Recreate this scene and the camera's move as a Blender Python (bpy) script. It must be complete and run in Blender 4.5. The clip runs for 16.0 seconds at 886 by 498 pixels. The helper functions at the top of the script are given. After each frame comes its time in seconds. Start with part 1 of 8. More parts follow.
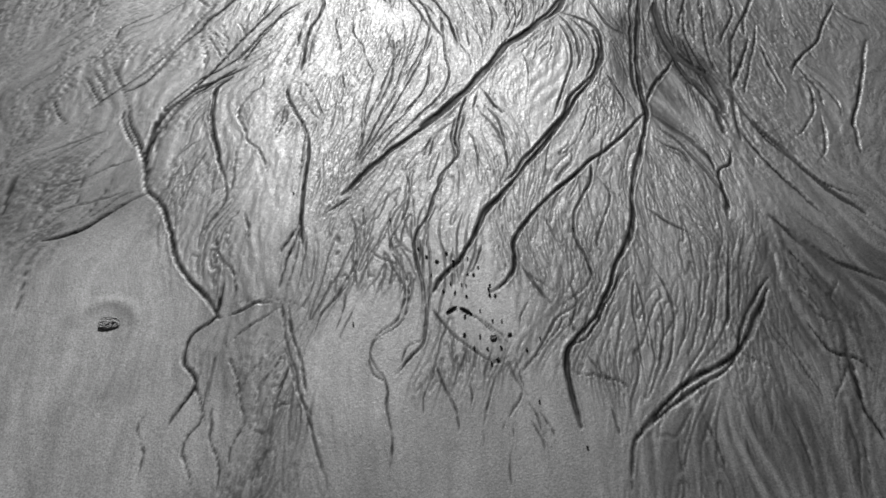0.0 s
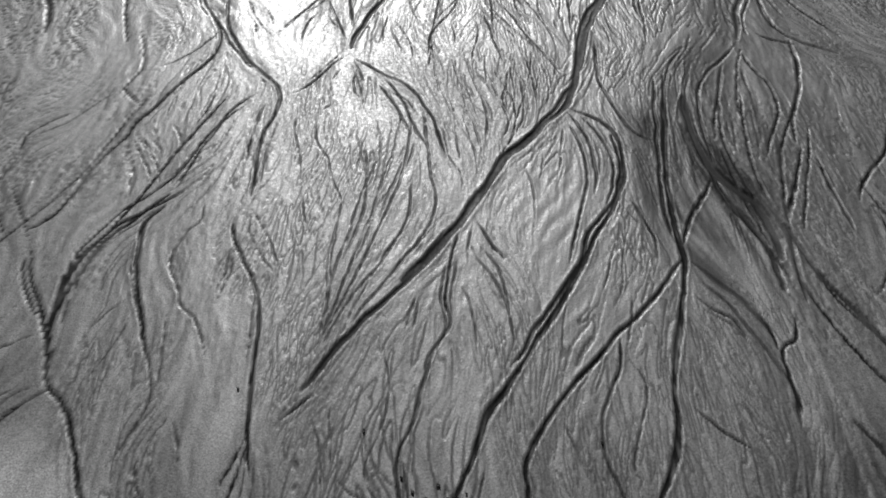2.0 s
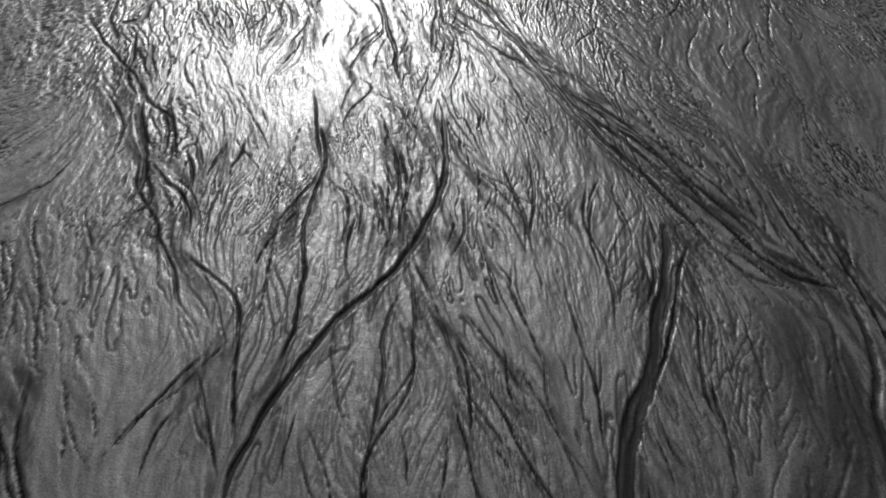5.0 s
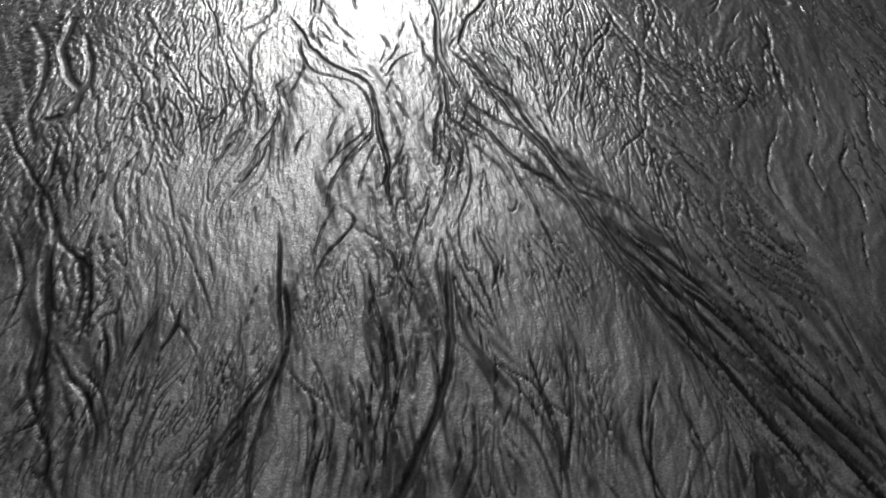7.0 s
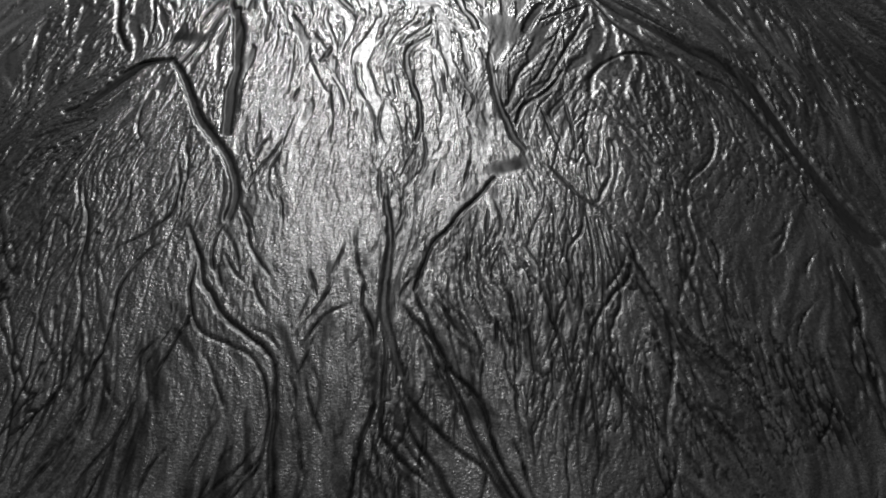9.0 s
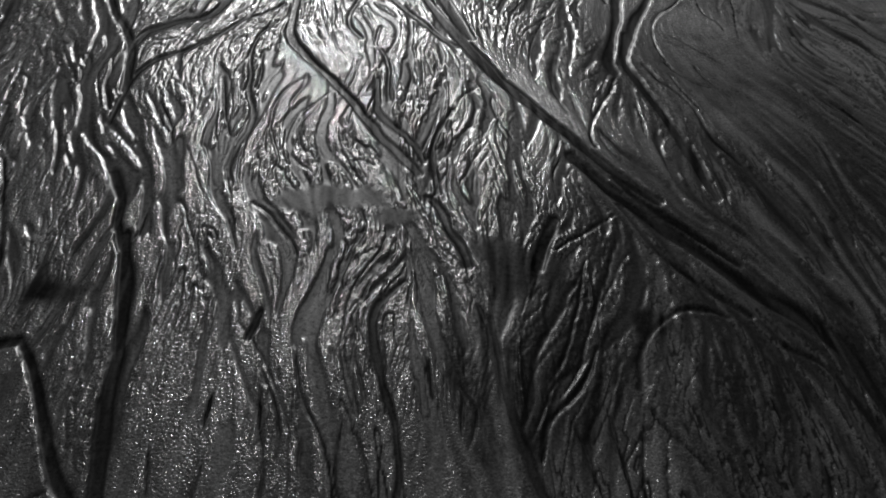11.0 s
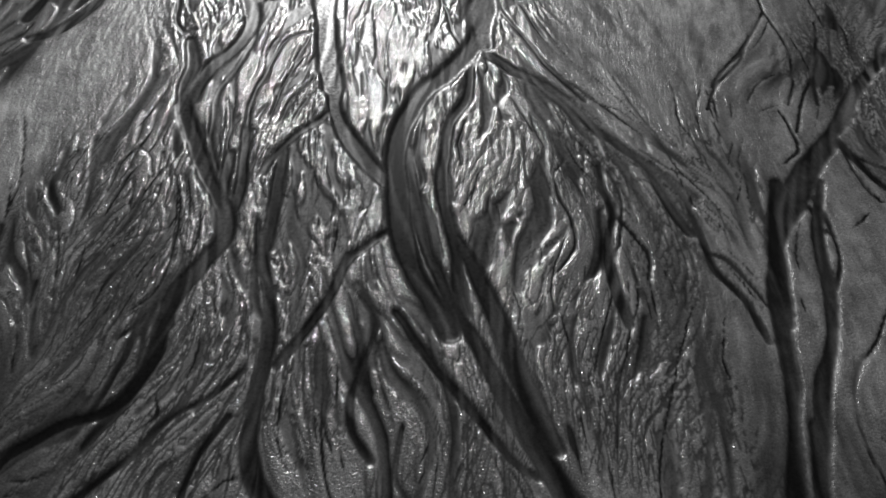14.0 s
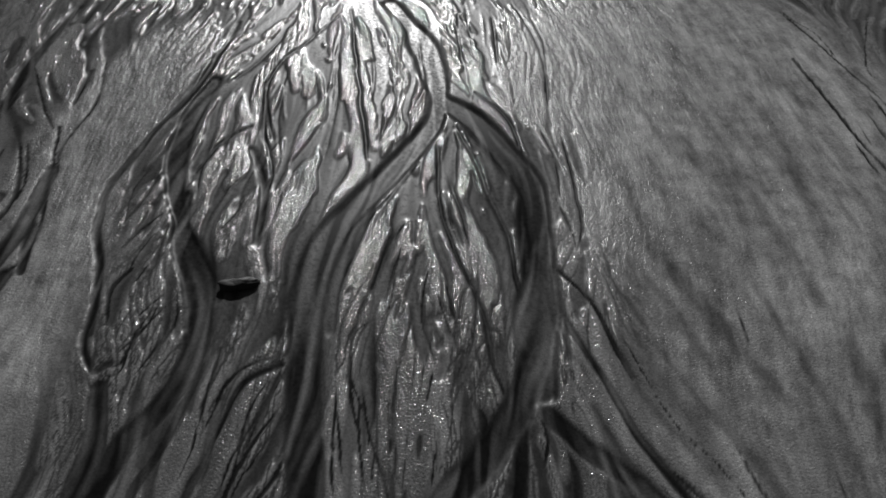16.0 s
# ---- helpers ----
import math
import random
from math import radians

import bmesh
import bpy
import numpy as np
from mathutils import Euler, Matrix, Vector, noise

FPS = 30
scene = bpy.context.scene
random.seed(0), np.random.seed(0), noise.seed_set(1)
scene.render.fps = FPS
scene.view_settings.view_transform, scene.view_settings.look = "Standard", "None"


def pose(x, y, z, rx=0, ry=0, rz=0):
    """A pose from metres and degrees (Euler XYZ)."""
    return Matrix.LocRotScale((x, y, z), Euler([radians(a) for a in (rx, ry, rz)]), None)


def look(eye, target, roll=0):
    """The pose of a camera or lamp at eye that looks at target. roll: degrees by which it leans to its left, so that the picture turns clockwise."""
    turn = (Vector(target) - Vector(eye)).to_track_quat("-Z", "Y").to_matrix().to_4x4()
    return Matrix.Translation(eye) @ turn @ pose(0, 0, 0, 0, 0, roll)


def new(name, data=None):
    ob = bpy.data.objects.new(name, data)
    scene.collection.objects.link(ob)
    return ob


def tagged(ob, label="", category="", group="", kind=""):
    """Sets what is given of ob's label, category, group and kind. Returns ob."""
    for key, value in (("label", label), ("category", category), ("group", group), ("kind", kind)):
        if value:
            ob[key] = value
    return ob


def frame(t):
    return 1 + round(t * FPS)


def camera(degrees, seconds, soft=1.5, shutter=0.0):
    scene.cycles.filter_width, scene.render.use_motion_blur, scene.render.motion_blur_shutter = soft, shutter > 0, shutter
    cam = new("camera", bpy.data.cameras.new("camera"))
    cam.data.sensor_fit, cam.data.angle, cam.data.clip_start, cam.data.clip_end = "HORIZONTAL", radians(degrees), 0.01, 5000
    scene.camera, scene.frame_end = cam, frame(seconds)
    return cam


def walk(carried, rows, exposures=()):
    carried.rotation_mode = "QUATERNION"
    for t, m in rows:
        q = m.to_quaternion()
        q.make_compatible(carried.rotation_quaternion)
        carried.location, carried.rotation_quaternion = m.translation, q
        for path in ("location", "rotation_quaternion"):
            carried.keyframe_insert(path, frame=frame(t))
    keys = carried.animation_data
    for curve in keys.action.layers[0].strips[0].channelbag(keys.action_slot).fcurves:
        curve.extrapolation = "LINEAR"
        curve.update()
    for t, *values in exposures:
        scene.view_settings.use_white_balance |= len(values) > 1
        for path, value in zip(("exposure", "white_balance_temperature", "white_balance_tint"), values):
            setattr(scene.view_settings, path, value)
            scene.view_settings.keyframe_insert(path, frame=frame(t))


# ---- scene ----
cam = camera(57.6, 16.0, soft=1.8)
PATH = [
    (0, (0.5950, 0.6993, 1.2867), (0.5970, 2.0032, -0.2297), -2.6),
    (0.5, (0.6160, 0.8479, 1.2695), (0.6210, 2.1290, -0.2661), -2.6),
    (1, (0.6290, 0.9784, 1.2520), (0.6560, 2.2462, -0.2952), -2),
    (1.5, (0.6280, 1.0940, 1.2379), (0.6730, 2.3619, -0.3073), -1.7),
    (2, (0.6010, 1.2521, 1.2354), (0.6510, 2.5148, -0.3146), -1.7),
    (2.5, (0.5770, 1.4799, 1.2236), (0.6330, 2.7553, -0.3166), -1.5),
    (3, (0.5900, 1.6643, 1.2016), (0.6600, 2.9601, -0.3199), -1.1),
    (3.5, (0.6270, 1.8547, 1.1847), (0.7080, 3.1764, -0.3136), -0.9),
    (4, (0.6720, 2.0486, 1.1629), (0.7710, 3.4072, -0.3007), -0.4),
    (4.2, (0.6790, 2.1085, 1.1449), (0.7930, 3.4857, -0.3011), 0.1),
    (6.3, (0.7640, 2.7088, 0.9949), (0.8860, 4.1028, -0.4339), 0.2),
    (6.5, (0.7650, 2.7608, 0.9952), (0.8810, 4.1462, -0.4429), 0),
    (7, (0.7740, 2.8850, 0.9864), (0.8600, 4.2603, -0.4628), -0.7),
    (7.5, (0.8300, 3.0813, 0.9860), (0.8760, 4.4609, -0.4603), -0.6),
    (8, (0.8800, 3.2631, 0.9600), (0.9050, 4.6654, -0.4668), 0.4),
    (8.5, (0.9040, 3.4207, 0.9353), (0.9300, 4.8447, -0.4686), 1.2),
    (9, (0.9310, 3.5781, 0.9283), (0.9710, 5.0150, -0.4614), 1.4),
    (9.5, (0.9650, 3.7481, 0.9289), (1.0310, 5.1943, -0.4511), 1.2),
    (9.7, (0.9690, 3.8152, 0.9282), (1.0440, 5.2662, -0.4468), 1.1),
    (11.8, (0.8410, 4.6469, 0.9333), (1.0610, 6.0690, -0.4565), 6.2),
    (12, (0.8510, 4.7230, 0.9273), (1.0650, 6.1402, -0.4670), 6),
    (12.5, (0.8490, 4.9207, 0.9400), (1.0650, 6.3176, -0.4747), 6.1),
    (13, (0.8510, 5.0507, 0.9472), (1.0470, 6.4459, -0.4718), 5.3),
    (13.5, (0.8610, 5.1914, 0.9413), (1.0280, 6.6030, -0.4652), 4.3),
    (14, (0.8920, 5.3578, 0.9460), (1.0260, 6.7933, -0.4407), 3.3),
    (14.5, (0.9470, 5.5731, 0.9670), (1.0150, 7.0353, -0.3954), 2),
    (15, (0.9450, 5.7580, 0.9596), (0.9780, 7.2497, -0.3722), 1.6),
    (15.5, (0.9380, 5.9529, 0.9328), (0.9590, 7.4541, -0.3885), 1.2),
    (16, (0.9250, 6.1610, 0.9617), (0.9830, 7.6650, -0.3554), 1.8),
]
walk(cam, [(t, look(eye, target, roll)) for t, eye, target, roll in PATH],
     exposures=[(0, 0.22), (0.5, 0.32), (1.0, 0.36), (1.5, 0.33), (2.0, 0.38), (2.5, 0.42), (3.0, 0.12), (3.5, 0.16), (4.0, -0.12), (6.5, -0.42), (7.0, -0.48), (8.0, -0.82), (8.5, -0.98), (9.5, -1.32), (12.0, -1.2), (13.5, -0.7), (14.5, -0.87), (15.0, -0.74), (15.5, -1.0), (16.0, -1.02)])

# ---- light: one low sun ahead over wet sand, under a clear sky, in black and white ----
SUN_HEIGHT, SUN_SIDE = 29.5, -3.0
world = bpy.data.worlds.new("sky")
scene.world = world
world.use_nodes = True
wn, wl = world.node_tree.nodes, world.node_tree.links
sky = wn.new("ShaderNodeTexSky")
sky.sky_type, sky.sun_disc = "NISHITA", False
sky.sun_elevation, sky.sun_rotation = radians(SUN_HEIGHT), radians(SUN_SIDE)
grey = wn.new("ShaderNodeRGBToBW")
wl.new(sky.outputs[0], grey.inputs[0])
wl.new(grey.outputs[0], wn["Background"].inputs[0])
wn["Background"].inputs[1].default_value = 0.035
sun = new("sun", bpy.data.lights.new("sun", "SUN"))
sun.data.energy, sun.data.angle = 5.0, radians(0.6)
ca, sa = math.cos(radians(SUN_HEIGHT)), math.sin(radians(SUN_HEIGHT))
sun.matrix_world = look((0, 0, 5), (-math.sin(radians(SUN_SIDE)) * ca, -math.cos(radians(SUN_SIDE)) * ca, 5 - sa))


# ---- materials ----
def material(name):
    m = bpy.data.materials.new(name)
    m.use_nodes = True
    return m, m.node_tree.nodes, m.node_tree.links, m.node_tree.nodes["Principled BSDF"]


def node(nodes, kind, **values):
    n = nodes.new(kind)
    for key, value in values.items():
        n.inputs[key].default_value = value
    return n


def noise_at(nodes, links, place, scale, detail=3.0, rough=0.55):
    n = node(nodes, "ShaderNodeTexNoise", Scale=scale, Detail=detail, Roughness=rough)
    links.new(place, n.inputs["Vector"])
    return n.outputs["Fac"]


def spread(nodes, links, value, low, high, a=0.0, b=1.0):
    n = node(nodes, "ShaderNodeMapRange", **{"From Min": a, "From Max": b, "To Min": low, "To Max": high})
    links.new(value, n.inputs["Value"])
    return n.outputs["Result"]


def sums(nodes, links, how, a, b):
    n = nodes.new("ShaderNodeMath")
    n.operation = how
    for k, v in enumerate((a, b)):
        if isinstance(v, (int, float)):
            n.inputs[k].default_value = v
        else:
            links.new(v, n.inputs[k])
    return n.outputs[0]


def sand_material():
    """Wet dark beach sand: mottled grains, streaks of silt along the rills, floors darkened by dull grains and painted
    groove shade.
    """
    m, nodes, links, shader = material("wet_sand")
    place = nodes.new("ShaderNodeTexCoord").outputs["Object"]

    def layer(name):
        n = nodes.new("ShaderNodeAttribute")
        n.attribute_name = name
        return n.outputs["Fac"]

    grit_shade, even, silt, pale, silk = layer("grit_shade"), layer("even"), layer("silt"), layer("pale"), layer("silk")
    axes = nodes.new("ShaderNodeSeparateXYZ")
    links.new(place, axes.inputs[0])
    # The upper beach is paler; the border wanders.
    upper = sums(nodes, links, "ADD", axes.outputs[1], spread(nodes, links, noise_at(nodes, links, place, 0.9, 4), -1.0, 1.0, 0.2, 0.8))
    # Along and across the way of the water.
    course = nodes.new("ShaderNodeAttribute")
    course.attribute_name = "course"
    stretch = node(nodes, "ShaderNodeMapping", Scale=(1.0, 0.2, 1.0))
    links.new(course.outputs["Vector"], stretch.inputs["Vector"])
    stains = spread(nodes, links, noise_at(nodes, links, stretch.outputs[0], 12, 5), 0.75, 1.25, 0.3, 0.7)
    grains = spread(nodes, links, noise_at(nodes, links, place, 330, 3, 0.7), 0.4, 1.6, 0.3, 0.7)
    speckle = sums(nodes, links, "MULTIPLY", sums(nodes, links, "SUBTRACT", grains, 1.0), spread(nodes, links, axes.outputs[1], 1.0, 0.55, 4.8, 5.8))
    tone = sums(nodes, links, "MULTIPLY", sums(nodes, links, "MULTIPLY", stains, sums(nodes, links, "ADD", speckle, 1.0)), 0.09)
    tone = sums(nodes, links, "MULTIPLY", tone, sums(nodes, links, "ADD", 1.0, sums(nodes, links, "MULTIPLY", spread(nodes, links, silt, -0.34, 0.34, -1.5, 1.5), spread(nodes, links, even, 1.0, 0.3))))
    # Dark grains and the shade of grooves, both put into the colour.
    tone = sums(nodes, links, "MULTIPLY", tone, spread(nodes, links, grit_shade, 1.0, 0.055))
    tone = sums(nodes, links, "MULTIPLY", tone, spread(nodes, links, pale, 1.0, 2.2))
    tone = sums(nodes, links, "MULTIPLY", tone, spread(nodes, links, upper, 1.0, 2.2, 4.8, 6.0))
    # Even banks are blotched with damp.
    blots = sums(nodes, links, "MULTIPLY", noise_at(nodes, links, stretch.outputs[0], 34, 5, 0.65), 0.6)
    blots = sums(nodes, links, "ADD", blots, sums(nodes, links, "MULTIPLY", noise_at(nodes, links, place, 26, 4, 0.6), 0.4))
    blots = sums(nodes, links, "SUBTRACT", spread(nodes, links, blots, 0.45, 1.4, 0.36, 0.62), 1.0)
    tone = sums(nodes, links, "MULTIPLY", tone, sums(nodes, links, "ADD", sums(nodes, links, "MULTIPLY", blots, sums(nodes, links, "MULTIPLY", even, spread(nodes, links, axes.outputs[1], 0.35, 1.0, 2.0, 5.5))), 1.0))
    links.new(tone, shader.inputs["Base Color"])
    rough = spread(nodes, links, noise_at(nodes, links, place, 160, 4), 0.26, 0.48, 0.3, 0.7)
    rough = sums(nodes, links, "ADD", rough, spread(nodes, links, axes.outputs[1], 0.12, 0.0, 2.8, 4.4))
    rough = sums(nodes, links, "ADD", rough, spread(nodes, links, axes.outputs[1], 0.0, -0.13, 4.3, 5.4))
    rough = sums(nodes, links, "ADD", rough, spread(nodes, links, grit_shade, 0.0, 0.14))
    rough = sums(nodes, links, "ADD", rough, spread(nodes, links, even, 0.0, 0.05))
    island = sums(nodes, links, "MULTIPLY", sums(nodes, links, "MULTIPLY", spread(nodes, links, axes.outputs[1], 0.0, 0.9, 3.7, 4.9), spread(nodes, links, grit_shade, 1.0, 0.15)), sums(nodes, links, "MULTIPLY", spread(nodes, links, silk, 1.0, 0.0), spread(nodes, links, even, 1.0, 0.15)))
    rough = sums(nodes, links, "SUBTRACT", rough, sums(nodes, links, "MULTIPLY", island, 0.15))
    links.new(sums(nodes, links, "MAXIMUM", rough, 0.10), shader.inputs["Roughness"])
    rim_dull = spread(nodes, links, axes.outputs[1], 1.0, 0.36, 6.9, 7.4)
    calm_floor = spread(nodes, links, silk, 1.0, 0.03)
    gloss = sums(nodes, links, "MULTIPLY", spread(nodes, links, grit_shade, 0.5, 0.03), spread(nodes, links, axes.outputs[1], 1.0, 0.5, 5.3, 6.4))
    gloss = sums(nodes, links, "MULTIPLY", gloss, rim_dull)
    gloss = sums(nodes, links, "ADD", gloss, sums(nodes, links, "MULTIPLY", silk, spread(nodes, links, axes.outputs[1], 0.006, 0.03, 5.8, 7.0)))
    gloss = sums(nodes, links, "ADD", gloss, sums(nodes, links, "MULTIPLY", island, spread(nodes, links, axes.outputs[1], 0.28, 0.18, 6.0, 6.6)))
    links.new(gloss, shader.inputs["Specular IOR Level"])
    fine = node(nodes, "ShaderNodeBump", Distance=0.0018)
    links.new(noise_at(nodes, links, place, 265, 2, 0.6), fine.inputs["Height"])
    calmer = sums(nodes, links, "MULTIPLY", sums(nodes, links, "MULTIPLY", calm_floor, spread(nodes, links, even, 1.0, 1.35)), spread(nodes, links, axes.outputs[1], 0.4, 0.85, 3.0, 4.2))
    links.new(sums(nodes, links, "MULTIPLY", sums(nodes, links, "ADD", calmer, sums(nodes, links, "MULTIPLY", island, spread(nodes, links, axes.outputs[1], 0.8, 0.5, 5.6, 6.8))), spread(nodes, links, grit_shade, 0.55, 0.12)), fine.inputs["Strength"])
    ripple = node(nodes, "ShaderNodeBump", Distance=0.003)
    links.new(noise_at(nodes, links, stretch.outputs[0], 130, 3, 0.6), ripple.inputs["Height"])
    links.new(sums(nodes, links, "MULTIPLY", calmer, spread(nodes, links, grit_shade, 0.4, 0.1)), ripple.inputs["Strength"])
    links.new(fine.outputs[0], ripple.inputs["Normal"])
    links.new(ripple.outputs[0], shader.inputs["Normal"])
    return m


def plain(name, tone, rough, bumps, scale, gloss=0.5):
    m, nodes, links, shader = material(name)
    place = nodes.new("ShaderNodeTexCoord").outputs["Object"]
    links.new(spread(nodes, links, noise_at(nodes, links, place, scale, 4), tone * 0.6, tone * 1.5, 0.3, 0.7), shader.inputs["Base Color"])
    links.new(spread(nodes, links, noise_at(nodes, links, place, scale * 3, 3), rough * 0.8, rough * 1.2), shader.inputs["Roughness"])
    shader.inputs["Specular IOR Level"].default_value = gloss
    bump = node(nodes, "ShaderNodeBump", Strength=bumps, Distance=0.001)
    links.new(noise_at(nodes, links, place, scale * 4, 3), bump.inputs["Height"])
    links.new(bump.outputs[0], shader.inputs["Normal"])
    return m


SAND = sand_material()
STONE = plain("dark_wet_stone", 0.018, 0.5, 0.5, 90, 0.3)
SHELL = plain("dark_shell", 0.022, 0.6, 0.4, 300, 0.25)
CAST = plain("cast_sand", 0.2, 0.6, 0.8, 260, 0.3)

# ---- the beach: one sheet, carved by rills ----
STEP_X, STEP_Y = 0.0020, 0.0040
X0, X1, Y0, Y1 = -0.62, 2.1, 1.12, 8.4
gx, gy = np.arange(X0, X1, STEP_X), np.arange(Y0, Y1, STEP_Y)
NX, NY = len(gx), len(gy)
GX, GY = np.meshgrid(gx, gy)
dice = np.random.default_rng(7)
LATTICE = dice.random((256, 256)) * 2 - 1


def wavy(x, y):
    """Smooth noise from -1 to 1 over arrays of places, one bump to a unit."""
    i, j = np.floor(x).astype(int), np.floor(y).astype(int)
    u, v = x - i, y - j
    u, v = u * u * (3 - 2 * u), v * v * (3 - 2 * v)
    a, b = LATTICE[j & 255, i & 255], LATTICE[j & 255, (i + 1) & 255]
    c, d = LATTICE[(j + 1) & 255, i & 255], LATTICE[(j + 1) & 255, (i + 1) & 255]
    return (a + (b - a) * u) * (1 - v) + (c + (d - c) * u) * v


CHANNELS = []


def channel(width, depth, *points):
    """A rill: its width and depth in millimetres and the bends of its course, in metres. A depth below 0 is a crest."""
    p = np.array(points)
    p = np.concatenate([[2 * p[0] - p[1]], p, [2 * p[-1] - p[-2]]])
    course = []
    for a, b, c, d in zip(p, p[1:], p[2:], p[3:]):
        n = max(2, int(np.hypot(*(c - b)) / 0.004))
        t = np.linspace(0, 1, n, endpoint=False)[:, None]
        course.append(0.5 * (2 * b + (c - a) * t + (2 * a - 5 * b + 4 * c - d) * t**2 + (3 * b - a - 3 * c + d) * t**3))
    course = np.concatenate(course)
    if width < 13 or depth < 0:
        CHANNELS.append((width / 1000, depth / 1000, 1.0, course))
        return
    if points[0][1] > 3.9:
        # Up the beach a broad rill has one smooth floor.
        CHANNELS.append((width / 1000, depth * 0.8 / 1000, 0.8, course))
        return
    # Lower down it is a shallow trough in which narrow strands part and meet again.
    CHANNELS.append((width / 1000, depth * 0.5 / 1000, 0.93, course))
    across = np.gradient(course, axis=0)[:, ::-1] * (1, -1)
    across /= np.hypot(*across.T)[:, None] + 1e-9
    along = np.arange(len(course)) * 0.004
    for k, middle in enumerate((-0.45, 0.5)):
        offset = (middle + 0.3 * np.sin(along * (11 + 3 * k) + 2.1 * k + len(CHANNELS))) * width / 2000
        CHANNELS.append((max(0.005, width / 4000), depth * 0.5 / 1000, 0.95, course + across * offset[:, None]))


channel(5, 3, (0.970, 1.328), (0.963, 1.257), (0.969, 1.209))
channel(7, 4, (1.261, 1.355), (1.248, 1.272), (1.228, 1.196))
channel(5, 3, (1.078, 1.343), (1.078, 1.281), (1.087, 1.222))
channel(4, 3, (1.270, 1.377), (1.264, 1.313), (1.255, 1.243), (1.245, 1.196))
channel(6, 3, (1.018, 1.368), (1.027, 1.294), (1.035, 1.224))
channel(6, 4, (0.296, 1.343), (0.282, 1.302), (0.271, 1.244))
channel(6, 3, (1.156, 1.383), (1.166, 1.297), (1.166, 1.218))
channel(4, 3, (0.702, 1.408), (0.699, 1.343), (0.690, 1.281), (0.689, 1.223))
channel(5, 3, (0.719, 1.384), (0.746, 1.329), (0.748, 1.268))
channel(5, 4, (0.092, 1.419), (0.065, 1.387), (0.082, 1.333), (0.083, 1.292), (0.086, 1.253))
channel(4, 3, (1.138, 1.384), (1.134, 1.341), (1.113, 1.290))
channel(4, 2, (0.744, 1.394), (0.769, 1.328), (0.747, 1.298))
channel(6, 4, (0.152, 1.438), (0.170, 1.392), (0.151, 1.361), (0.148, 1.329), (0.169, 1.288), (0.181, 1.249))
channel(4, 3, (1.097, 1.409), (1.097, 1.343), (1.096, 1.280))
channel(5, 3, (0.873, 1.410), (0.873, 1.333), (0.870, 1.291))
channel(6, 4, (0.175, 1.448), (0.189, 1.391), (0.191, 1.348), (0.212, 1.306), (0.217, 1.247))
channel(4, 3, (0.726, 1.407), (0.742, 1.373), (0.751, 1.329), (0.747, 1.298))
channel(4, 3, (0.243, 1.383), (0.274, 1.365), (0.295, 1.353))
channel(5, 4, (0.312, 1.525), (0.306, 1.477), (0.296, 1.430), (0.291, 1.386), (0.288, 1.333), (0.274, 1.293), (0.266, 1.244))
channel(10, 5, (1.303, 1.493), (1.288, 1.376), (1.299, 1.290))
channel(6, 4, (0.294, 1.552), (0.315, 1.488), (0.336, 1.428), (0.348, 1.394), (0.367, 1.339), (0.384, 1.287), (0.397, 1.238))
channel(5, 4, (0.684, 1.480), (0.669, 1.421), (0.656, 1.377), (0.647, 1.314))
channel(5, 4, (0.189, 1.558), (0.201, 1.507), (0.222, 1.469), (0.238, 1.411), (0.244, 1.377), (0.231, 1.335), (0.232, 1.295), (0.239, 1.246))
channel(6, 4, (0.342, 1.416), (0.310, 1.418), (0.294, 1.404), (0.299, 1.366))
channel(5, 4, (0.706, 1.503), (0.711, 1.454), (0.723, 1.418), (0.694, 1.375), (0.677, 1.338))
channel(4, 3, (0.630, 1.477), (0.636, 1.425), (0.629, 1.368))
channel(5, 4, (0.569, 1.523), (0.578, 1.473), (0.591, 1.426), (0.608, 1.380), (0.610, 1.316))
channel(5, 4, (0.144, 1.482), (0.165, 1.421), (0.188, 1.372))
channel(8, 6, (1.234, 1.659), (1.185, 1.606), (1.140, 1.541), (1.112, 1.480), (1.087, 1.445), (1.029, 1.413), (0.983, 1.382), (0.938, 1.351), (0.904, 1.321), (0.885, 1.281), (0.874, 1.214))
channel(6, 4, (0.802, 1.460), (0.849, 1.446), (0.896, 1.431), (0.926, 1.384))
channel(4, 3, (0.719, 1.482), (0.727, 1.430), (0.740, 1.381))
channel(5, 4, (1.110, 1.456), (1.149, 1.453), (1.171, 1.428), (1.179, 1.393))
channel(4, 3, (0.827, 1.487), (0.857, 1.443), (0.882, 1.432), (0.882, 1.383))
channel(4, 3, (0.564, 1.523), (0.572, 1.462), (0.551, 1.416), (0.546, 1.372))
channel(5, 4, (1.284, 1.504), (1.282, 1.451), (1.264, 1.392))
channel(4, 3, (0.839, 1.508), (0.861, 1.458), (0.882, 1.433), (0.890, 1.398))
channel(5, 4, (0.318, 1.515), (0.297, 1.453), (0.275, 1.415))
channel(11, 8, (1.209, 1.613), (1.173, 1.561), (1.138, 1.507), (1.098, 1.466), (1.038, 1.436), (0.990, 1.406), (0.951, 1.370), (0.912, 1.335))
channel(6, 4, (0.169, 1.556), (0.171, 1.491), (0.168, 1.430), (0.183, 1.372))
channel(8, 4, (1.251, 1.547), (1.275, 1.470), (1.315, 1.444), (1.342, 1.395))
channel(5, 4, (1.116, 1.481), (1.142, 1.459), (1.167, 1.452))
channel(6, 4, (1.178, 1.565), (1.198, 1.512), (1.219, 1.425), (1.234, 1.357))
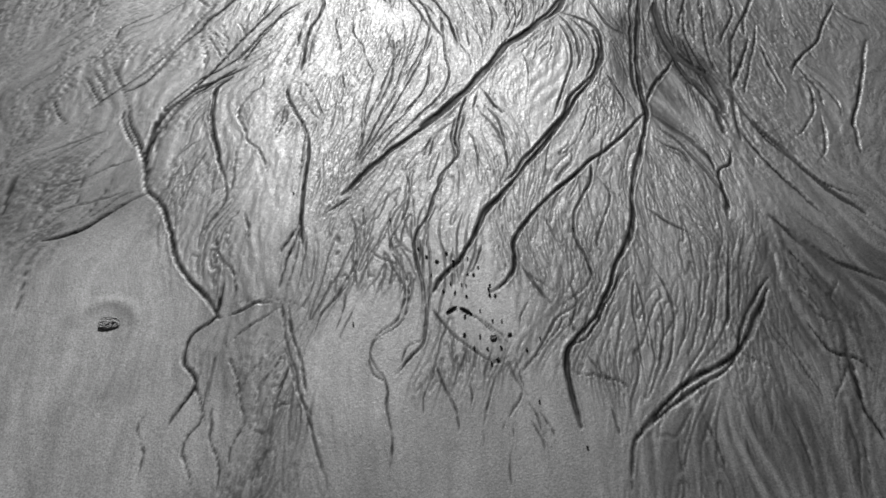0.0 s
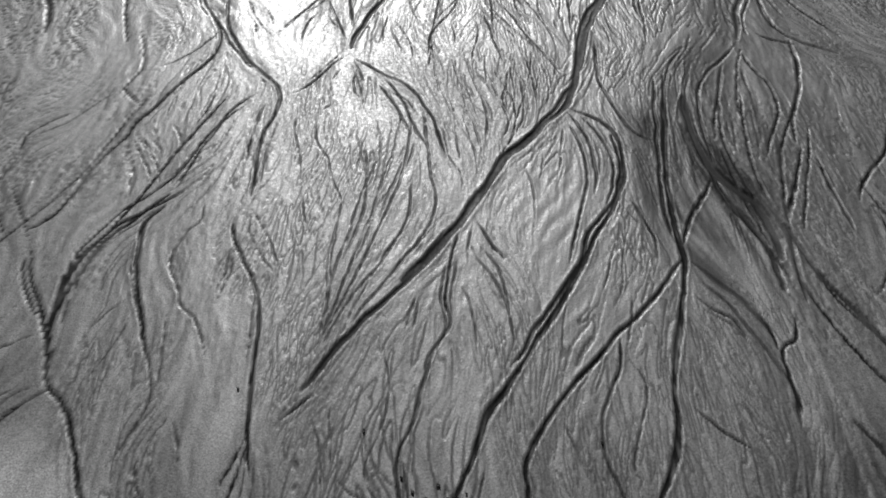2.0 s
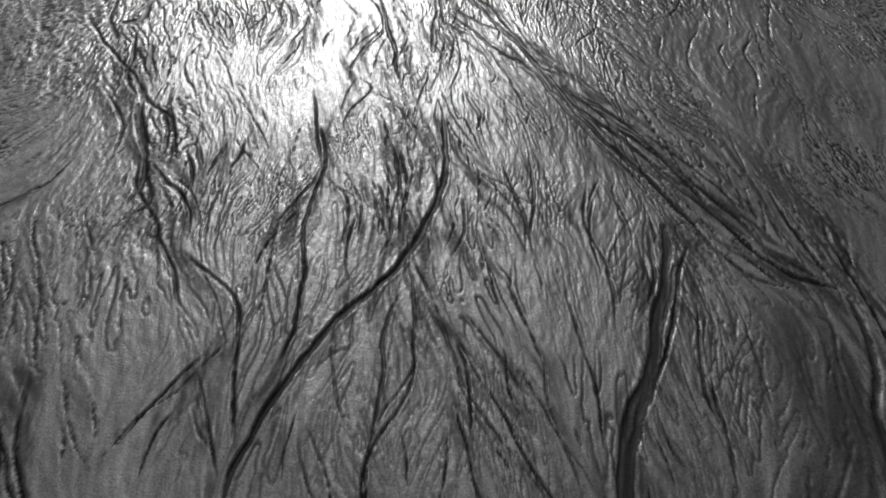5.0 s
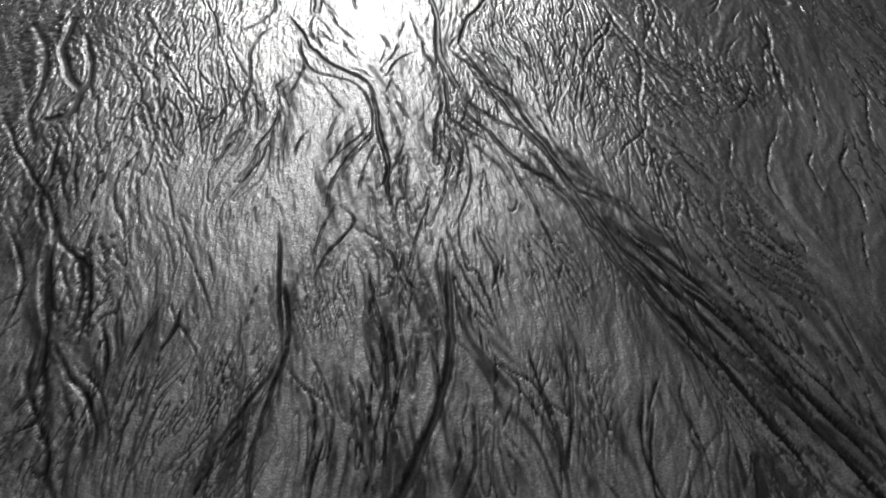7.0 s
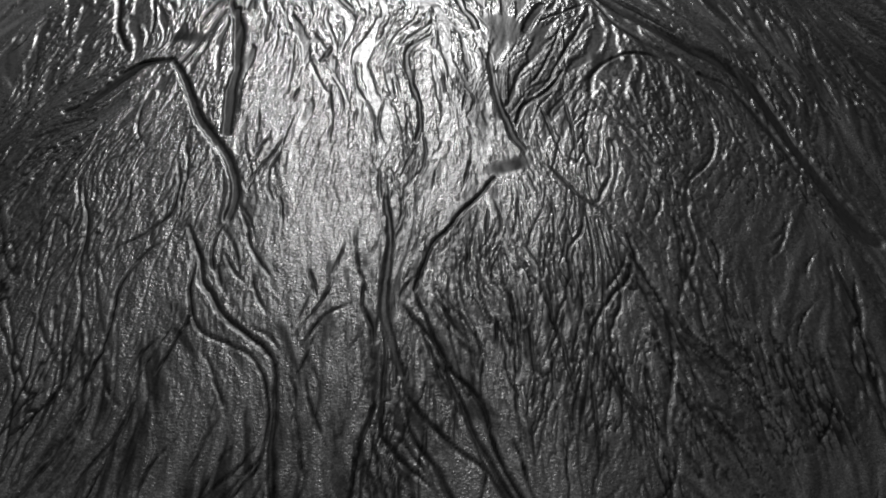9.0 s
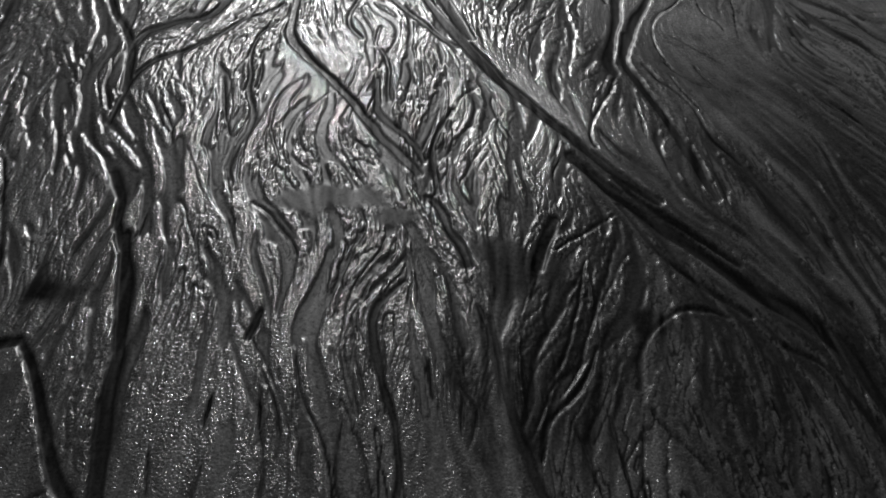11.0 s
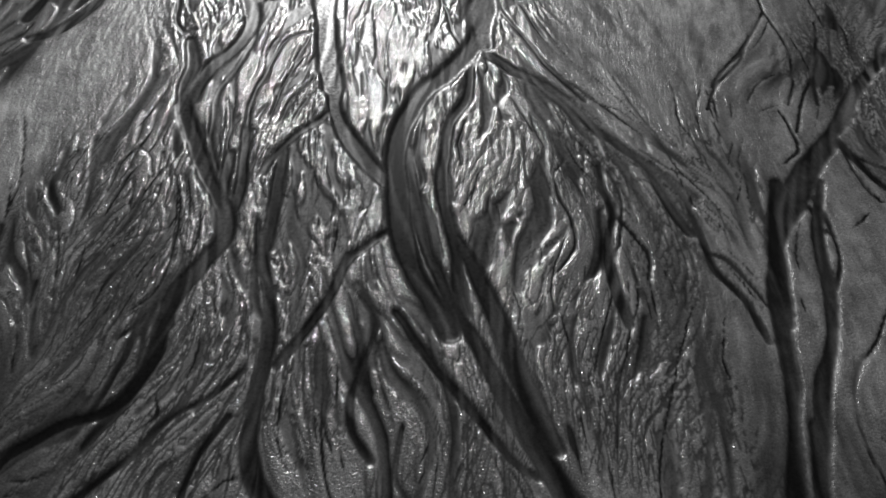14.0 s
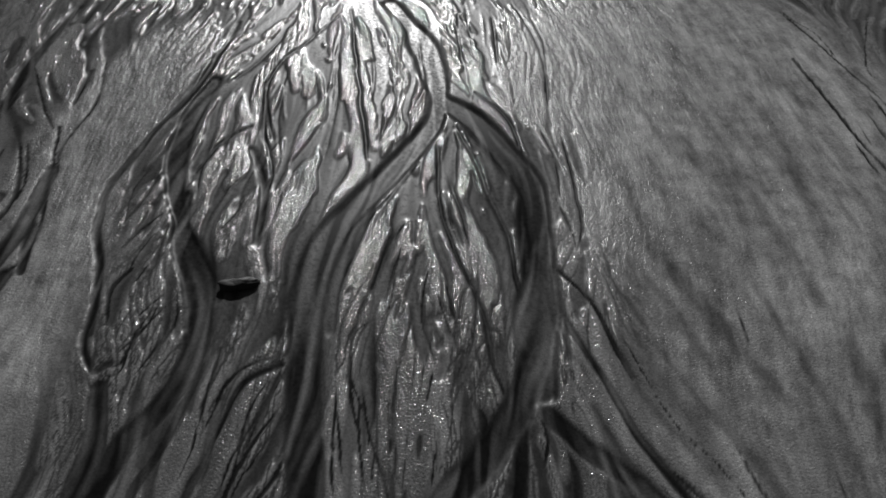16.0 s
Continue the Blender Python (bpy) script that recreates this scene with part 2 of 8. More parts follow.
channel(5, 4, (0.507, 1.704), (0.518, 1.646), (0.507, 1.592), (0.465, 1.555), (0.456, 1.517), (0.472, 1.479), (0.488, 1.443), (0.488, 1.397), (0.498, 1.342), (0.494, 1.281), (0.486, 1.243))
channel(5, 3, (0.265, 1.527), (0.240, 1.479), (0.218, 1.422))
channel(5, 4, (0.305, 1.549), (0.283, 1.496), (0.260, 1.455), (0.253, 1.406))
channel(6, 4, (1.362, 1.651), (1.316, 1.584), (1.313, 1.518), (1.295, 1.445), (1.251, 1.378), (1.240, 1.335))
channel(4, 3, (0.973, 1.564), (0.967, 1.488), (0.969, 1.428))
channel(6, 4, (0.272, 1.668), (0.289, 1.607), (0.300, 1.549), (0.322, 1.483), (0.337, 1.421), (0.358, 1.391), (0.369, 1.363))
channel(5, 4, (1.173, 1.566), (1.174, 1.501), (1.174, 1.452))
channel(5, 4, (1.180, 1.567), (1.187, 1.499), (1.210, 1.455))
channel(6, 4, (0.295, 1.642), (0.308, 1.571), (0.329, 1.504), (0.344, 1.441), (0.347, 1.411))
channel(4, 3, (0.555, 1.616), (0.554, 1.549), (0.523, 1.526), (0.507, 1.477), (0.493, 1.431))
channel(5, 4, (1.008, 1.625), (0.987, 1.510), (0.950, 1.428))
channel(5, 4, (1.072, 1.621), (1.034, 1.530), (0.986, 1.447))
channel(8, 6, (0.158, 1.726), (0.162, 1.667), (0.157, 1.612), (0.127, 1.581), (0.115, 1.549), (0.119, 1.511), (0.146, 1.473), (0.142, 1.439), (0.124, 1.406), (0.108, 1.363))
channel(5, 4, (1.121, 1.666), (1.087, 1.557), (1.047, 1.483), (1.003, 1.426))
channel(7, 5, (0.562, 1.651), (0.561, 1.591), (0.554, 1.535), (0.532, 1.508), (0.509, 1.473), (0.495, 1.443))
channel(5, 4, (0.977, 1.690), (0.953, 1.620), (0.947, 1.540), (0.942, 1.465), (0.938, 1.395))
channel(5, 4, (0.664, 1.585), (0.700, 1.537), (0.721, 1.503))
channel(6, 4, (0.876, 1.645), (0.834, 1.599), (0.801, 1.577), (0.776, 1.533), (0.742, 1.481), (0.709, 1.431))
channel(6, 4, (0.572, 1.644), (0.581, 1.590), (0.614, 1.542), (0.650, 1.507), (0.686, 1.484), (0.716, 1.504))
channel(6, 4, (1.216, 1.604), (1.269, 1.601), (1.281, 1.546), (1.323, 1.518), (1.371, 1.465))
channel(7, 5, (0.958, 1.706), (0.926, 1.649), (0.895, 1.596), (0.853, 1.532), (0.819, 1.509), (0.807, 1.461), (0.815, 1.413))
channel(5, 4, (1.152, 1.679), (1.125, 1.582), (1.084, 1.506), (1.028, 1.448))
channel(5, 3, (0.708, 1.478), (0.688, 1.541), (0.650, 1.589), (0.598, 1.613))
channel(5, 4, (1.097, 1.682), (1.073, 1.585), (1.043, 1.508), (1.009, 1.449))
channel(4, 3, (0.821, 1.600), (0.834, 1.546), (0.853, 1.532))
channel(6, 4, (1.004, 1.701), (1.020, 1.636), (1.021, 1.576), (0.996, 1.488), (0.955, 1.408))
channel(5, 4, (1.055, 1.642), (1.040, 1.560), (1.015, 1.498))
channel(6, 4, (1.271, 1.671), (1.305, 1.612), (1.352, 1.542), (1.386, 1.501))
channel(5, 4, (0.968, 1.677), (0.968, 1.579), (0.959, 1.490))
channel(5, 4, (0.435, 1.671), (0.418, 1.611), (0.401, 1.554), (0.385, 1.506))
channel(5, 4, (0.894, 1.725), (0.872, 1.653), (0.823, 1.614), (0.805, 1.561), (0.768, 1.512), (0.732, 1.465))
channel(6, 4, (0.295, 1.645), (0.266, 1.619), (0.227, 1.588), (0.199, 1.557), (0.193, 1.532))
channel(5, 4, (1.257, 1.711), (1.271, 1.633), (1.285, 1.561), (1.290, 1.472))
channel(5, 2, (0.773, 1.644), (0.740, 1.591), (0.726, 1.552))
channel(6, 4, (0.832, 1.684), (0.844, 1.612), (0.810, 1.521))
channel(5, 4, (1.142, 1.732), (1.123, 1.642), (1.098, 1.571), (1.063, 1.495))
channel(5, 4, (0.412, 1.695), (0.400, 1.611), (0.383, 1.534))
channel(5, 4, (0.919, 1.738), (0.893, 1.651), (0.852, 1.558), (0.829, 1.508))
channel(7, 5, (1.172, 1.744), (1.146, 1.653), (1.122, 1.570), (1.094, 1.504))
channel(5, 4, (1.120, 1.747), (1.107, 1.668), (1.076, 1.573), (1.024, 1.486))
channel(6, 4, (0.976, 1.716), (0.933, 1.654), (0.900, 1.583), (0.873, 1.539))
channel(7, 5, (1.259, 1.752), (1.294, 1.670), (1.323, 1.558), (1.351, 1.512))
channel(5, 4, (1.193, 1.742), (1.155, 1.616), (1.124, 1.524))
channel(7, 5, (0.263, 1.656), (0.234, 1.646), (0.197, 1.624), (0.165, 1.608))
channel(6, 4, (0.423, 1.710), (0.395, 1.661), (0.363, 1.614), (0.343, 1.558))
channel(5, 4, (0.169, 1.653), (0.208, 1.650), (0.252, 1.644), (0.295, 1.645), (0.340, 1.622))
channel(5, 4, (1.209, 1.728), (1.181, 1.651), (1.151, 1.568))
channel(7, 3, (0.743, 1.734), (0.774, 1.658), (0.809, 1.593))
channel(5, 4, (0.508, 2.067), (0.526, 1.981), (0.526, 1.901), (0.510, 1.842), (0.489, 1.787), (0.506, 1.731), (0.522, 1.691), (0.522, 1.605), (0.498, 1.571), (0.469, 1.550), (0.456, 1.524), (0.462, 1.475), (0.486, 1.448), (0.491, 1.404), (0.499, 1.356))
channel(5, 4, (0.738, 1.744), (0.764, 1.689), (0.800, 1.649), (0.827, 1.623))
channel(5, 4, (1.288, 1.807), (1.317, 1.735), (1.350, 1.654), (1.383, 1.590))
channel(5, 4, (0.397, 1.894), (0.417, 1.819), (0.421, 1.736), (0.403, 1.686), (0.376, 1.637), (0.350, 1.592), (0.333, 1.558))
channel(5, 4, (-0.252, 1.797), (-0.238, 1.735), (-0.230, 1.677), (-0.235, 1.608))
channel(6, 3, (0.478, 1.766), (0.501, 1.704), (0.523, 1.645))
channel(13, 5, (1.270, 1.811), (1.334, 1.697), (1.433, 1.618))
channel(5, 3, (0.680, 1.801), (0.671, 1.754), (0.657, 1.709), (0.611, 1.668))
channel(6, 3, (0.431, 1.801), (0.467, 1.751), (0.506, 1.726), (0.523, 1.688))
channel(5, 4, (0.304, 1.863), (0.302, 1.771), (0.293, 1.705), (0.278, 1.655))
channel(5, 4, (0.319, 1.826), (0.316, 1.743), (0.311, 1.678))
channel(7, 5, (0.306, 1.841), (0.290, 1.785), (0.276, 1.719), (0.272, 1.668))
channel(6, 4, (1.319, 1.834), (1.358, 1.760), (1.417, 1.675))
channel(5, 4, (0.548, 1.811), (0.558, 1.702))
channel(5, 4, (0.184, 1.924), (0.157, 1.880), (0.135, 1.845), (0.130, 1.809), (0.149, 1.760), (0.176, 1.725), (0.187, 1.686), (0.182, 1.625))
channel(5, 4, (0.805, 1.868), (0.820, 1.808), (0.834, 1.751), (0.851, 1.723))
channel(7, 3, (0.304, 1.858), (0.271, 1.779), (0.264, 1.733))
channel(7, 5, (1.018, 1.869), (1.052, 1.822), (1.095, 1.776), (1.123, 1.761))
channel(7, 5, (0.941, 2.019), (0.925, 1.954), (0.898, 1.892), (0.875, 1.848), (0.870, 1.777), (0.883, 1.721), (0.885, 1.669), (0.876, 1.645))
channel(6, 4, (0.947, 1.736), (0.910, 1.754), (0.959, 1.900), (0.928, 1.974))
channel(5, 4, (0.169, 1.909), (0.188, 1.856), (0.201, 1.805))
channel(5, 3, (0.450, 1.952), (0.434, 1.883), (0.438, 1.769))
channel(10, 7, (1.090, 2.172), (1.042, 2.110), (0.990, 2.059), (0.927, 2.003), (0.872, 1.949), (0.832, 1.904), (0.787, 1.854), (0.755, 1.805), (0.741, 1.771), (0.734, 1.704), (0.711, 1.667), (0.683, 1.644))
channel(12, 8, (-0.048, 1.967), (-0.101, 1.927), (-0.145, 1.881), (-0.191, 1.848), (-0.241, 1.832))
channel(7, 5, (0.412, 1.932), (0.369, 1.896), (0.337, 1.868))
channel(10, 7, (-0.164, 2.295), (-0.140, 2.224), (-0.098, 2.127), (-0.071, 2.055), (-0.053, 1.987), (-0.014, 1.945), (0.017, 1.881), (0.039, 1.815), (0.061, 1.758), (0.095, 1.710), (0.122, 1.677), (0.157, 1.626), (0.170, 1.608))
channel(12, 8, (1.185, 2.723), (1.153, 2.566), (1.120, 2.423), (1.098, 2.293), (1.094, 2.191), (1.080, 2.116), (1.050, 2.029), (1.010, 1.916), (0.995, 1.840), (0.976, 1.770), (0.937, 1.705), (0.918, 1.655), (0.881, 1.584), (0.833, 1.530), (0.814, 1.498), (0.807, 1.446), (0.814, 1.340))
channel(8, 6, (1.254, 2.032), (1.237, 1.973), (1.208, 1.951), (1.193, 1.857), (1.184, 1.785))
channel(6, 4, (-0.051, 1.979), (-0.100, 1.966), (-0.143, 1.914), (-0.187, 1.872))
channel(7, 5, (0.684, 2.303), (0.653, 2.204), (0.637, 2.111), (0.641, 2.057), (0.608, 1.992), (0.584, 1.929), (0.571, 1.868), (0.543, 1.811), (0.543, 1.742), (0.552, 1.677), (0.562, 1.603))
channel(6, 4, (-0.072, 1.996), (-0.143, 1.953), (-0.206, 1.934), (-0.266, 1.907))
channel(9, 4, (1.288, 2.127), (1.304, 2.005), (1.343, 1.892), (1.389, 1.787))
channel(6, 2, (-0.131, 2.067), (-0.150, 1.939), (-0.192, 1.873))
channel(8, 6, (1.101, 2.124), (1.133, 2.076), (1.163, 2.004), (1.186, 1.936), (1.197, 1.872), (1.192, 1.813))
channel(13, 3, (-0.355, 2.044), (-0.350, 1.970), (-0.338, 1.900))
channel(8, 6, (1.314, 2.156), (1.341, 2.043), (1.374, 1.964), (1.416, 1.889), (1.481, 1.831))
channel(13, 9, (1.305, 2.235), (1.327, 2.117), (1.359, 2.024), (1.388, 1.938), (1.418, 1.865), (1.466, 1.795))
channel(6, 4, (1.081, 2.062), (1.140, 2.005), (1.169, 1.937))
channel(4, 3, (0.758, 2.030), (0.739, 2.022), (0.717, 1.995), (0.731, 1.966))
channel(12, 8, (1.024, 2.527), (1.025, 2.431), (0.991, 2.322), (0.939, 2.243), (0.889, 2.158), (0.828, 2.062), (0.772, 1.980), (0.731, 1.919), (0.694, 1.875), (0.668, 1.818), (0.644, 1.763), (0.621, 1.724), (0.589, 1.687), (0.572, 1.650))
channel(6, 2, (0.130, 2.128), (0.139, 1.973), (0.120, 1.939))
channel(6, 3, (0.982, 2.108), (0.950, 1.992), (0.932, 1.956))
channel(6, 4, (0.035, 2.321), (0.045, 2.230), (0.074, 2.133), (0.099, 2.060), (0.122, 1.992), (0.131, 1.935), (0.117, 1.882), (0.097, 1.840), (0.071, 1.806))
channel(6, 4, (-0.089, 2.091), (-0.148, 2.060), (-0.209, 2.022), (-0.271, 1.994), (-0.289, 1.979))
channel(7, 5, (1.085, 2.086), (1.106, 2.054), (1.141, 2.021), (1.163, 1.963))
channel(8, 4, (1.488, 2.133), (1.458, 2.013), (1.426, 1.959))
channel(5, 2, (0.005, 1.964), (0.042, 2.036), (0.071, 2.132))
channel(6, 4, (-0.138, 2.167), (-0.184, 2.106), (-0.203, 2.064), (-0.201, 1.997), (-0.184, 1.917))
channel(6, 4, (0.647, 2.215), (0.631, 2.130), (0.631, 2.041), (0.596, 1.976), (0.585, 1.913))
channel(10, 7, (1.103, 2.161), (1.136, 2.115), (1.172, 2.059), (1.195, 1.998), (1.202, 1.951))
channel(6, 4, (0.293, 2.183), (0.287, 2.047), (0.285, 1.997))
channel(6, 4, (0.662, 2.150), (0.678, 2.117), (0.685, 2.055), (0.682, 1.988))
channel(4, 3, (0.596, 2.144), (0.583, 2.083), (0.571, 2.015))
channel(8, 6, (0.229, 2.370), (0.229, 2.307), (0.256, 2.234), (0.280, 2.183), (0.298, 2.117), (0.299, 2.047), (0.302, 1.947), (0.303, 1.870), (0.313, 1.770))
channel(6, 3, (-0.199, 2.183), (-0.263, 2.126), (-0.322, 2.061), (-0.356, 2.007))
channel(6, 4, (0.594, 2.142), (0.575, 2.097), (0.562, 2.045))
channel(6, 4, (0.052, 2.153), (0.015, 2.119), (-0.013, 2.077))
channel(6, 4, (0.707, 2.250), (0.740, 2.179), (0.750, 2.067), (0.750, 1.999))
channel(7, 4, (1.500, 2.266), (1.482, 2.155), (1.429, 2.075), (1.391, 2.038))
channel(6, 4, (0.692, 2.251), (0.706, 2.203), (0.729, 2.156), (0.742, 2.112), (0.753, 2.060), (0.758, 2.030))
channel(11, 8, (1.312, 2.235), (1.296, 2.138), (1.282, 2.047))
channel(6, 4, (0.673, 2.223), (0.651, 2.147), (0.647, 2.057))
channel(6, 4, (-0.174, 2.207), (-0.238, 2.164), (-0.300, 2.123), (-0.329, 2.099))
channel(5, 4, (1.001, 2.252), (0.978, 2.182), (0.967, 2.117), (0.931, 2.047))
channel(6, 4, (0.631, 2.307), (0.551, 2.192), (0.477, 2.086), (0.443, 2.028))
channel(5, 4, (0.978, 2.241), (0.949, 2.162), (0.920, 2.078))
channel(4, 3, (0.586, 2.309), (0.543, 2.250), (0.513, 2.195), (0.484, 2.131), (0.457, 2.072), (0.439, 2.025))
channel(5, 4, (0.234, 2.262), (0.236, 2.204), (0.223, 2.151), (0.204, 2.121))
channel(10, 7, (1.709, 2.422), (1.651, 2.292), (1.583, 2.155), (1.548, 2.082), (1.525, 1.979))
channel(6, 4, (0.588, 2.443), (0.572, 2.312), (0.526, 2.214), (0.464, 2.123), (0.430, 2.055), (0.409, 1.989))
channel(8, 4, (1.515, 2.288), (1.542, 2.172), (1.532, 2.109))
channel(14, 10, (1.222, 2.310), (1.246, 2.233), (1.254, 2.150), (1.252, 2.074))
channel(6, 4, (0.162, 2.394), (0.159, 2.342), (0.134, 2.306), (0.120, 2.271), (0.123, 2.224), (0.142, 2.168), (0.153, 2.130), (0.181, 2.097), (0.201, 2.052), (0.216, 2.004))
channel(9, 6, (-0.175, 2.286), (-0.148, 2.205), (-0.099, 2.109))
channel(6, 4, (0.084, 2.392), (0.008, 2.323), (-0.038, 2.255), (-0.056, 2.161), (-0.060, 2.071), (-0.053, 2.003))
channel(11, 8, (0.081, 2.387), (0.049, 2.338), (0.051, 2.253), (0.065, 2.184), (0.088, 2.099), (0.114, 2.011))
channel(6, 4, (0.231, 2.286), (0.227, 2.206), (0.208, 2.151))
channel(7, 5, (1.497, 2.326), (1.512, 2.220), (1.502, 2.123))
channel(5, 4, (0.434, 2.320), (0.426, 2.224), (0.428, 2.136))
channel(10, 7, (0.113, 2.424), (0.039, 2.374), (-0.019, 2.325), (-0.057, 2.257), (-0.079, 2.190), (-0.078, 2.108), (-0.062, 2.020))
channel(7, 4, (0.709, 2.314), (0.736, 2.240), (0.763, 2.181))
channel(8, 5, (1.025, 2.345), (1.044, 2.248), (1.045, 2.161))
channel(6, 4, (0.708, 2.312), (0.692, 2.251), (0.686, 2.193))
channel(6, 4, (0.525, 2.519), (0.485, 2.406), (0.460, 2.299), (0.431, 2.182), (0.416, 2.091), (0.408, 2.022))
channel(12, 8, (0.085, 2.420), (0.059, 2.395), (0.017, 2.346), (-0.023, 2.300), (-0.045, 2.248), (-0.066, 2.183), (-0.076, 2.121), (-0.072, 2.043))
channel(5, 4, (0.259, 2.360), (0.260, 2.296), (0.289, 2.246), (0.312, 2.210), (0.333, 2.175))
channel(4, 3, (0.507, 2.339), (0.489, 2.258), (0.455, 2.185))
channel(6, 3, (0.557, 2.544), (0.498, 2.320), (0.458, 2.188), (0.410, 2.029))
channel(12, 8, (1.206, 2.512), (1.210, 2.349), (1.236, 2.241), (1.262, 2.150), (1.274, 2.102))
channel(7, 5, (-0.352, 2.330), (-0.329, 2.277), (-0.288, 2.205))
channel(5, 4, (1.006, 2.314), (1.027, 2.274), (1.053, 2.223))
channel(6, 4, (0.255, 2.379), (0.288, 2.313), (0.321, 2.229), (0.337, 2.179))
channel(10, 7, (1.202, 2.371), (1.143, 2.289), (1.096, 2.191))
channel(6, 3, (0.597, 2.625), (0.571, 2.463), (0.526, 2.318), (0.485, 2.208), (0.434, 2.086), (0.399, 2.011))
channel(4, -3, (1.021, 2.368), (0.987, 2.273), (0.928, 2.217))
channel(13, 9, (0.971, 2.714), (0.924, 2.637), (0.856, 2.553), (0.791, 2.473), (0.729, 2.386), (0.670, 2.294), (0.615, 2.217), (0.563, 2.153), (0.514, 2.102), (0.455, 2.036), (0.410, 1.972), (0.383, 1.934))
channel(10, 7, (0.948, 2.630), (0.983, 2.602), (1.020, 2.558), (1.037, 2.510), (1.034, 2.450), (1.020, 2.380), (0.997, 2.341), (0.960, 2.292), (0.924, 2.245), (0.902, 2.188), (0.867, 2.135), (0.830, 2.085), (0.794, 2.037), (0.765, 1.992), (0.738, 1.957))
channel(8, 4, (1.436, 2.444), (1.433, 2.295), (1.437, 2.180))
channel(6, 3, (-0.399, 2.426), (-0.446, 2.369), (-0.452, 2.300), (-0.415, 2.209))
channel(9, 6, (1.249, 2.484), (1.249, 2.346), (1.265, 2.159))
channel(12, 8, (1.413, 2.446), (1.361, 2.337), (1.314, 2.245))
channel(7, 5, (-0.305, 2.423), (-0.256, 2.343), (-0.222, 2.269))
channel(5, 4, (1.068, 2.433), (1.077, 2.348), (1.076, 2.270))
channel(5, 4, (0.359, 2.419), (0.367, 2.351), (0.380, 2.287))
channel(5, 4, (0.821, 2.452), (0.834, 2.395), (0.833, 2.328), (0.816, 2.254))
channel(6, 4, (0.492, 2.554), (0.491, 2.422), (0.485, 2.342), (0.465, 2.269), (0.446, 2.211))
channel(8, 6, (1.456, 2.523), (1.419, 2.419), (1.369, 2.299), (1.326, 2.202))
channel(6, 4, (0.617, 2.675), (0.625, 2.528), (0.625, 2.439), (0.632, 2.383), (0.622, 2.318), (0.593, 2.259), (0.561, 2.202), (0.521, 2.150))
channel(7, 5, (0.936, 2.598), (0.951, 2.501), (0.953, 2.428), (0.928, 2.333), (0.897, 2.235), (0.874, 2.167))
channel(5, 4, (0.392, 2.694), (0.377, 2.628), (0.385, 2.563), (0.409, 2.500), (0.427, 2.427), (0.439, 2.359), (0.425, 2.272), (0.417, 2.202), (0.420, 2.115), (0.413, 2.036))
channel(7, 5, (-0.297, 2.467), (-0.244, 2.374), (-0.211, 2.298))
channel(20, 14, (1.212, 2.642), (1.204, 2.559), (1.203, 2.481), (1.212, 2.407), (1.236, 2.349), (1.268, 2.294), (1.280, 2.218), (1.272, 2.148))
channel(8, 4, (0.223, 2.701), (0.156, 2.617), (0.091, 2.477), (0.003, 2.385), (-0.056, 2.298), (-0.083, 2.187), (-0.079, 2.072))
channel(8, 6, (1.441, 2.572), (1.388, 2.481), (1.355, 2.395), (1.328, 2.302), (1.309, 2.216))
channel(7, 5, (-0.253, 2.487), (-0.208, 2.393), (-0.166, 2.305))
channel(9, 3, (0.175, 2.735), (0.075, 2.530), (-0.001, 2.359), (-0.065, 2.249), (-0.081, 2.103))
channel(9, 6, (1.162, 2.725), (1.115, 2.471), (1.085, 2.294), (1.086, 2.202))
channel(5, 4, (0.605, 2.569), (0.584, 2.486), (0.549, 2.417), (0.526, 2.352), (0.515, 2.302))
channel(10, 7, (1.692, 2.598), (1.628, 2.501), (1.574, 2.410), (1.501, 2.337), (1.470, 2.285))
channel(8, 4, (1.295, 2.652), (1.262, 2.485), (1.268, 2.332), (1.284, 2.259))
channel(4, 3, (0.592, 2.574), (0.567, 2.473), (0.536, 2.392), (0.488, 2.309))
channel(5, 4, (0.874, 2.508), (0.862, 2.435), (0.844, 2.394))
channel(5, 4, (0.983, 2.546), (0.985, 2.454), (0.959, 2.358))
channel(8, 4, (1.341, 2.648), (1.300, 2.430), (1.297, 2.282))
channel(7, 5, (0.962, 2.612), (0.994, 2.545), (1.010, 2.467), (1.001, 2.381), (0.963, 2.305))
channel(4, -3, (0.933, 2.603), (0.854, 2.514), (0.770, 2.421), (0.711, 2.335))
channel(4, 4, (0.657, 2.610), (0.669, 2.502), (0.692, 2.427), (0.685, 2.348))
channel(5, 4, (0.927, 2.582), (0.907, 2.475), (0.886, 2.391))
channel(8, 4, (0.942, 2.624), (0.969, 2.530), (0.972, 2.426), (0.954, 2.353))
channel(8, 3, (0.002, 2.765), (-0.062, 2.623), (-0.113, 2.492), (-0.210, 2.339), (-0.261, 2.263))
channel(6, 4, (1.286, 2.562), (1.274, 2.444))
channel(5, 3, (0.486, 2.579), (0.479, 2.505), (0.463, 2.446))
channel(6, 4, (1.354, 2.629), (1.338, 2.504), (1.309, 2.405))
channel(10, 7, (1.683, 2.572), (1.706, 2.520), (1.743, 2.479))
channel(6, 4, (-0.027, 2.612), (-0.000, 2.563), (0.028, 2.502), (0.050, 2.443))
channel(6, 4, (1.317, 2.669), (1.300, 2.572), (1.284, 2.484), (1.269, 2.404))
channel(5, 4, (-0.013, 2.627), (0.022, 2.562), (0.050, 2.500), (0.066, 2.442))
channel(5, 4, (0.299, 2.667), (0.283, 2.571), (0.273, 2.497), (0.270, 2.412))
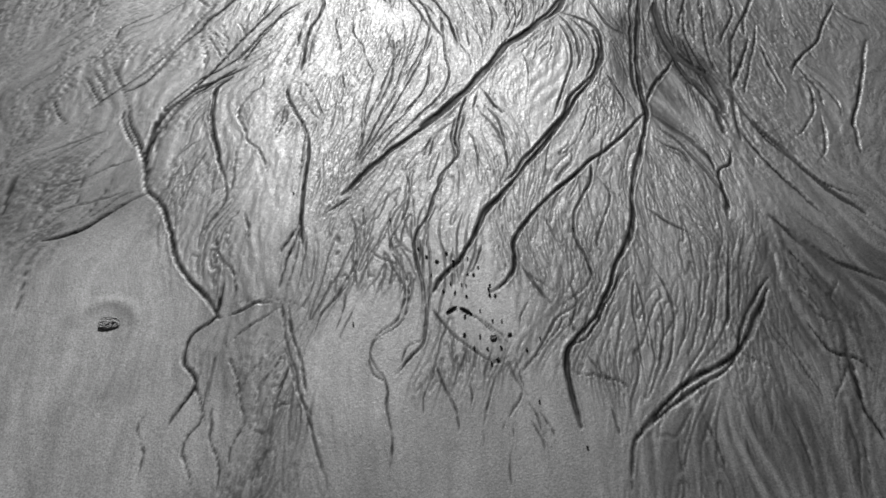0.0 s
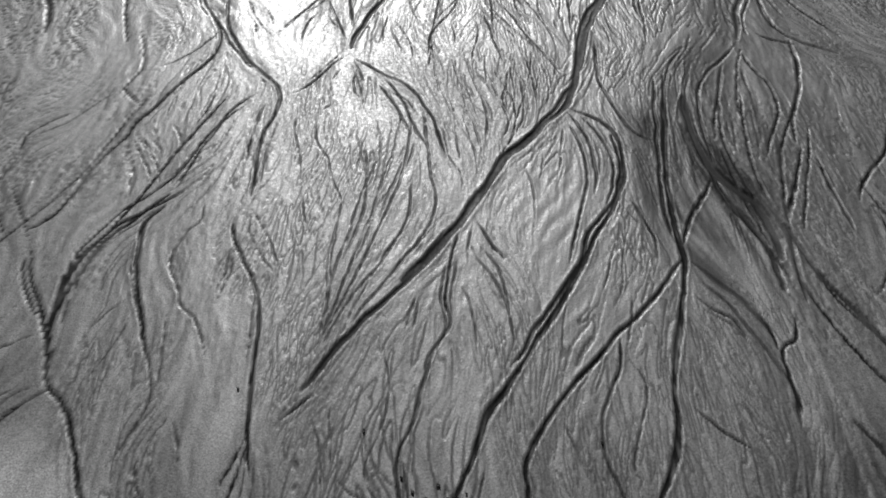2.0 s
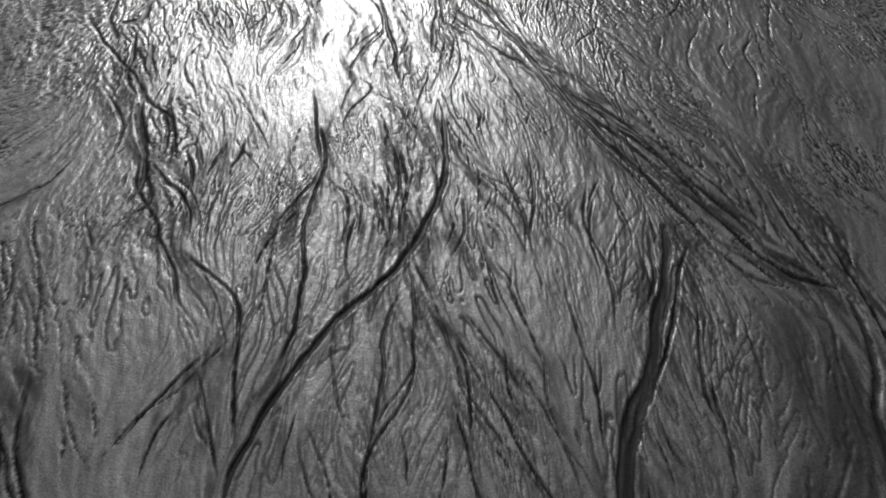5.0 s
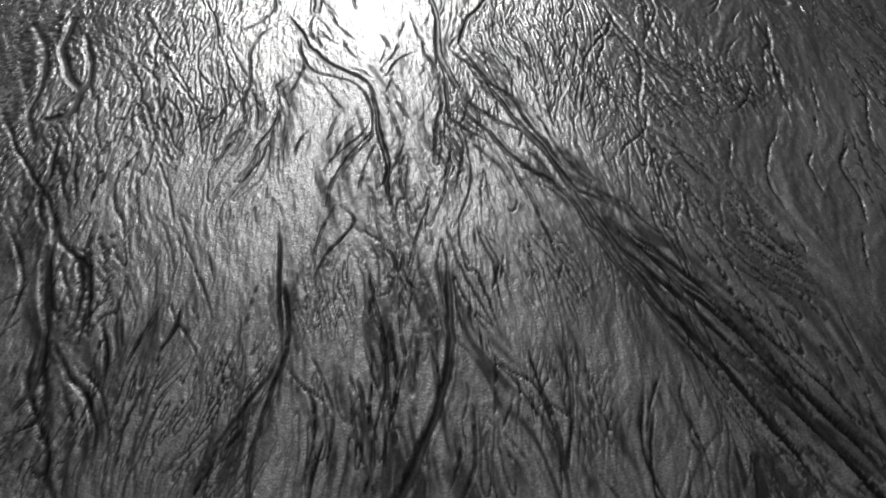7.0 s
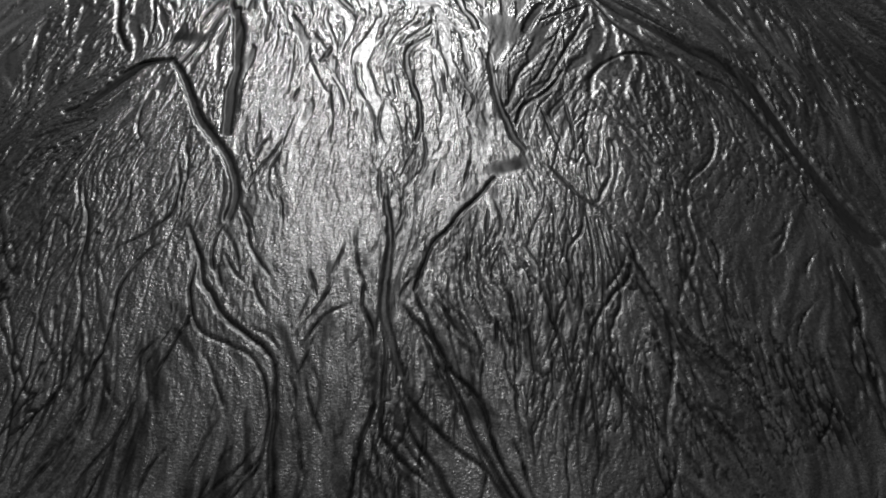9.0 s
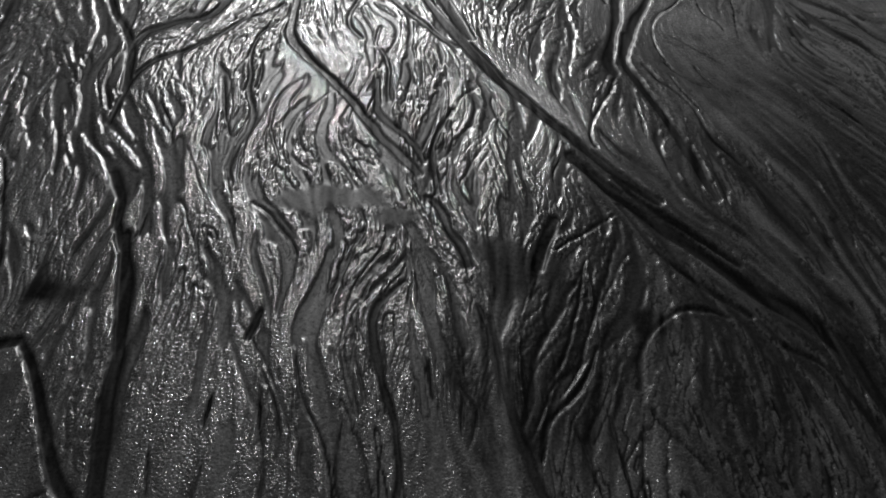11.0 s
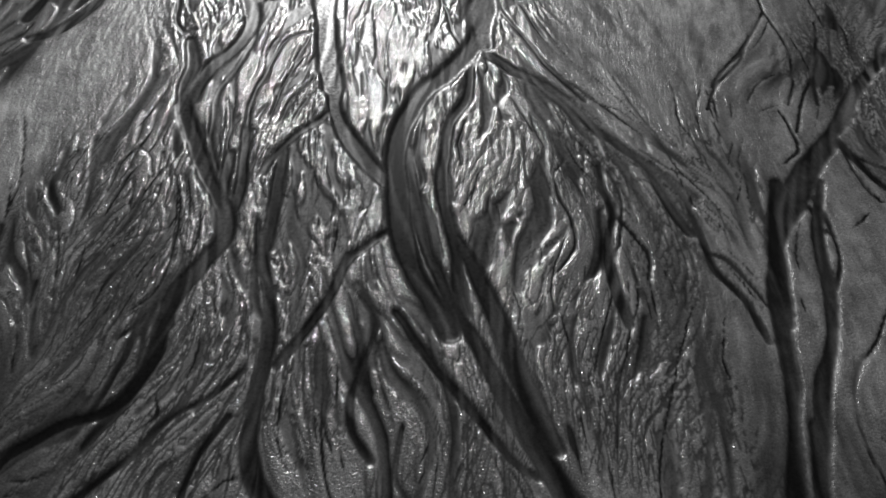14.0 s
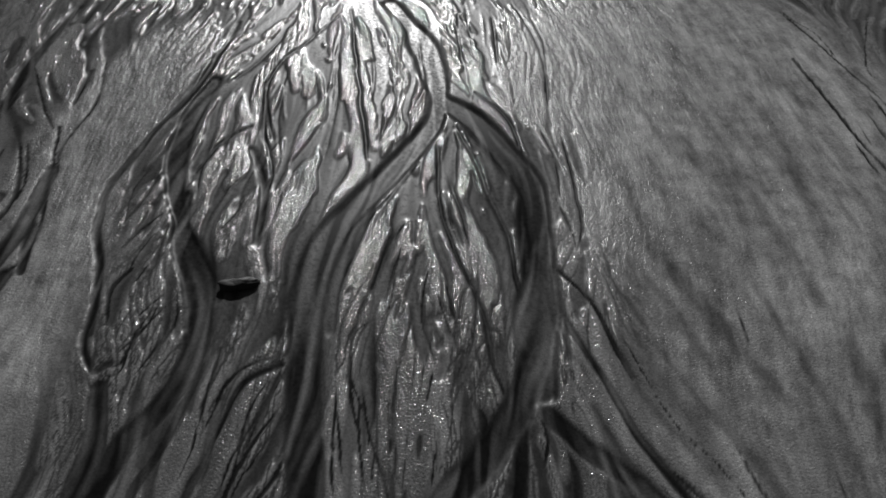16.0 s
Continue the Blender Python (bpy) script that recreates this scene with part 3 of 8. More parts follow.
channel(5, 4, (0.708, 2.633), (0.721, 2.536), (0.724, 2.460))
channel(16, 11, (1.109, 3.074), (1.056, 2.988), (1.026, 2.905), (0.997, 2.788), (0.969, 2.698), (0.944, 2.639), (0.886, 2.577), (0.831, 2.519), (0.780, 2.470), (0.745, 2.409), (0.713, 2.357), (0.677, 2.302), (0.643, 2.261), (0.610, 2.216), (0.559, 2.158))
channel(5, 3, (0.335, 2.696), (0.334, 2.602), (0.352, 2.514), (0.352, 2.426))
channel(5, 3, (0.691, 2.668), (0.726, 2.617), (0.738, 2.548), (0.736, 2.454))
channel(6, 4, (0.021, 2.601), (0.059, 2.544))
channel(8, 6, (0.246, 2.741), (0.213, 2.709), (0.183, 2.669), (0.156, 2.605), (0.135, 2.553), (0.116, 2.495), (0.101, 2.453), (0.085, 2.420))
channel(7, 3, (-0.159, 2.719), (-0.252, 2.639), (-0.264, 2.531), (-0.309, 2.444))
channel(5, 4, (0.680, 2.722), (0.691, 2.635), (0.688, 2.538), (0.696, 2.448))
channel(5, 3, (0.204, 2.658), (0.185, 2.602), (0.149, 2.500))
channel(5, 3, (0.048, 2.670), (0.083, 2.599), (0.093, 2.514))
channel(9, 6, (1.390, 2.832), (1.327, 2.759), (1.268, 2.691), (1.236, 2.606), (1.228, 2.525), (1.221, 2.450), (1.214, 2.378))
channel(7, 4, (0.264, 2.714), (0.241, 2.598), (0.236, 2.513))
channel(6, 4, (0.755, 2.713), (0.764, 2.614), (0.751, 2.504))
channel(4, 3, (0.574, 2.659), (0.560, 2.563))
channel(9, 6, (1.389, 2.812), (1.394, 2.735), (1.416, 2.660), (1.407, 2.575), (1.361, 2.483), (1.323, 2.412))
channel(9, 6, (1.334, 2.759), (1.299, 2.652), (1.266, 2.571), (1.246, 2.493))
channel(5, 4, (0.780, 2.750), (0.795, 2.677), (0.808, 2.592), (0.775, 2.516))
channel(11, 8, (1.515, 2.821), (1.502, 2.726), (1.470, 2.621), (1.429, 2.541), (1.409, 2.464))
channel(5, 3, (0.788, 2.819), (0.816, 2.708), (0.829, 2.657), (0.814, 2.553), (0.763, 2.452))
channel(9, 6, (1.054, 2.882), (1.040, 2.784), (1.038, 2.692), (1.054, 2.605), (1.072, 2.538), (1.109, 2.504), (1.132, 2.487))
channel(4, 3, (0.695, 2.680), (0.741, 2.604))
channel(7, 5, (0.525, 2.800), (0.570, 2.696), (0.591, 2.626), (0.606, 2.576), (0.630, 2.512))
channel(5, 3, (0.848, 2.786), (0.852, 2.680), (0.839, 2.597), (0.800, 2.522))
channel(7, 4, (0.513, 2.772), (0.553, 2.679), (0.589, 2.582), (0.607, 2.558))
channel(6, 4, (1.260, 2.765), (1.217, 2.642), (1.200, 2.544))
channel(9, 6, (1.259, 2.824), (1.206, 2.751), (1.169, 2.646), (1.148, 2.564), (1.132, 2.487))
channel(4, 3, (0.892, 2.806), (0.865, 2.712), (0.825, 2.597), (0.805, 2.531))
channel(11, 8, (0.089, 3.073), (0.126, 2.994), (0.132, 2.942), (0.120, 2.882), (0.079, 2.819), (0.045, 2.767), (0.013, 2.708), (-0.023, 2.652), (-0.046, 2.598), (-0.078, 2.540), (-0.100, 2.497), (-0.113, 2.442), (-0.136, 2.390), (-0.166, 2.354), (-0.183, 2.343))
channel(6, 4, (1.367, 2.744), (1.367, 2.665), (1.362, 2.603))
channel(6, 4, (1.400, 2.828), (1.357, 2.718), (1.328, 2.618), (1.319, 2.547))
channel(6, 3, (0.396, 2.667), (0.414, 2.690))
channel(6, 4, (0.533, 2.731), (0.583, 2.689), (0.610, 2.626))
channel(8, 6, (0.456, 2.869), (0.500, 2.821), (0.549, 2.779), (0.596, 2.729), (0.623, 2.674), (0.642, 2.606), (0.654, 2.541), (0.666, 2.480))
channel(6, 3, (0.147, 2.762), (0.131, 2.688), (0.107, 2.620))
channel(6, 4, (-0.084, 2.778), (-0.123, 2.737), (-0.168, 2.681), (-0.216, 2.644), (-0.264, 2.616))
channel(5, -3, (1.279, 2.880), (1.218, 2.684), (1.155, 2.518))
channel(6, 4, (0.836, 2.802), (0.807, 2.676), (0.816, 2.608))
channel(5, 3, (0.915, 2.809), (0.916, 2.700), (0.889, 2.604))
channel(4, 3, (0.914, 2.808), (0.886, 2.700), (0.854, 2.613))
channel(6, 4, (0.873, 2.837), (0.883, 2.741), (0.881, 2.619))
channel(9, 6, (0.128, 3.150), (0.142, 3.025), (0.171, 2.938), (0.211, 2.855), (0.253, 2.804), (0.281, 2.765), (0.296, 2.719), (0.288, 2.668), (0.269, 2.604), (0.259, 2.527), (0.256, 2.441), (0.256, 2.386))
channel(4, 3, (0.455, 2.846), (0.473, 2.777), (0.482, 2.703), (0.489, 2.643))
channel(4, 3, (0.841, 2.838), (0.833, 2.747), (0.835, 2.664))
channel(6, 4, (0.475, 2.833), (0.463, 2.741), (0.487, 2.686))
channel(4, 3, (0.696, 2.850), (0.709, 2.757), (0.721, 2.673))
channel(4, 3, (0.802, 2.841), (0.810, 2.749), (0.821, 2.695))
channel(6, 4, (0.234, 2.815), (0.255, 2.776), (0.252, 2.740))
channel(4, 3, (0.447, 2.835), (0.413, 2.782), (0.401, 2.719))
channel(4, 3, (0.889, 2.834), (0.879, 2.743))
channel(8, 6, (0.450, 2.874), (0.413, 2.838), (0.377, 2.784), (0.342, 2.742), (0.313, 2.726))
channel(6, 4, (0.463, 2.853), (0.481, 2.794), (0.493, 2.738))
channel(5, 4, (0.451, 2.911), (0.406, 2.845), (0.363, 2.783), (0.332, 2.738))
channel(5, 4, (1.299, 2.901), (1.268, 2.827), (1.212, 2.738))
channel(9, 6, (1.441, 2.869), (1.490, 2.824), (1.544, 2.799))
channel(8, 6, (-0.074, 3.012), (-0.053, 2.937), (-0.045, 2.858), (-0.061, 2.812), (-0.072, 2.777), (-0.038, 2.730), (-0.008, 2.693))
channel(6, 4, (1.391, 2.938), (1.335, 2.863), (1.284, 2.779))
channel(5, 4, (0.778, 2.999), (0.766, 2.919), (0.749, 2.846), (0.738, 2.777))
channel(5, 4, (1.339, 2.924), (1.301, 2.849))
channel(7, 3, (0.843, 3.086), (0.874, 2.964), (0.898, 2.899), (0.936, 2.807), (0.954, 2.737))
channel(5, 4, (0.674, 3.007), (0.656, 2.955), (0.648, 2.854), (0.636, 2.786))
channel(6, 3, (0.792, 3.055), (0.802, 2.938), (0.815, 2.860), (0.827, 2.788))
channel(12, 8, (1.512, 3.109), (1.499, 2.993), (1.499, 2.884), (1.540, 2.819), (1.616, 2.763))
channel(7, 5, (0.131, 2.998), (0.102, 2.949), (0.065, 2.903), (0.026, 2.870), (-0.014, 2.851))
channel(6, 3, (1.096, 2.979), (1.103, 2.914), (1.131, 2.850))
channel(5, 4, (1.073, 2.988), (1.087, 2.918), (1.091, 2.854))
channel(5, 4, (0.559, 3.031), (0.600, 2.907), (0.604, 2.834))
channel(7, 5, (1.402, 2.975), (1.390, 2.893))
channel(5, 4, (0.549, 3.018), (0.555, 2.963), (0.570, 2.910), (0.590, 2.859))
channel(7, 5, (1.501, 3.055), (1.454, 2.970), (1.425, 2.890), (1.429, 2.838))
channel(7, 4, (1.199, 3.057), (1.189, 2.938), (1.174, 2.846))
channel(4, 3, (0.703, 3.234), (0.734, 3.121), (0.673, 3.004), (0.654, 2.894), (0.658, 2.776), (0.662, 2.682))
channel(5, 4, (0.697, 3.034), (0.712, 2.950), (0.707, 2.874))
channel(7, 5, (1.407, 3.047), (1.399, 2.957), (1.410, 2.892))
channel(5, 3, (0.902, 3.107), (0.942, 2.963), (0.959, 2.853))
channel(5, 3, (0.557, 3.057), (0.534, 2.976), (0.533, 2.898))
channel(6, 4, (0.373, 3.082), (0.343, 3.007), (0.327, 2.925))
channel(15, 10, (1.485, 3.187), (1.482, 3.120), (1.468, 3.043), (1.433, 2.972), (1.416, 2.904), (1.395, 2.841))
channel(5, 3, (0.197, 3.105), (0.211, 3.002), (0.225, 2.938))
channel(6, 4, (0.386, 3.127), (0.422, 3.011), (0.447, 2.914))
channel(10, 7, (1.551, 3.180), (1.553, 3.105), (1.583, 2.963), (1.645, 2.830))
channel(5, 4, (0.376, 3.090), (0.404, 3.016), (0.438, 2.960))
channel(5, 4, (0.948, 3.133), (0.939, 3.013), (0.956, 2.929))
channel(18, 13, (1.226, 3.395), (1.197, 3.283), (1.153, 3.181), (1.119, 3.088), (1.085, 3.016), (1.053, 2.948), (1.028, 2.884), (1.004, 2.801), (0.980, 2.735))
channel(5, 4, (0.226, 3.102), (0.251, 3.043), (0.261, 2.974))
channel(5, 4, (1.409, 3.079), (1.370, 3.006))
channel(5, 4, (0.180, 3.151), (0.198, 3.076), (0.226, 3.004), (0.265, 2.948))
channel(5, 4, (0.769, 3.266), (0.793, 3.147), (0.807, 3.068), (0.822, 3.009), (0.853, 2.925), (0.873, 2.860))
channel(5, 4, (0.721, 3.076), (0.675, 3.021))
channel(5, 4, (0.886, 3.171), (0.880, 3.047), (0.899, 2.961))
channel(5, 4, (1.330, 3.150), (1.289, 3.058), (1.255, 2.987))
channel(7, 5, (0.802, 3.173), (0.819, 3.077), (0.810, 2.945))
channel(8, 6, (-0.057, 3.390), (-0.039, 3.317), (0.012, 3.245), (0.054, 3.162), (0.078, 3.100), (0.107, 3.041), (0.139, 2.985), (0.152, 2.945), (0.182, 2.893), (0.210, 2.844), (0.245, 2.807))
channel(7, 4, (1.296, 3.181), (1.286, 3.068), (1.278, 2.964))
channel(5, 4, (0.739, 3.359), (0.770, 3.283), (0.786, 3.196), (0.801, 3.114), (0.816, 3.053), (0.841, 2.993), (0.865, 2.937), (0.897, 2.883), (0.918, 2.832))
channel(7, 4, (1.227, 3.206), (1.187, 3.058), (1.182, 2.955))
channel(7, 4, (0.743, 3.331), (0.740, 3.208), (0.722, 3.061), (0.657, 2.950), (0.640, 2.831))
channel(7, 4, (1.395, 3.172), (1.431, 3.130), (1.411, 3.057), (1.403, 2.954))
channel(7, 5, (0.406, 3.173), (0.365, 3.117), (0.314, 3.042), (0.278, 2.981))
channel(6, 3, (1.008, 3.266), (1.011, 3.146), (1.014, 3.037), (1.003, 2.922))
channel(5, 3, (0.596, 3.200), (0.605, 3.106), (0.625, 3.001))
channel(5, 4, (0.035, 3.195), (0.071, 3.086), (0.115, 3.027))
channel(5, 3, (0.784, 3.227), (0.824, 3.113), (0.862, 3.008))
channel(7, 5, (0.725, 3.282), (0.689, 3.184), (0.680, 3.066), (0.659, 2.958))
channel(5, 3, (0.813, 3.247), (0.866, 3.131), (0.924, 3.003))
channel(5, 4, (1.233, 3.175), (1.200, 3.096))
channel(6, 4, (1.295, 3.186), (1.255, 3.092))
channel(5, 4, (0.351, 3.373), (0.393, 3.298), (0.415, 3.227), (0.424, 3.178), (0.394, 3.133), (0.366, 3.091), (0.317, 3.051), (0.283, 2.999), (0.260, 2.949))
channel(9, 6, (1.526, 3.389), (1.514, 3.293), (1.515, 3.202), (1.516, 3.118), (1.525, 3.008), (1.541, 2.907))
channel(10, 7, (1.248, 3.335), (1.206, 3.246), (1.168, 3.147), (1.126, 3.072), (1.087, 3.001))
channel(13, 9, (1.215, 3.289), (1.145, 3.142), (1.099, 3.063))
channel(6, 3, (0.909, 3.295), (0.929, 3.172), (0.947, 3.060))
channel(10, 7, (-0.297, 3.376), (-0.237, 3.305), (-0.180, 3.238), (-0.146, 3.175), (-0.125, 3.070), (-0.103, 2.962))
channel(14, 10, (-0.455, 3.364), (-0.383, 3.232), (-0.336, 3.134), (-0.319, 3.022))
channel(5, 3, (0.101, 3.301), (0.129, 3.164), (0.167, 3.107))
channel(6, 4, (-0.015, 3.264), (-0.015, 3.199), (0.015, 3.120))
channel(8, 6, (0.324, 3.404), (0.377, 3.344), (0.416, 3.304), (0.442, 3.259), (0.448, 3.192), (0.450, 3.113), (0.458, 2.971))
channel(13, 9, (0.837, 3.765), (0.831, 3.621), (0.802, 3.514), (0.769, 3.424), (0.733, 3.360), (0.688, 3.299), (0.639, 3.251), (0.603, 3.211), (0.569, 3.157), (0.537, 3.106), (0.506, 3.050), (0.482, 2.989), (0.464, 2.944), (0.455, 2.895))
channel(9, 6, (1.302, 3.330), (1.340, 3.252), (1.411, 3.211))
channel(8, 4, (1.332, 3.346), (1.371, 3.256), (1.396, 3.212))
channel(6, 4, (0.970, 3.339), (0.965, 3.231))
channel(8, 4, (-0.237, 3.393), (-0.190, 3.266), (-0.155, 3.206))
channel(9, 6, (1.195, 3.398), (1.173, 3.285), (1.136, 3.183))
channel(6, 4, (-0.045, 3.389), (-0.074, 3.320), (-0.102, 3.255), (-0.119, 3.200))
channel(5, 4, (0.897, 3.339), (0.914, 3.294), (0.916, 3.253))
channel(7, 4, (-0.201, 3.455), (-0.186, 3.346), (-0.139, 3.262), (-0.112, 3.203))
channel(4, 3, (0.717, 3.345), (0.733, 3.335), (0.716, 3.277))
channel(6, 4, (0.872, 3.445), (0.881, 3.310), (0.890, 3.204))
channel(6, 4, (0.169, 3.389), (0.181, 3.316), (0.183, 3.264))
channel(5, 4, (1.129, 3.395), (1.119, 3.330), (1.109, 3.253))
channel(5, 4, (0.847, 3.389), (0.849, 3.325), (0.858, 3.274))
channel(5, 3, (-0.246, 3.459), (-0.183, 3.307), (-0.113, 3.234))
channel(8, 4, (-0.235, 3.481), (-0.231, 3.371), (-0.233, 3.290), (-0.174, 3.208))
channel(10, 4, (1.455, 3.477), (1.464, 3.335), (1.478, 3.226))
channel(7, 3, (1.106, 3.532), (1.076, 3.414), (1.093, 3.301), (1.076, 3.160))
channel(8, 6, (1.499, 3.497), (1.536, 3.349), (1.522, 3.219))
channel(5, 3, (-0.005, 3.464), (0.040, 3.360), (0.044, 3.243))
channel(5, 4, (0.998, 3.406), (1.023, 3.365), (1.031, 3.328))
channel(6, 3, (0.535, 3.533), (0.494, 3.441), (0.483, 3.290), (0.472, 3.211))
channel(9, 6, (0.261, 3.529), (0.278, 3.437), (0.317, 3.358), (0.336, 3.285), (0.363, 3.240))
channel(6, 3, (-0.008, 3.484), (0.019, 3.371), (0.064, 3.265))
channel(6, 3, (0.645, 3.499), (0.626, 3.362), (0.636, 3.277))
channel(6, 4, (1.111, 3.487), (1.078, 3.388), (1.080, 3.275))
channel(5, 4, (0.505, 3.457), (0.472, 3.393), (0.460, 3.315))
channel(5, 3, (-0.275, 3.461), (-0.251, 3.336))
channel(6, 4, (0.025, 3.538), (0.058, 3.436), (0.085, 3.359), (0.108, 3.270))
channel(5, 4, (1.409, 3.476), (1.404, 3.402), (1.415, 3.333))
channel(3, 3, (1.156, 3.475), (1.149, 3.422), (1.176, 3.361))
channel(8, 6, (0.568, 3.788), (0.582, 3.643), (0.562, 3.556), (0.544, 3.453), (0.551, 3.356), (0.546, 3.267), (0.536, 3.184), (0.515, 3.123))
channel(5, 4, (0.882, 3.477), (0.910, 3.433), (0.933, 3.364))
channel(3, 3, (0.980, 3.479), (1.018, 3.431), (1.036, 3.371))
channel(5, 4, (0.883, 3.467), (0.894, 3.431), (0.918, 3.387))
channel(7, 3, (0.857, 3.529), (0.844, 3.411), (0.810, 3.347))
channel(5, 4, (0.246, 3.464), (0.288, 3.419))
channel(5, 3, (0.817, 3.525), (0.827, 3.440), (0.805, 3.365))
channel(6, 4, (1.169, 3.542), (1.148, 3.498), (1.159, 3.412), (1.153, 3.336))
channel(6, 4, (0.674, 3.568), (0.694, 3.441), (0.715, 3.361))
channel(6, 3, (0.114, 3.569), (0.161, 3.424), (0.204, 3.398))
channel(6, 4, (0.249, 3.519), (0.202, 3.493), (0.177, 3.455), (0.169, 3.389))
channel(6, 4, (0.543, 3.515), (0.512, 3.466), (0.501, 3.418))
channel(9, 6, (0.027, 3.591), (-0.025, 3.563), (-0.060, 3.525), (-0.071, 3.466), (-0.062, 3.409), (-0.032, 3.334))
channel(4, 4, (0.913, 3.582), (0.954, 3.519), (0.968, 3.453), (0.969, 3.376))
channel(7, 3, (0.941, 3.625), (0.962, 3.471), (0.971, 3.355))
channel(5, 4, (1.028, 3.542), (1.033, 3.497), (1.043, 3.422))
channel(12, 8, (1.130, 3.871), (1.213, 3.708), (1.281, 3.583), (1.317, 3.469), (1.357, 3.344), (1.411, 3.246), (1.480, 3.205))
channel(5, 4, (0.709, 3.664), (0.707, 3.538), (0.706, 3.427), (0.673, 3.332))
channel(5, 4, (0.956, 3.514), (1.001, 3.467))
channel(5, 4, (1.147, 3.563), (1.117, 3.515), (1.097, 3.469), (1.080, 3.417))
channel(4, 3, (1.028, 3.562), (1.018, 3.513), (1.027, 3.474), (1.031, 3.420))
channel(8, 3, (-0.240, 3.551), (-0.296, 3.509), (-0.309, 3.420))
channel(6, 4, (0.239, 3.517), (0.272, 3.479))
channel(5, 4, (0.911, 3.566), (0.913, 3.521), (0.892, 3.476), (0.871, 3.433))
channel(6, 4, (0.577, 3.607), (0.605, 3.565), (0.622, 3.544), (0.628, 3.487), (0.623, 3.426), (0.622, 3.386))
channel(4, 3, (0.829, 3.588), (0.850, 3.536), (0.836, 3.471), (0.839, 3.418))
channel(6, 4, (0.885, 3.636), (0.902, 3.582), (0.958, 3.517), (0.968, 3.437), (0.953, 3.346))
channel(10, 7, (1.154, 3.842), (1.241, 3.705), (1.309, 3.535), (1.356, 3.424), (1.406, 3.302), (1.463, 3.224))
channel(5, 4, (0.919, 3.562), (0.922, 3.517), (0.905, 3.454))
channel(7, 3, (1.007, 3.673), (0.997, 3.517), (0.958, 3.356))
channel(5, 3, (0.613, 3.636), (0.642, 3.562), (0.652, 3.496), (0.646, 3.397))
channel(6, 4, (0.734, 3.700), (0.746, 3.562), (0.727, 3.458), (0.728, 3.379))
channel(7, 5, (0.572, 3.629), (0.555, 3.578), (0.534, 3.541), (0.514, 3.505), (0.498, 3.470), (0.485, 3.429))
channel(5, 4, (0.881, 3.637), (0.889, 3.593), (0.910, 3.561), (0.936, 3.510), (0.954, 3.471), (0.970, 3.425))
channel(10, 7, (0.200, 3.658), (0.212, 3.585), (0.244, 3.526), (0.272, 3.479), (0.280, 3.420))
channel(4, 3, (0.587, 3.586), (0.639, 3.533), (0.644, 3.486))
channel(5, 4, (0.678, 3.599), (0.695, 3.538), (0.703, 3.481))
channel(5, 4, (0.886, 3.638), (0.895, 3.588), (0.885, 3.509), (0.871, 3.457))
channel(6, 4, (0.249, 3.612), (0.277, 3.551), (0.309, 3.485))
channel(6, 4, (0.256, 3.632), (0.287, 3.609), (0.321, 3.567), (0.339, 3.518), (0.353, 3.455))
channel(6, 4, (0.709, 3.743), (0.713, 3.684), (0.730, 3.638), (0.732, 3.555), (0.715, 3.489), (0.710, 3.428), (0.702, 3.379))
channel(10, 7, (0.227, 3.667), (0.262, 3.611), (0.296, 3.569), (0.322, 3.511), (0.332, 3.449))
channel(6, -3, (1.537, 3.649), (1.528, 3.598), (1.523, 3.536), (1.510, 3.479))
channel(5, 4, (1.021, 3.627), (0.999, 3.556), (0.998, 3.522))
channel(4, 3, (1.013, 3.594), (1.008, 3.543))
channel(4, 3, (0.798, 3.633), (0.807, 3.569), (0.799, 3.511))
channel(4, 3, (0.661, 3.643), (0.679, 3.569), (0.695, 3.519))
channel(4, 3, (0.358, 3.624), (0.365, 3.544))
channel(4, 3, (0.552, 3.609), (0.524, 3.561))
channel(4, 3, (0.451, 3.617), (0.451, 3.557))
channel(5, 4, (0.754, 3.728), (0.752, 3.658), (0.758, 3.593), (0.743, 3.515), (0.733, 3.443))
channel(6, 4, (1.441, 3.671), (1.439, 3.592), (1.432, 3.508))
channel(4, 3, (0.774, 3.657), (0.775, 3.592), (0.784, 3.531))
channel(12, 8, (1.087, 3.857), (1.133, 3.799), (1.173, 3.731), (1.211, 3.668), (1.248, 3.586), (1.278, 3.522), (1.309, 3.452), (1.346, 3.388), (1.378, 3.344))
channel(11, 8, (0.222, 3.667), (0.220, 3.615), (0.215, 3.575), (0.202, 3.538))
channel(4, 3, (1.362, 3.633), (1.367, 3.577))
channel(4, 3, (0.388, 3.643), (0.391, 3.581))
channel(4, 3, (0.833, 3.630), (0.864, 3.595))
channel(9, 6, (0.180, 3.638), (0.187, 3.587))
channel(8, 6, (1.132, 3.839), (1.202, 3.767), (1.268, 3.675), (1.333, 3.558), (1.376, 3.457), (1.405, 3.400))
channel(12, 8, (1.084, 3.959), (1.129, 3.791), (1.175, 3.662), (1.230, 3.542), (1.268, 3.432), (1.302, 3.330))
channel(6, 4, (1.519, 3.665), (1.504, 3.587))
channel(5, 4, (0.874, 3.656), (0.878, 3.596))
channel(8, 3, (0.067, 3.702), (0.031, 3.614), (-0.024, 3.569))
channel(4, 3, (0.510, 3.700), (0.508, 3.634), (0.506, 3.572))
channel(8, 6, (1.125, 3.854), (1.177, 3.782), (1.236, 3.689), (1.286, 3.594), (1.327, 3.498), (1.368, 3.403))
channel(4, 3, (1.334, 3.706), (1.327, 3.635), (1.329, 3.569))
channel(9, 6, (0.288, 3.717), (0.311, 3.649), (0.319, 3.577))
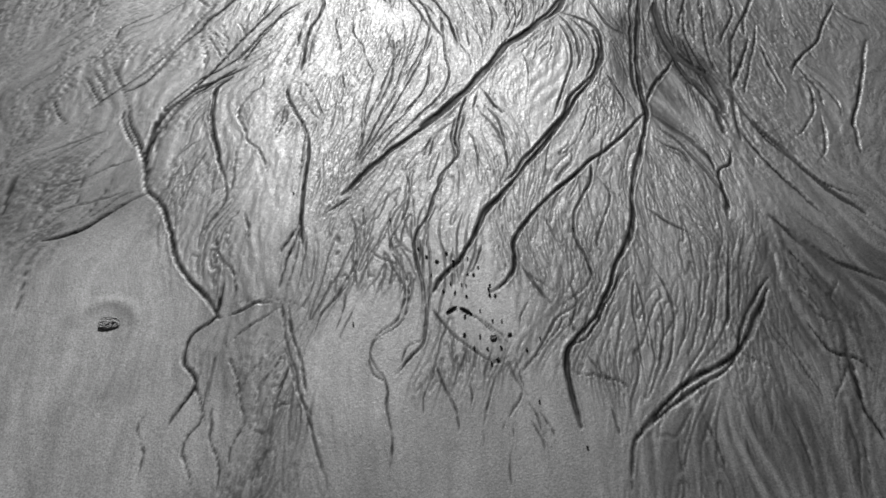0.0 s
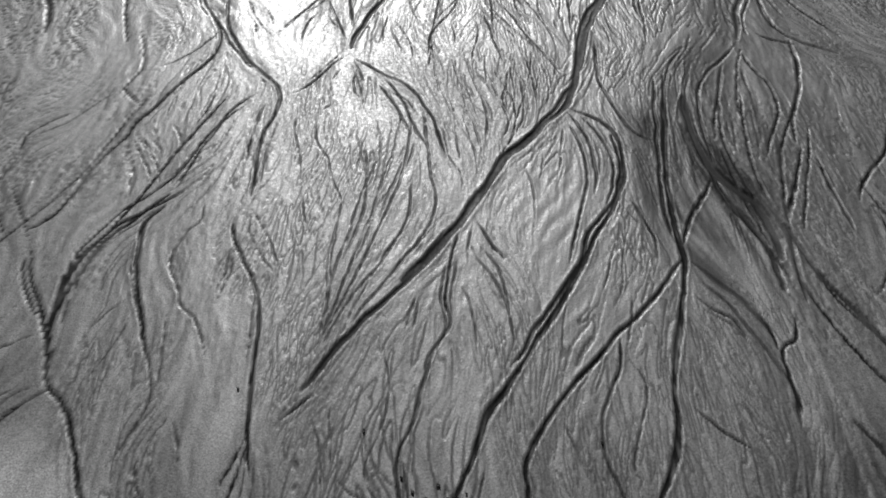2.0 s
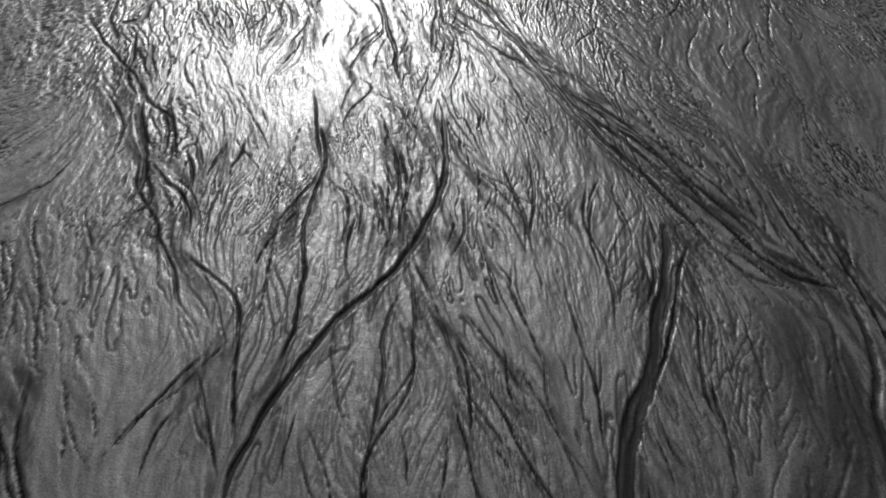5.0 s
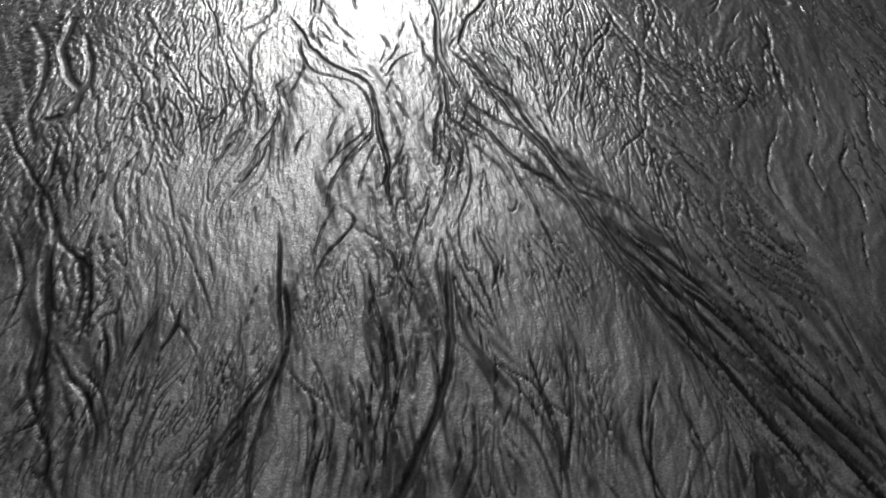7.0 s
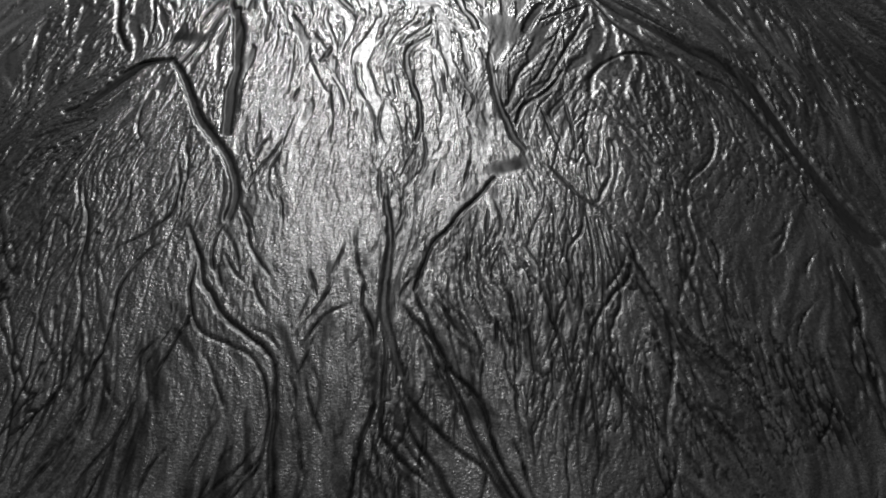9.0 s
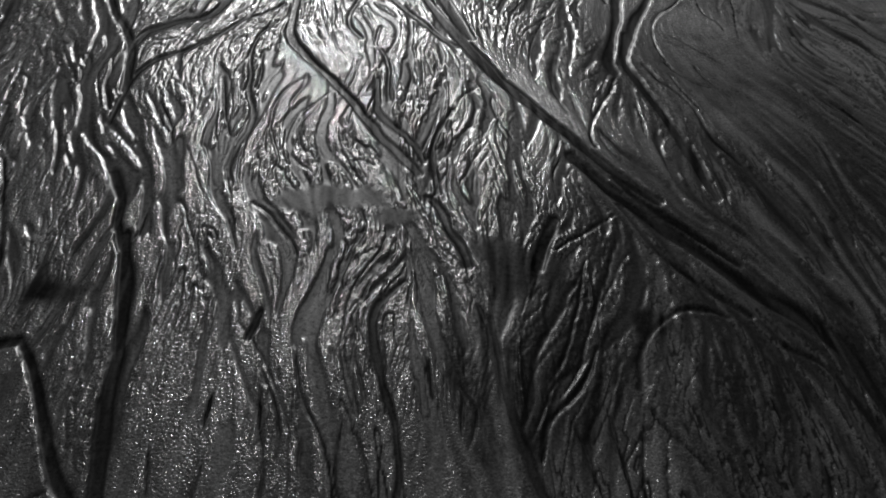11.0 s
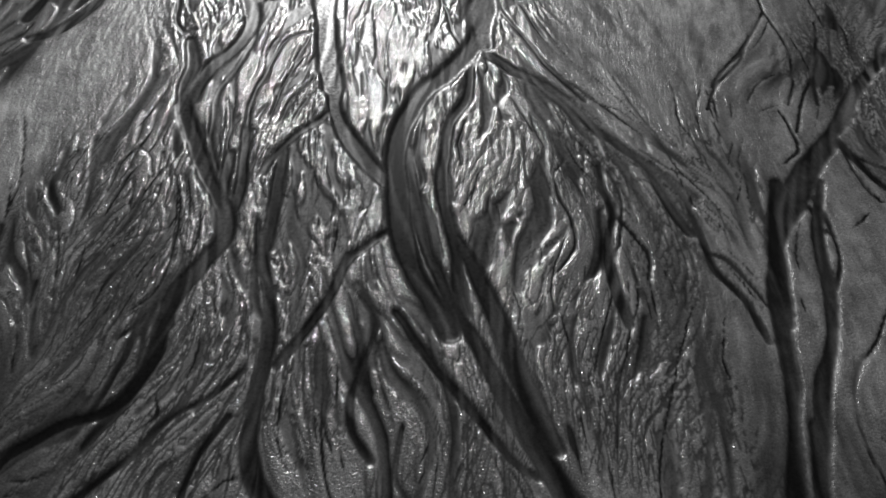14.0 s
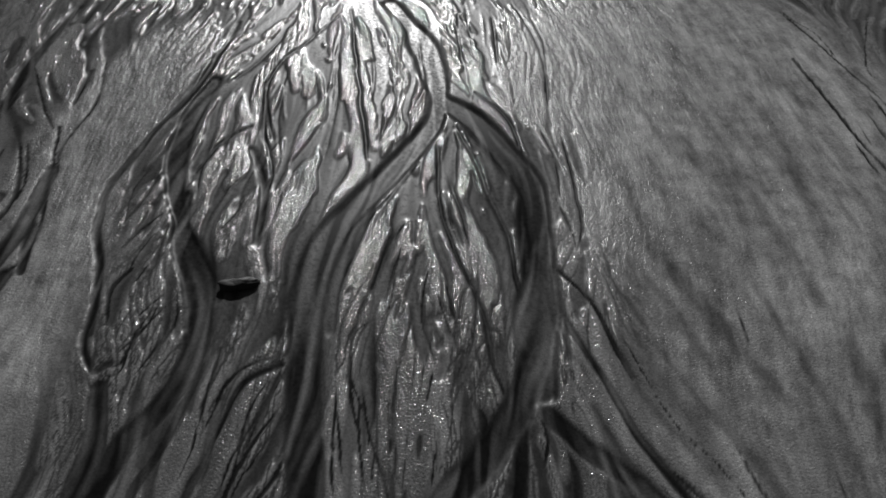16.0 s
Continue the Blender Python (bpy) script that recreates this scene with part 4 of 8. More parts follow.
channel(6, 4, (0.704, 3.802), (0.725, 3.654), (0.737, 3.519))
channel(8, 4, (0.377, 3.733), (0.355, 3.662), (0.336, 3.596))
channel(7, 4, (0.413, 3.751), (0.406, 3.677), (0.376, 3.611))
channel(5, 3, (0.387, 3.758), (0.405, 3.704), (0.463, 3.600))
channel(4, 3, (0.304, 3.763), (0.323, 3.692), (0.333, 3.626))
channel(4, 3, (0.414, 3.755), (0.440, 3.694), (0.438, 3.650))
channel(5, 3, (0.126, 3.652), (0.148, 3.699), (0.172, 3.749))
channel(4, -3, (1.085, 3.739), (1.046, 3.703), (1.023, 3.658))
channel(4, 3, (0.544, 3.819), (0.523, 3.746), (0.516, 3.677), (0.510, 3.613))
channel(4, 3, (0.318, 3.787), (0.341, 3.713), (0.337, 3.647))
channel(6, 4, (0.774, 3.763), (0.758, 3.715), (0.775, 3.679))
channel(9, 3, (-0.241, 3.841), (-0.302, 3.735), (-0.366, 3.611))
channel(4, 4, (1.379, 3.834), (1.421, 3.737), (1.432, 3.628))
channel(5, 4, (1.034, 3.782), (1.009, 3.723))
channel(6, 4, (0.929, 3.799), (0.913, 3.743), (0.900, 3.716))
channel(7, 5, (1.552, 3.819), (1.527, 3.741), (1.520, 3.703))
channel(5, 3, (0.103, 3.728), (0.130, 3.766), (0.174, 3.776))
channel(7, 5, (0.184, 3.888), (0.229, 3.858), (0.253, 3.792), (0.263, 3.731), (0.260, 3.653), (0.251, 3.622))
channel(11, 8, (0.206, 3.873), (0.239, 3.793), (0.248, 3.721), (0.241, 3.676))
channel(29, 3, (-0.210, 3.838), (-0.257, 3.786), (-0.259, 3.678))
channel(5, 4, (1.392, 3.808), (1.403, 3.765), (1.417, 3.734))
channel(9, 6, (0.549, 3.907), (0.557, 3.845), (0.562, 3.767), (0.567, 3.695), (0.573, 3.639))
channel(7, 4, (0.764, 3.837), (0.768, 3.764), (0.797, 3.714))
channel(5, 4, (0.935, 3.807), (0.920, 3.737))
channel(6, 4, (0.686, 3.840), (0.738, 3.827), (0.764, 3.754), (0.781, 3.678))
channel(18, 13, (0.163, 3.876), (0.180, 3.810), (0.194, 3.748), (0.212, 3.690))
channel(8, 6, (0.971, 4.033), (1.029, 3.996), (1.070, 3.931), (1.087, 3.857), (1.111, 3.787), (1.140, 3.709), (1.167, 3.637), (1.194, 3.580), (1.222, 3.507))
channel(6, 4, (1.208, 3.886), (1.232, 3.774), (1.252, 3.700))
channel(5, 4, (1.436, 3.829), (1.434, 3.748))
channel(5, 4, (0.368, 3.901), (0.399, 3.857), (0.425, 3.803), (0.453, 3.728), (0.469, 3.669))
channel(6, 4, (0.181, 3.861), (0.211, 3.795), (0.243, 3.721))
channel(10, 7, (0.092, 3.909), (0.135, 3.826), (0.147, 3.752), (0.143, 3.706))
channel(11, 8, (0.155, 3.960), (0.184, 3.888), (0.235, 3.831), (0.259, 3.767), (0.264, 3.708), (0.240, 3.666))
channel(4, 3, (0.434, 3.852), (0.459, 3.768))
channel(5, 4, (1.480, 3.839), (1.468, 3.785))
channel(5, 4, (0.365, 3.887), (0.348, 3.822), (0.341, 3.760))
channel(4, -3, (0.156, 3.850), (0.161, 3.798))
channel(10, 7, (-0.042, 4.293), (0.008, 4.197), (0.070, 4.090), (0.114, 4.024), (0.142, 3.976), (0.168, 3.903), (0.178, 3.836), (0.189, 3.760), (0.209, 3.701), (0.218, 3.635), (0.236, 3.583), (0.242, 3.535), (0.218, 3.510), (0.200, 3.493))
channel(6, 5, (0.643, 3.958), (0.682, 3.902), (0.643, 3.832), (0.622, 3.780), (0.620, 3.722))
channel(6, 4, (0.891, 3.880), (0.889, 3.802))
channel(5, 4, (1.382, 3.936), (1.368, 3.834), (1.360, 3.780))
channel(5, 4, (1.342, 3.939), (1.320, 3.838), (1.303, 3.785))
channel(6, 4, (1.162, 3.923), (1.190, 3.855), (1.230, 3.804))
channel(5, 4, (0.079, 3.812), (0.122, 3.866), (0.161, 3.908))
channel(5, 3, (0.666, 3.898), (0.708, 3.863), (0.748, 3.829))
channel(5, 4, (0.682, 3.902), (0.711, 3.861), (0.747, 3.827))
channel(5, 4, (0.834, 3.965), (0.811, 3.922), (0.793, 3.867), (0.779, 3.814), (0.774, 3.763))
channel(5, 4, (0.655, 3.965), (0.636, 3.907), (0.619, 3.840), (0.607, 3.776))
channel(6, 4, (0.971, 4.047), (1.001, 3.937), (1.015, 3.822), (1.025, 3.762))
channel(4, -3, (1.556, 3.952), (1.532, 3.916), (1.508, 3.869))
channel(6, 4, (1.097, 3.961), (1.146, 3.922), (1.184, 3.885))
channel(6, 4, (0.945, 3.924), (0.964, 3.906), (0.979, 3.939))
channel(6, 4, (0.997, 3.989), (1.054, 3.932), (1.075, 3.864))
channel(8, 4, (1.639, 4.049), (1.586, 3.977), (1.584, 3.889), (1.560, 3.808))
channel(9, 6, (0.949, 4.331), (0.991, 4.189), (1.034, 4.095), (1.071, 3.993), (1.095, 3.899), (1.120, 3.827), (1.158, 3.745), (1.193, 3.669))
channel(4, 3, (0.880, 4.092), (0.867, 4.024), (0.846, 3.961), (0.848, 3.900), (0.843, 3.866))
channel(7, 4, (1.570, 4.055), (1.530, 3.982), (1.523, 3.877))
channel(7, 4, (1.495, 4.081), (1.445, 3.970), (1.442, 3.867))
channel(6, 4, (0.976, 4.059), (0.987, 3.979), (0.999, 3.917))
channel(5, 4, (0.295, 4.122), (0.328, 4.053), (0.349, 3.989), (0.363, 3.929), (0.385, 3.886))
channel(5, 4, (1.344, 4.053), (1.330, 3.972))
channel(5, 4, (0.747, 4.088), (0.767, 4.041), (0.768, 3.989), (0.780, 3.940))
channel(4, 3, (0.731, 4.114), (0.723, 4.031), (0.722, 3.930))
channel(6, 4, (0.734, 4.127), (0.712, 4.078), (0.697, 4.023), (0.689, 3.972), (0.681, 3.931))
channel(7, 5, (1.260, 4.112), (1.290, 4.057), (1.329, 4.004), (1.352, 3.939))
channel(5, 4, (0.884, 4.138), (0.917, 4.079), (0.955, 4.024), (0.969, 3.973), (0.974, 3.933))
channel(6, 4, (1.406, 4.092), (1.396, 4.036), (1.370, 3.975))
channel(6, 4, (0.807, 4.078), (0.839, 4.069), (0.856, 4.024), (0.829, 3.972))
channel(7, 5, (0.134, 4.085), (0.163, 3.989))
channel(5, 4, (0.860, 3.978), (0.854, 4.026), (0.871, 4.109))
channel(8, 6, (1.251, 4.141), (1.271, 4.101), (1.294, 4.063), (1.306, 4.018), (1.317, 3.975), (1.328, 3.934))
channel(7, 4, (0.143, 4.173), (0.159, 4.077), (0.184, 3.987), (0.178, 3.923))
channel(6, 4, (0.996, 4.080), (1.025, 4.043), (1.052, 3.999))
channel(6, 4, (0.521, 4.156), (0.512, 4.096), (0.488, 4.039), (0.463, 3.995), (0.438, 3.938))
channel(6, 4, (0.725, 4.179), (0.713, 4.137), (0.680, 4.087), (0.656, 4.040), (0.641, 3.996), (0.634, 3.955), (0.626, 3.923))
channel(7, 4, (0.182, 4.150), (0.211, 4.037), (0.207, 3.952))
channel(9, 6, (0.894, 4.254), (0.955, 4.173), (1.015, 4.115), (1.056, 4.026), (1.076, 3.961), (1.111, 3.928), (1.155, 3.894))
channel(11, 8, (0.097, 4.190), (0.113, 4.087), (0.113, 4.008), (0.147, 3.919))
channel(6, 4, (1.174, 4.100), (1.155, 4.053), (1.154, 3.999))
channel(7, 5, (0.151, 4.100), (0.185, 4.003))
channel(5, 4, (0.767, 3.971), (0.765, 4.050), (0.751, 4.136))
channel(6, 4, (1.020, 4.203), (1.050, 4.160), (1.061, 4.100), (1.080, 4.043), (1.097, 3.999), (1.122, 3.957), (1.147, 3.934))
channel(5, 4, (0.696, 4.123), (0.674, 4.057), (0.654, 3.995))
channel(6, 4, (0.867, 4.180), (0.880, 4.138), (0.893, 4.098), (0.882, 4.042), (0.872, 3.989), (0.859, 3.940))
channel(7, -4, (0.120, 4.175), (0.152, 4.059), (0.161, 3.973))
channel(9, 6, (0.900, 4.224), (0.917, 4.170), (0.942, 4.128), (0.965, 4.080), (0.987, 4.043), (1.015, 4.007), (1.042, 3.973), (1.076, 3.941))
channel(6, 4, (1.515, 4.103), (1.478, 4.046))
channel(8, 6, (1.741, 4.224), (1.698, 4.112), (1.671, 4.026), (1.672, 3.992))
channel(6, 4, (0.720, 4.179), (0.690, 4.126), (0.656, 4.087), (0.631, 4.049), (0.624, 4.005))
channel(7, 5, (1.277, 4.203), (1.249, 4.113), (1.204, 4.064), (1.172, 4.017))
channel(7, 3, (1.754, 4.142), (1.753, 4.059))
channel(6, 4, (1.599, 4.139), (1.582, 4.068))
channel(12, 8, (0.716, 4.293), (0.724, 4.223), (0.731, 4.158), (0.738, 4.097), (0.744, 4.041), (0.742, 3.989), (0.749, 3.932))
channel(5, 4, (0.700, 4.188), (0.668, 4.142), (0.643, 4.073), (0.624, 4.025))
channel(6, -3, (0.164, 4.141), (0.170, 4.112), (0.180, 4.070))
channel(5, 4, (0.553, 4.178), (0.547, 4.106), (0.548, 4.049))
channel(7, 5, (0.458, 4.209), (0.445, 4.135), (0.420, 4.085), (0.401, 4.048))
channel(6, 4, (0.993, 4.181), (1.006, 4.119), (0.987, 4.061))
channel(6, 4, (0.600, 4.178), (0.577, 4.126), (0.568, 4.058))
channel(4, 4, (0.794, 4.198), (0.828, 4.160), (0.840, 4.098), (0.806, 4.057))
channel(6, 5, (0.867, 4.179), (0.906, 4.161), (0.937, 4.107), (0.952, 4.090))
channel(4, 3, (0.555, 4.182), (0.509, 4.139), (0.485, 4.097))
channel(6, 4, (0.653, 4.211), (0.632, 4.136), (0.617, 4.087))
channel(8, 4, (0.534, 4.257), (0.527, 4.188), (0.498, 4.124), (0.483, 4.049))
channel(8, 6, (0.860, 4.270), (0.857, 4.213), (0.843, 4.158), (0.837, 4.098), (0.832, 4.042))
channel(6, 4, (1.282, 4.228), (1.298, 4.184), (1.311, 4.131), (1.333, 4.092))
channel(5, 3, (0.471, 4.265), (0.462, 4.186), (0.423, 4.114), (0.396, 4.073))
channel(5, 4, (1.166, 4.219), (1.165, 4.161), (1.149, 4.108))
channel(7, 5, (1.567, 4.197), (1.551, 4.133))
channel(6, 4, (0.734, 4.245), (0.756, 4.201), (0.770, 4.137), (0.783, 4.078))
channel(5, 4, (1.300, 4.271), (1.306, 4.190), (1.324, 4.134), (1.328, 4.091))
channel(5, 4, (0.971, 4.239), (0.968, 4.143))
channel(7, -3, (1.064, 4.288), (1.066, 4.178), (1.074, 4.116))
channel(5, -3, (1.587, 4.368), (1.560, 4.228), (1.552, 4.148), (1.535, 4.046))
channel(7, 4, (1.646, 4.287), (1.625, 4.197), (1.604, 4.113))
channel(7, 4, (1.169, 4.303), (1.160, 4.191), (1.156, 4.109))
channel(7, 5, (1.521, 4.265), (1.481, 4.196), (1.438, 4.142))
channel(6, 4, (0.758, 4.269), (0.781, 4.201), (0.802, 4.148))
channel(6, 4, (0.425, 4.267), (0.386, 4.236), (0.371, 4.187), (0.356, 4.141))
channel(8, 4, (1.307, 4.339), (1.335, 4.199), (1.355, 4.092))
channel(8, 4, (0.860, 4.386), (0.873, 4.296), (0.874, 4.181), (0.921, 4.119), (0.958, 4.074))
channel(6, 4, (1.182, 4.285), (1.205, 4.238), (1.230, 4.183), (1.247, 4.141))
channel(8, 6, (0.908, 4.453), (0.927, 4.384), (0.954, 4.307), (0.988, 4.260), (1.012, 4.214), (1.021, 4.160), (1.045, 4.099), (1.064, 4.043), (1.082, 3.999))
channel(7, 5, (0.313, 4.288), (0.332, 4.219), (0.334, 4.154))
channel(7, 4, (0.555, 4.503), (0.587, 4.370), (0.691, 4.289), (0.721, 4.152), (0.667, 4.055), (0.624, 3.966))
channel(5, 4, (0.728, 4.290), (0.750, 4.238), (0.749, 4.179))
channel(7, 5, (0.918, 4.371), (0.944, 4.295), (0.978, 4.225), (1.001, 4.170), (1.031, 4.119))
channel(6, 4, (0.466, 4.278), (0.515, 4.221), (0.547, 4.210))
channel(6, 4, (1.170, 4.297), (1.153, 4.238), (1.141, 4.182))
channel(5, 4, (1.456, 4.283), (1.468, 4.241), (1.463, 4.201))
channel(7, 5, (0.234, 4.312), (0.269, 4.241), (0.285, 4.175))
channel(7, 4, (1.174, 4.326), (1.210, 4.253), (1.252, 4.163))
channel(6, 4, (0.524, 4.315), (0.548, 4.244), (0.553, 4.199))
channel(5, 4, (0.758, 4.323), (0.781, 4.258), (0.780, 4.179))
channel(6, 4, (0.587, 4.341), (0.623, 4.292), (0.651, 4.222), (0.675, 4.178))
channel(7, 5, (0.379, 4.419), (0.396, 4.339), (0.420, 4.254), (0.394, 4.197), (0.366, 4.155))
channel(6, 4, (1.118, 4.322), (1.108, 4.226))
channel(5, 4, (0.570, 4.345), (0.544, 4.322), (0.529, 4.278), (0.525, 4.197))
channel(6, 3, (1.457, 4.356), (1.453, 4.284), (1.454, 4.233))
channel(5, 3, (0.770, 4.372), (0.749, 4.268), (0.733, 4.236))
channel(7, 5, (0.548, 4.354), (0.520, 4.315), (0.507, 4.255))
channel(6, 4, (1.311, 4.361), (1.344, 4.315), (1.370, 4.282))
channel(8, 4, (1.621, 4.441), (1.586, 4.341), (1.567, 4.179))
channel(5, 4, (1.307, 4.381), (1.342, 4.335), (1.371, 4.276))
channel(6, 4, (1.626, 4.490), (1.593, 4.375), (1.584, 4.283), (1.553, 4.181))
channel(6, 4, (0.655, 4.367), (0.697, 4.340), (0.733, 4.298))
channel(5, -3, (1.273, 4.373), (1.251, 4.304))
channel(7, 5, (1.088, 4.386), (1.088, 4.296))
channel(6, 3, (-0.059, 4.477), (-0.001, 4.331), (0.016, 4.223))
channel(5, 4, (0.849, 4.390), (0.830, 4.346), (0.812, 4.296))
channel(6, 4, (0.927, 4.425), (0.964, 4.358), (0.990, 4.320), (1.017, 4.308))
channel(5, 4, (1.151, 4.434), (1.132, 4.348), (1.115, 4.281))
channel(7, 5, (1.204, 4.408), (1.179, 4.361), (1.170, 4.297))
channel(9, 6, (0.886, 4.426), (0.911, 4.379), (0.942, 4.335), (0.971, 4.285))
channel(8, 6, (1.302, 4.428), (1.307, 4.380), (1.312, 4.335), (1.329, 4.285))
channel(7, 4, (1.108, 4.483), (1.127, 4.354), (1.144, 4.236))
channel(7, 5, (1.036, 4.399), (1.036, 4.321))
channel(5, 4, (0.997, 4.434), (1.027, 4.386), (1.055, 4.341), (1.073, 4.290))
channel(4, 4, (0.540, 4.435), (0.551, 4.363), (0.530, 4.305))
channel(7, 5, (1.629, 4.492), (1.603, 4.406), (1.561, 4.326), (1.562, 4.253))
channel(9, 6, (1.264, 4.597), (1.274, 4.533), (1.284, 4.473), (1.302, 4.416), (1.298, 4.349), (1.283, 4.274), (1.260, 4.205), (1.251, 4.141))
channel(7, 3, (0.232, 4.582), (0.244, 4.427), (0.269, 4.309), (0.314, 4.178))
channel(7, 5, (1.549, 4.433), (1.503, 4.378), (1.473, 4.313))
channel(5, 4, (1.182, 4.460), (1.161, 4.372), (1.134, 4.292))
channel(7, 4, (0.939, 4.445), (0.974, 4.359), (1.008, 4.325))
channel(7, 5, (0.745, 4.318), (0.768, 4.369), (0.804, 4.403), (0.836, 4.424))
channel(5, 4, (1.367, 4.448), (1.376, 4.373), (1.379, 4.315))
channel(6, 4, (0.933, 4.475), (0.957, 4.425), (0.988, 4.378), (1.009, 4.333), (1.029, 4.283))
channel(7, 3, (0.546, 4.557), (0.572, 4.400), (0.563, 4.330), (0.543, 4.242))
channel(6, 4, (1.052, 4.472), (1.064, 4.383), (1.049, 4.292))
channel(5, 4, (0.768, 4.312), (0.738, 4.346), (0.768, 4.406), (0.790, 4.470))
channel(16, 11, (-0.061, 4.617), (-0.004, 4.496), (0.017, 4.367), (0.021, 4.269), (0.058, 4.175))
channel(8, 6, (0.509, 4.553), (0.475, 4.522), (0.454, 4.462), (0.453, 4.406), (0.463, 4.327), (0.452, 4.266), (0.458, 4.209))
channel(7, 5, (0.828, 4.496), (0.831, 4.424), (0.848, 4.357), (0.846, 4.294))
channel(4, 3, (0.752, 4.430), (0.741, 4.394), (0.730, 4.358))
channel(5, 4, (1.421, 4.475), (1.419, 4.398), (1.417, 4.327))
channel(20, 14, (0.025, 4.634), (0.028, 4.516), (0.067, 4.404), (0.106, 4.339), (0.101, 4.262), (0.060, 4.247))
channel(11, 8, (0.529, 4.586), (0.555, 4.523), (0.583, 4.449), (0.627, 4.381), (0.670, 4.342), (0.706, 4.305), (0.719, 4.269))
channel(18, 13, (0.068, 4.558), (0.106, 4.443), (0.113, 4.359), (0.074, 4.283))
channel(5, 3, (0.785, 4.489), (0.769, 4.411), (0.747, 4.349))
channel(5, -3, (0.662, 4.456), (0.693, 4.430), (0.715, 4.393))
channel(7, 3, (0.358, 4.599), (0.377, 4.491), (0.408, 4.389), (0.430, 4.230))
channel(7, 5, (0.649, 4.494), (0.669, 4.422), (0.703, 4.368))
channel(8, 6, (1.273, 4.532), (1.253, 4.468), (1.221, 4.429), (1.195, 4.392), (1.179, 4.338))
channel(6, 4, (0.888, 4.389), (0.894, 4.436), (0.925, 4.485))
channel(7, 5, (1.388, 4.582), (1.355, 4.504), (1.358, 4.431), (1.357, 4.363), (1.363, 4.312))
channel(7, 5, (0.739, 4.495), (0.765, 4.410))
channel(7, 4, (0.536, 4.579), (0.553, 4.495), (0.573, 4.392), (0.574, 4.345))
channel(14, 10, (0.857, 4.656), (0.866, 4.596), (0.869, 4.528), (0.868, 4.466), (0.867, 4.417), (0.872, 4.371), (0.883, 4.319), (0.900, 4.274))
channel(7, 5, (0.593, 4.539), (0.600, 4.464), (0.632, 4.408))
channel(7, 5, (0.589, 4.533), (0.627, 4.470), (0.656, 4.440))
channel(7, 5, (1.267, 4.549), (1.246, 4.487), (1.203, 4.429))
channel(7, 5, (0.813, 4.608), (0.813, 4.551), (0.822, 4.487), (0.834, 4.437), (0.852, 4.399))
channel(7, 5, (1.592, 4.549), (1.554, 4.505), (1.543, 4.453))
channel(5, -3, (1.731, 4.633), (1.726, 4.521), (1.738, 4.458), (1.760, 4.397))
channel(7, 5, (0.796, 4.542), (0.780, 4.466))
channel(6, 4, (1.405, 4.588), (1.399, 4.502), (1.416, 4.423))
channel(5, -4, (0.622, 4.537), (0.635, 4.482))
channel(8, 6, (0.593, 4.595), (0.579, 4.544), (0.586, 4.491), (0.617, 4.441))
channel(6, 4, (0.984, 4.571), (1.000, 4.526), (0.990, 4.474))
channel(6, 4, (1.211, 4.638), (1.194, 4.578), (1.165, 4.523), (1.162, 4.470), (1.132, 4.421))
channel(6, 4, (1.383, 4.611), (1.411, 4.563), (1.413, 4.507), (1.388, 4.446))
channel(7, 5, (0.600, 4.648), (0.629, 4.588), (0.643, 4.532), (0.673, 4.480), (0.704, 4.439))
channel(5, 3, (1.184, 4.638), (1.163, 4.545), (1.137, 4.471))
channel(5, 3, (1.612, 4.663), (1.625, 4.548), (1.602, 4.445))
channel(6, 4, (1.022, 4.646), (1.008, 4.555), (0.987, 4.485))
channel(8, 6, (1.577, 4.652), (1.536, 4.568), (1.487, 4.505))
channel(10, 7, (1.053, 4.718), (1.022, 4.666), (0.994, 4.629), (0.967, 4.588), (0.941, 4.543), (0.925, 4.485), (0.910, 4.435))
channel(8, 6, (0.322, 4.685), (0.359, 4.583), (0.379, 4.490))
channel(6, 4, (1.151, 4.696), (1.149, 4.586), (1.129, 4.486))
channel(7, 5, (1.563, 4.645), (1.538, 4.584), (1.487, 4.550))
channel(6, 4, (1.040, 4.653), (1.033, 4.593), (1.034, 4.536))
channel(6, 4, (1.045, 4.678), (1.060, 4.600), (1.046, 4.527))
channel(4, 3, (1.094, 4.652), (1.096, 4.615), (1.096, 4.569))
channel(8, 6, (0.465, 4.781), (0.490, 4.700), (0.491, 4.626), (0.464, 4.568), (0.431, 4.536), (0.409, 4.505))
channel(6, 4, (1.099, 4.704), (1.087, 4.616), (1.078, 4.546))
channel(8, 6, (0.669, 4.673), (0.691, 4.572))
channel(8, 6, (1.492, 4.888), (1.477, 4.811), (1.442, 4.753), (1.408, 4.712), (1.386, 4.623), (1.382, 4.552), (1.360, 4.498), (1.332, 4.437), (1.315, 4.380))
channel(6, 4, (0.893, 4.707), (0.887, 4.631), (0.880, 4.572))
channel(7, 5, (0.400, 4.727), (0.412, 4.627), (0.396, 4.570))
channel(8, 6, (1.340, 4.719), (1.343, 4.648), (1.304, 4.581))
channel(7, 5, (1.339, 4.727), (1.314, 4.649), (1.289, 4.588))
channel(9, 6, (1.122, 4.772), (1.164, 4.735), (1.200, 4.672), (1.238, 4.630), (1.263, 4.589))
channel(7, 5, (0.309, 4.756), (0.313, 4.690), (0.342, 4.605))
channel(4, 3, (0.470, 4.783), (0.475, 4.689), (0.443, 4.582))
channel(6, -4, (1.441, 4.716), (1.434, 4.666))
channel(6, 4, (0.845, 4.743), (0.849, 4.644))
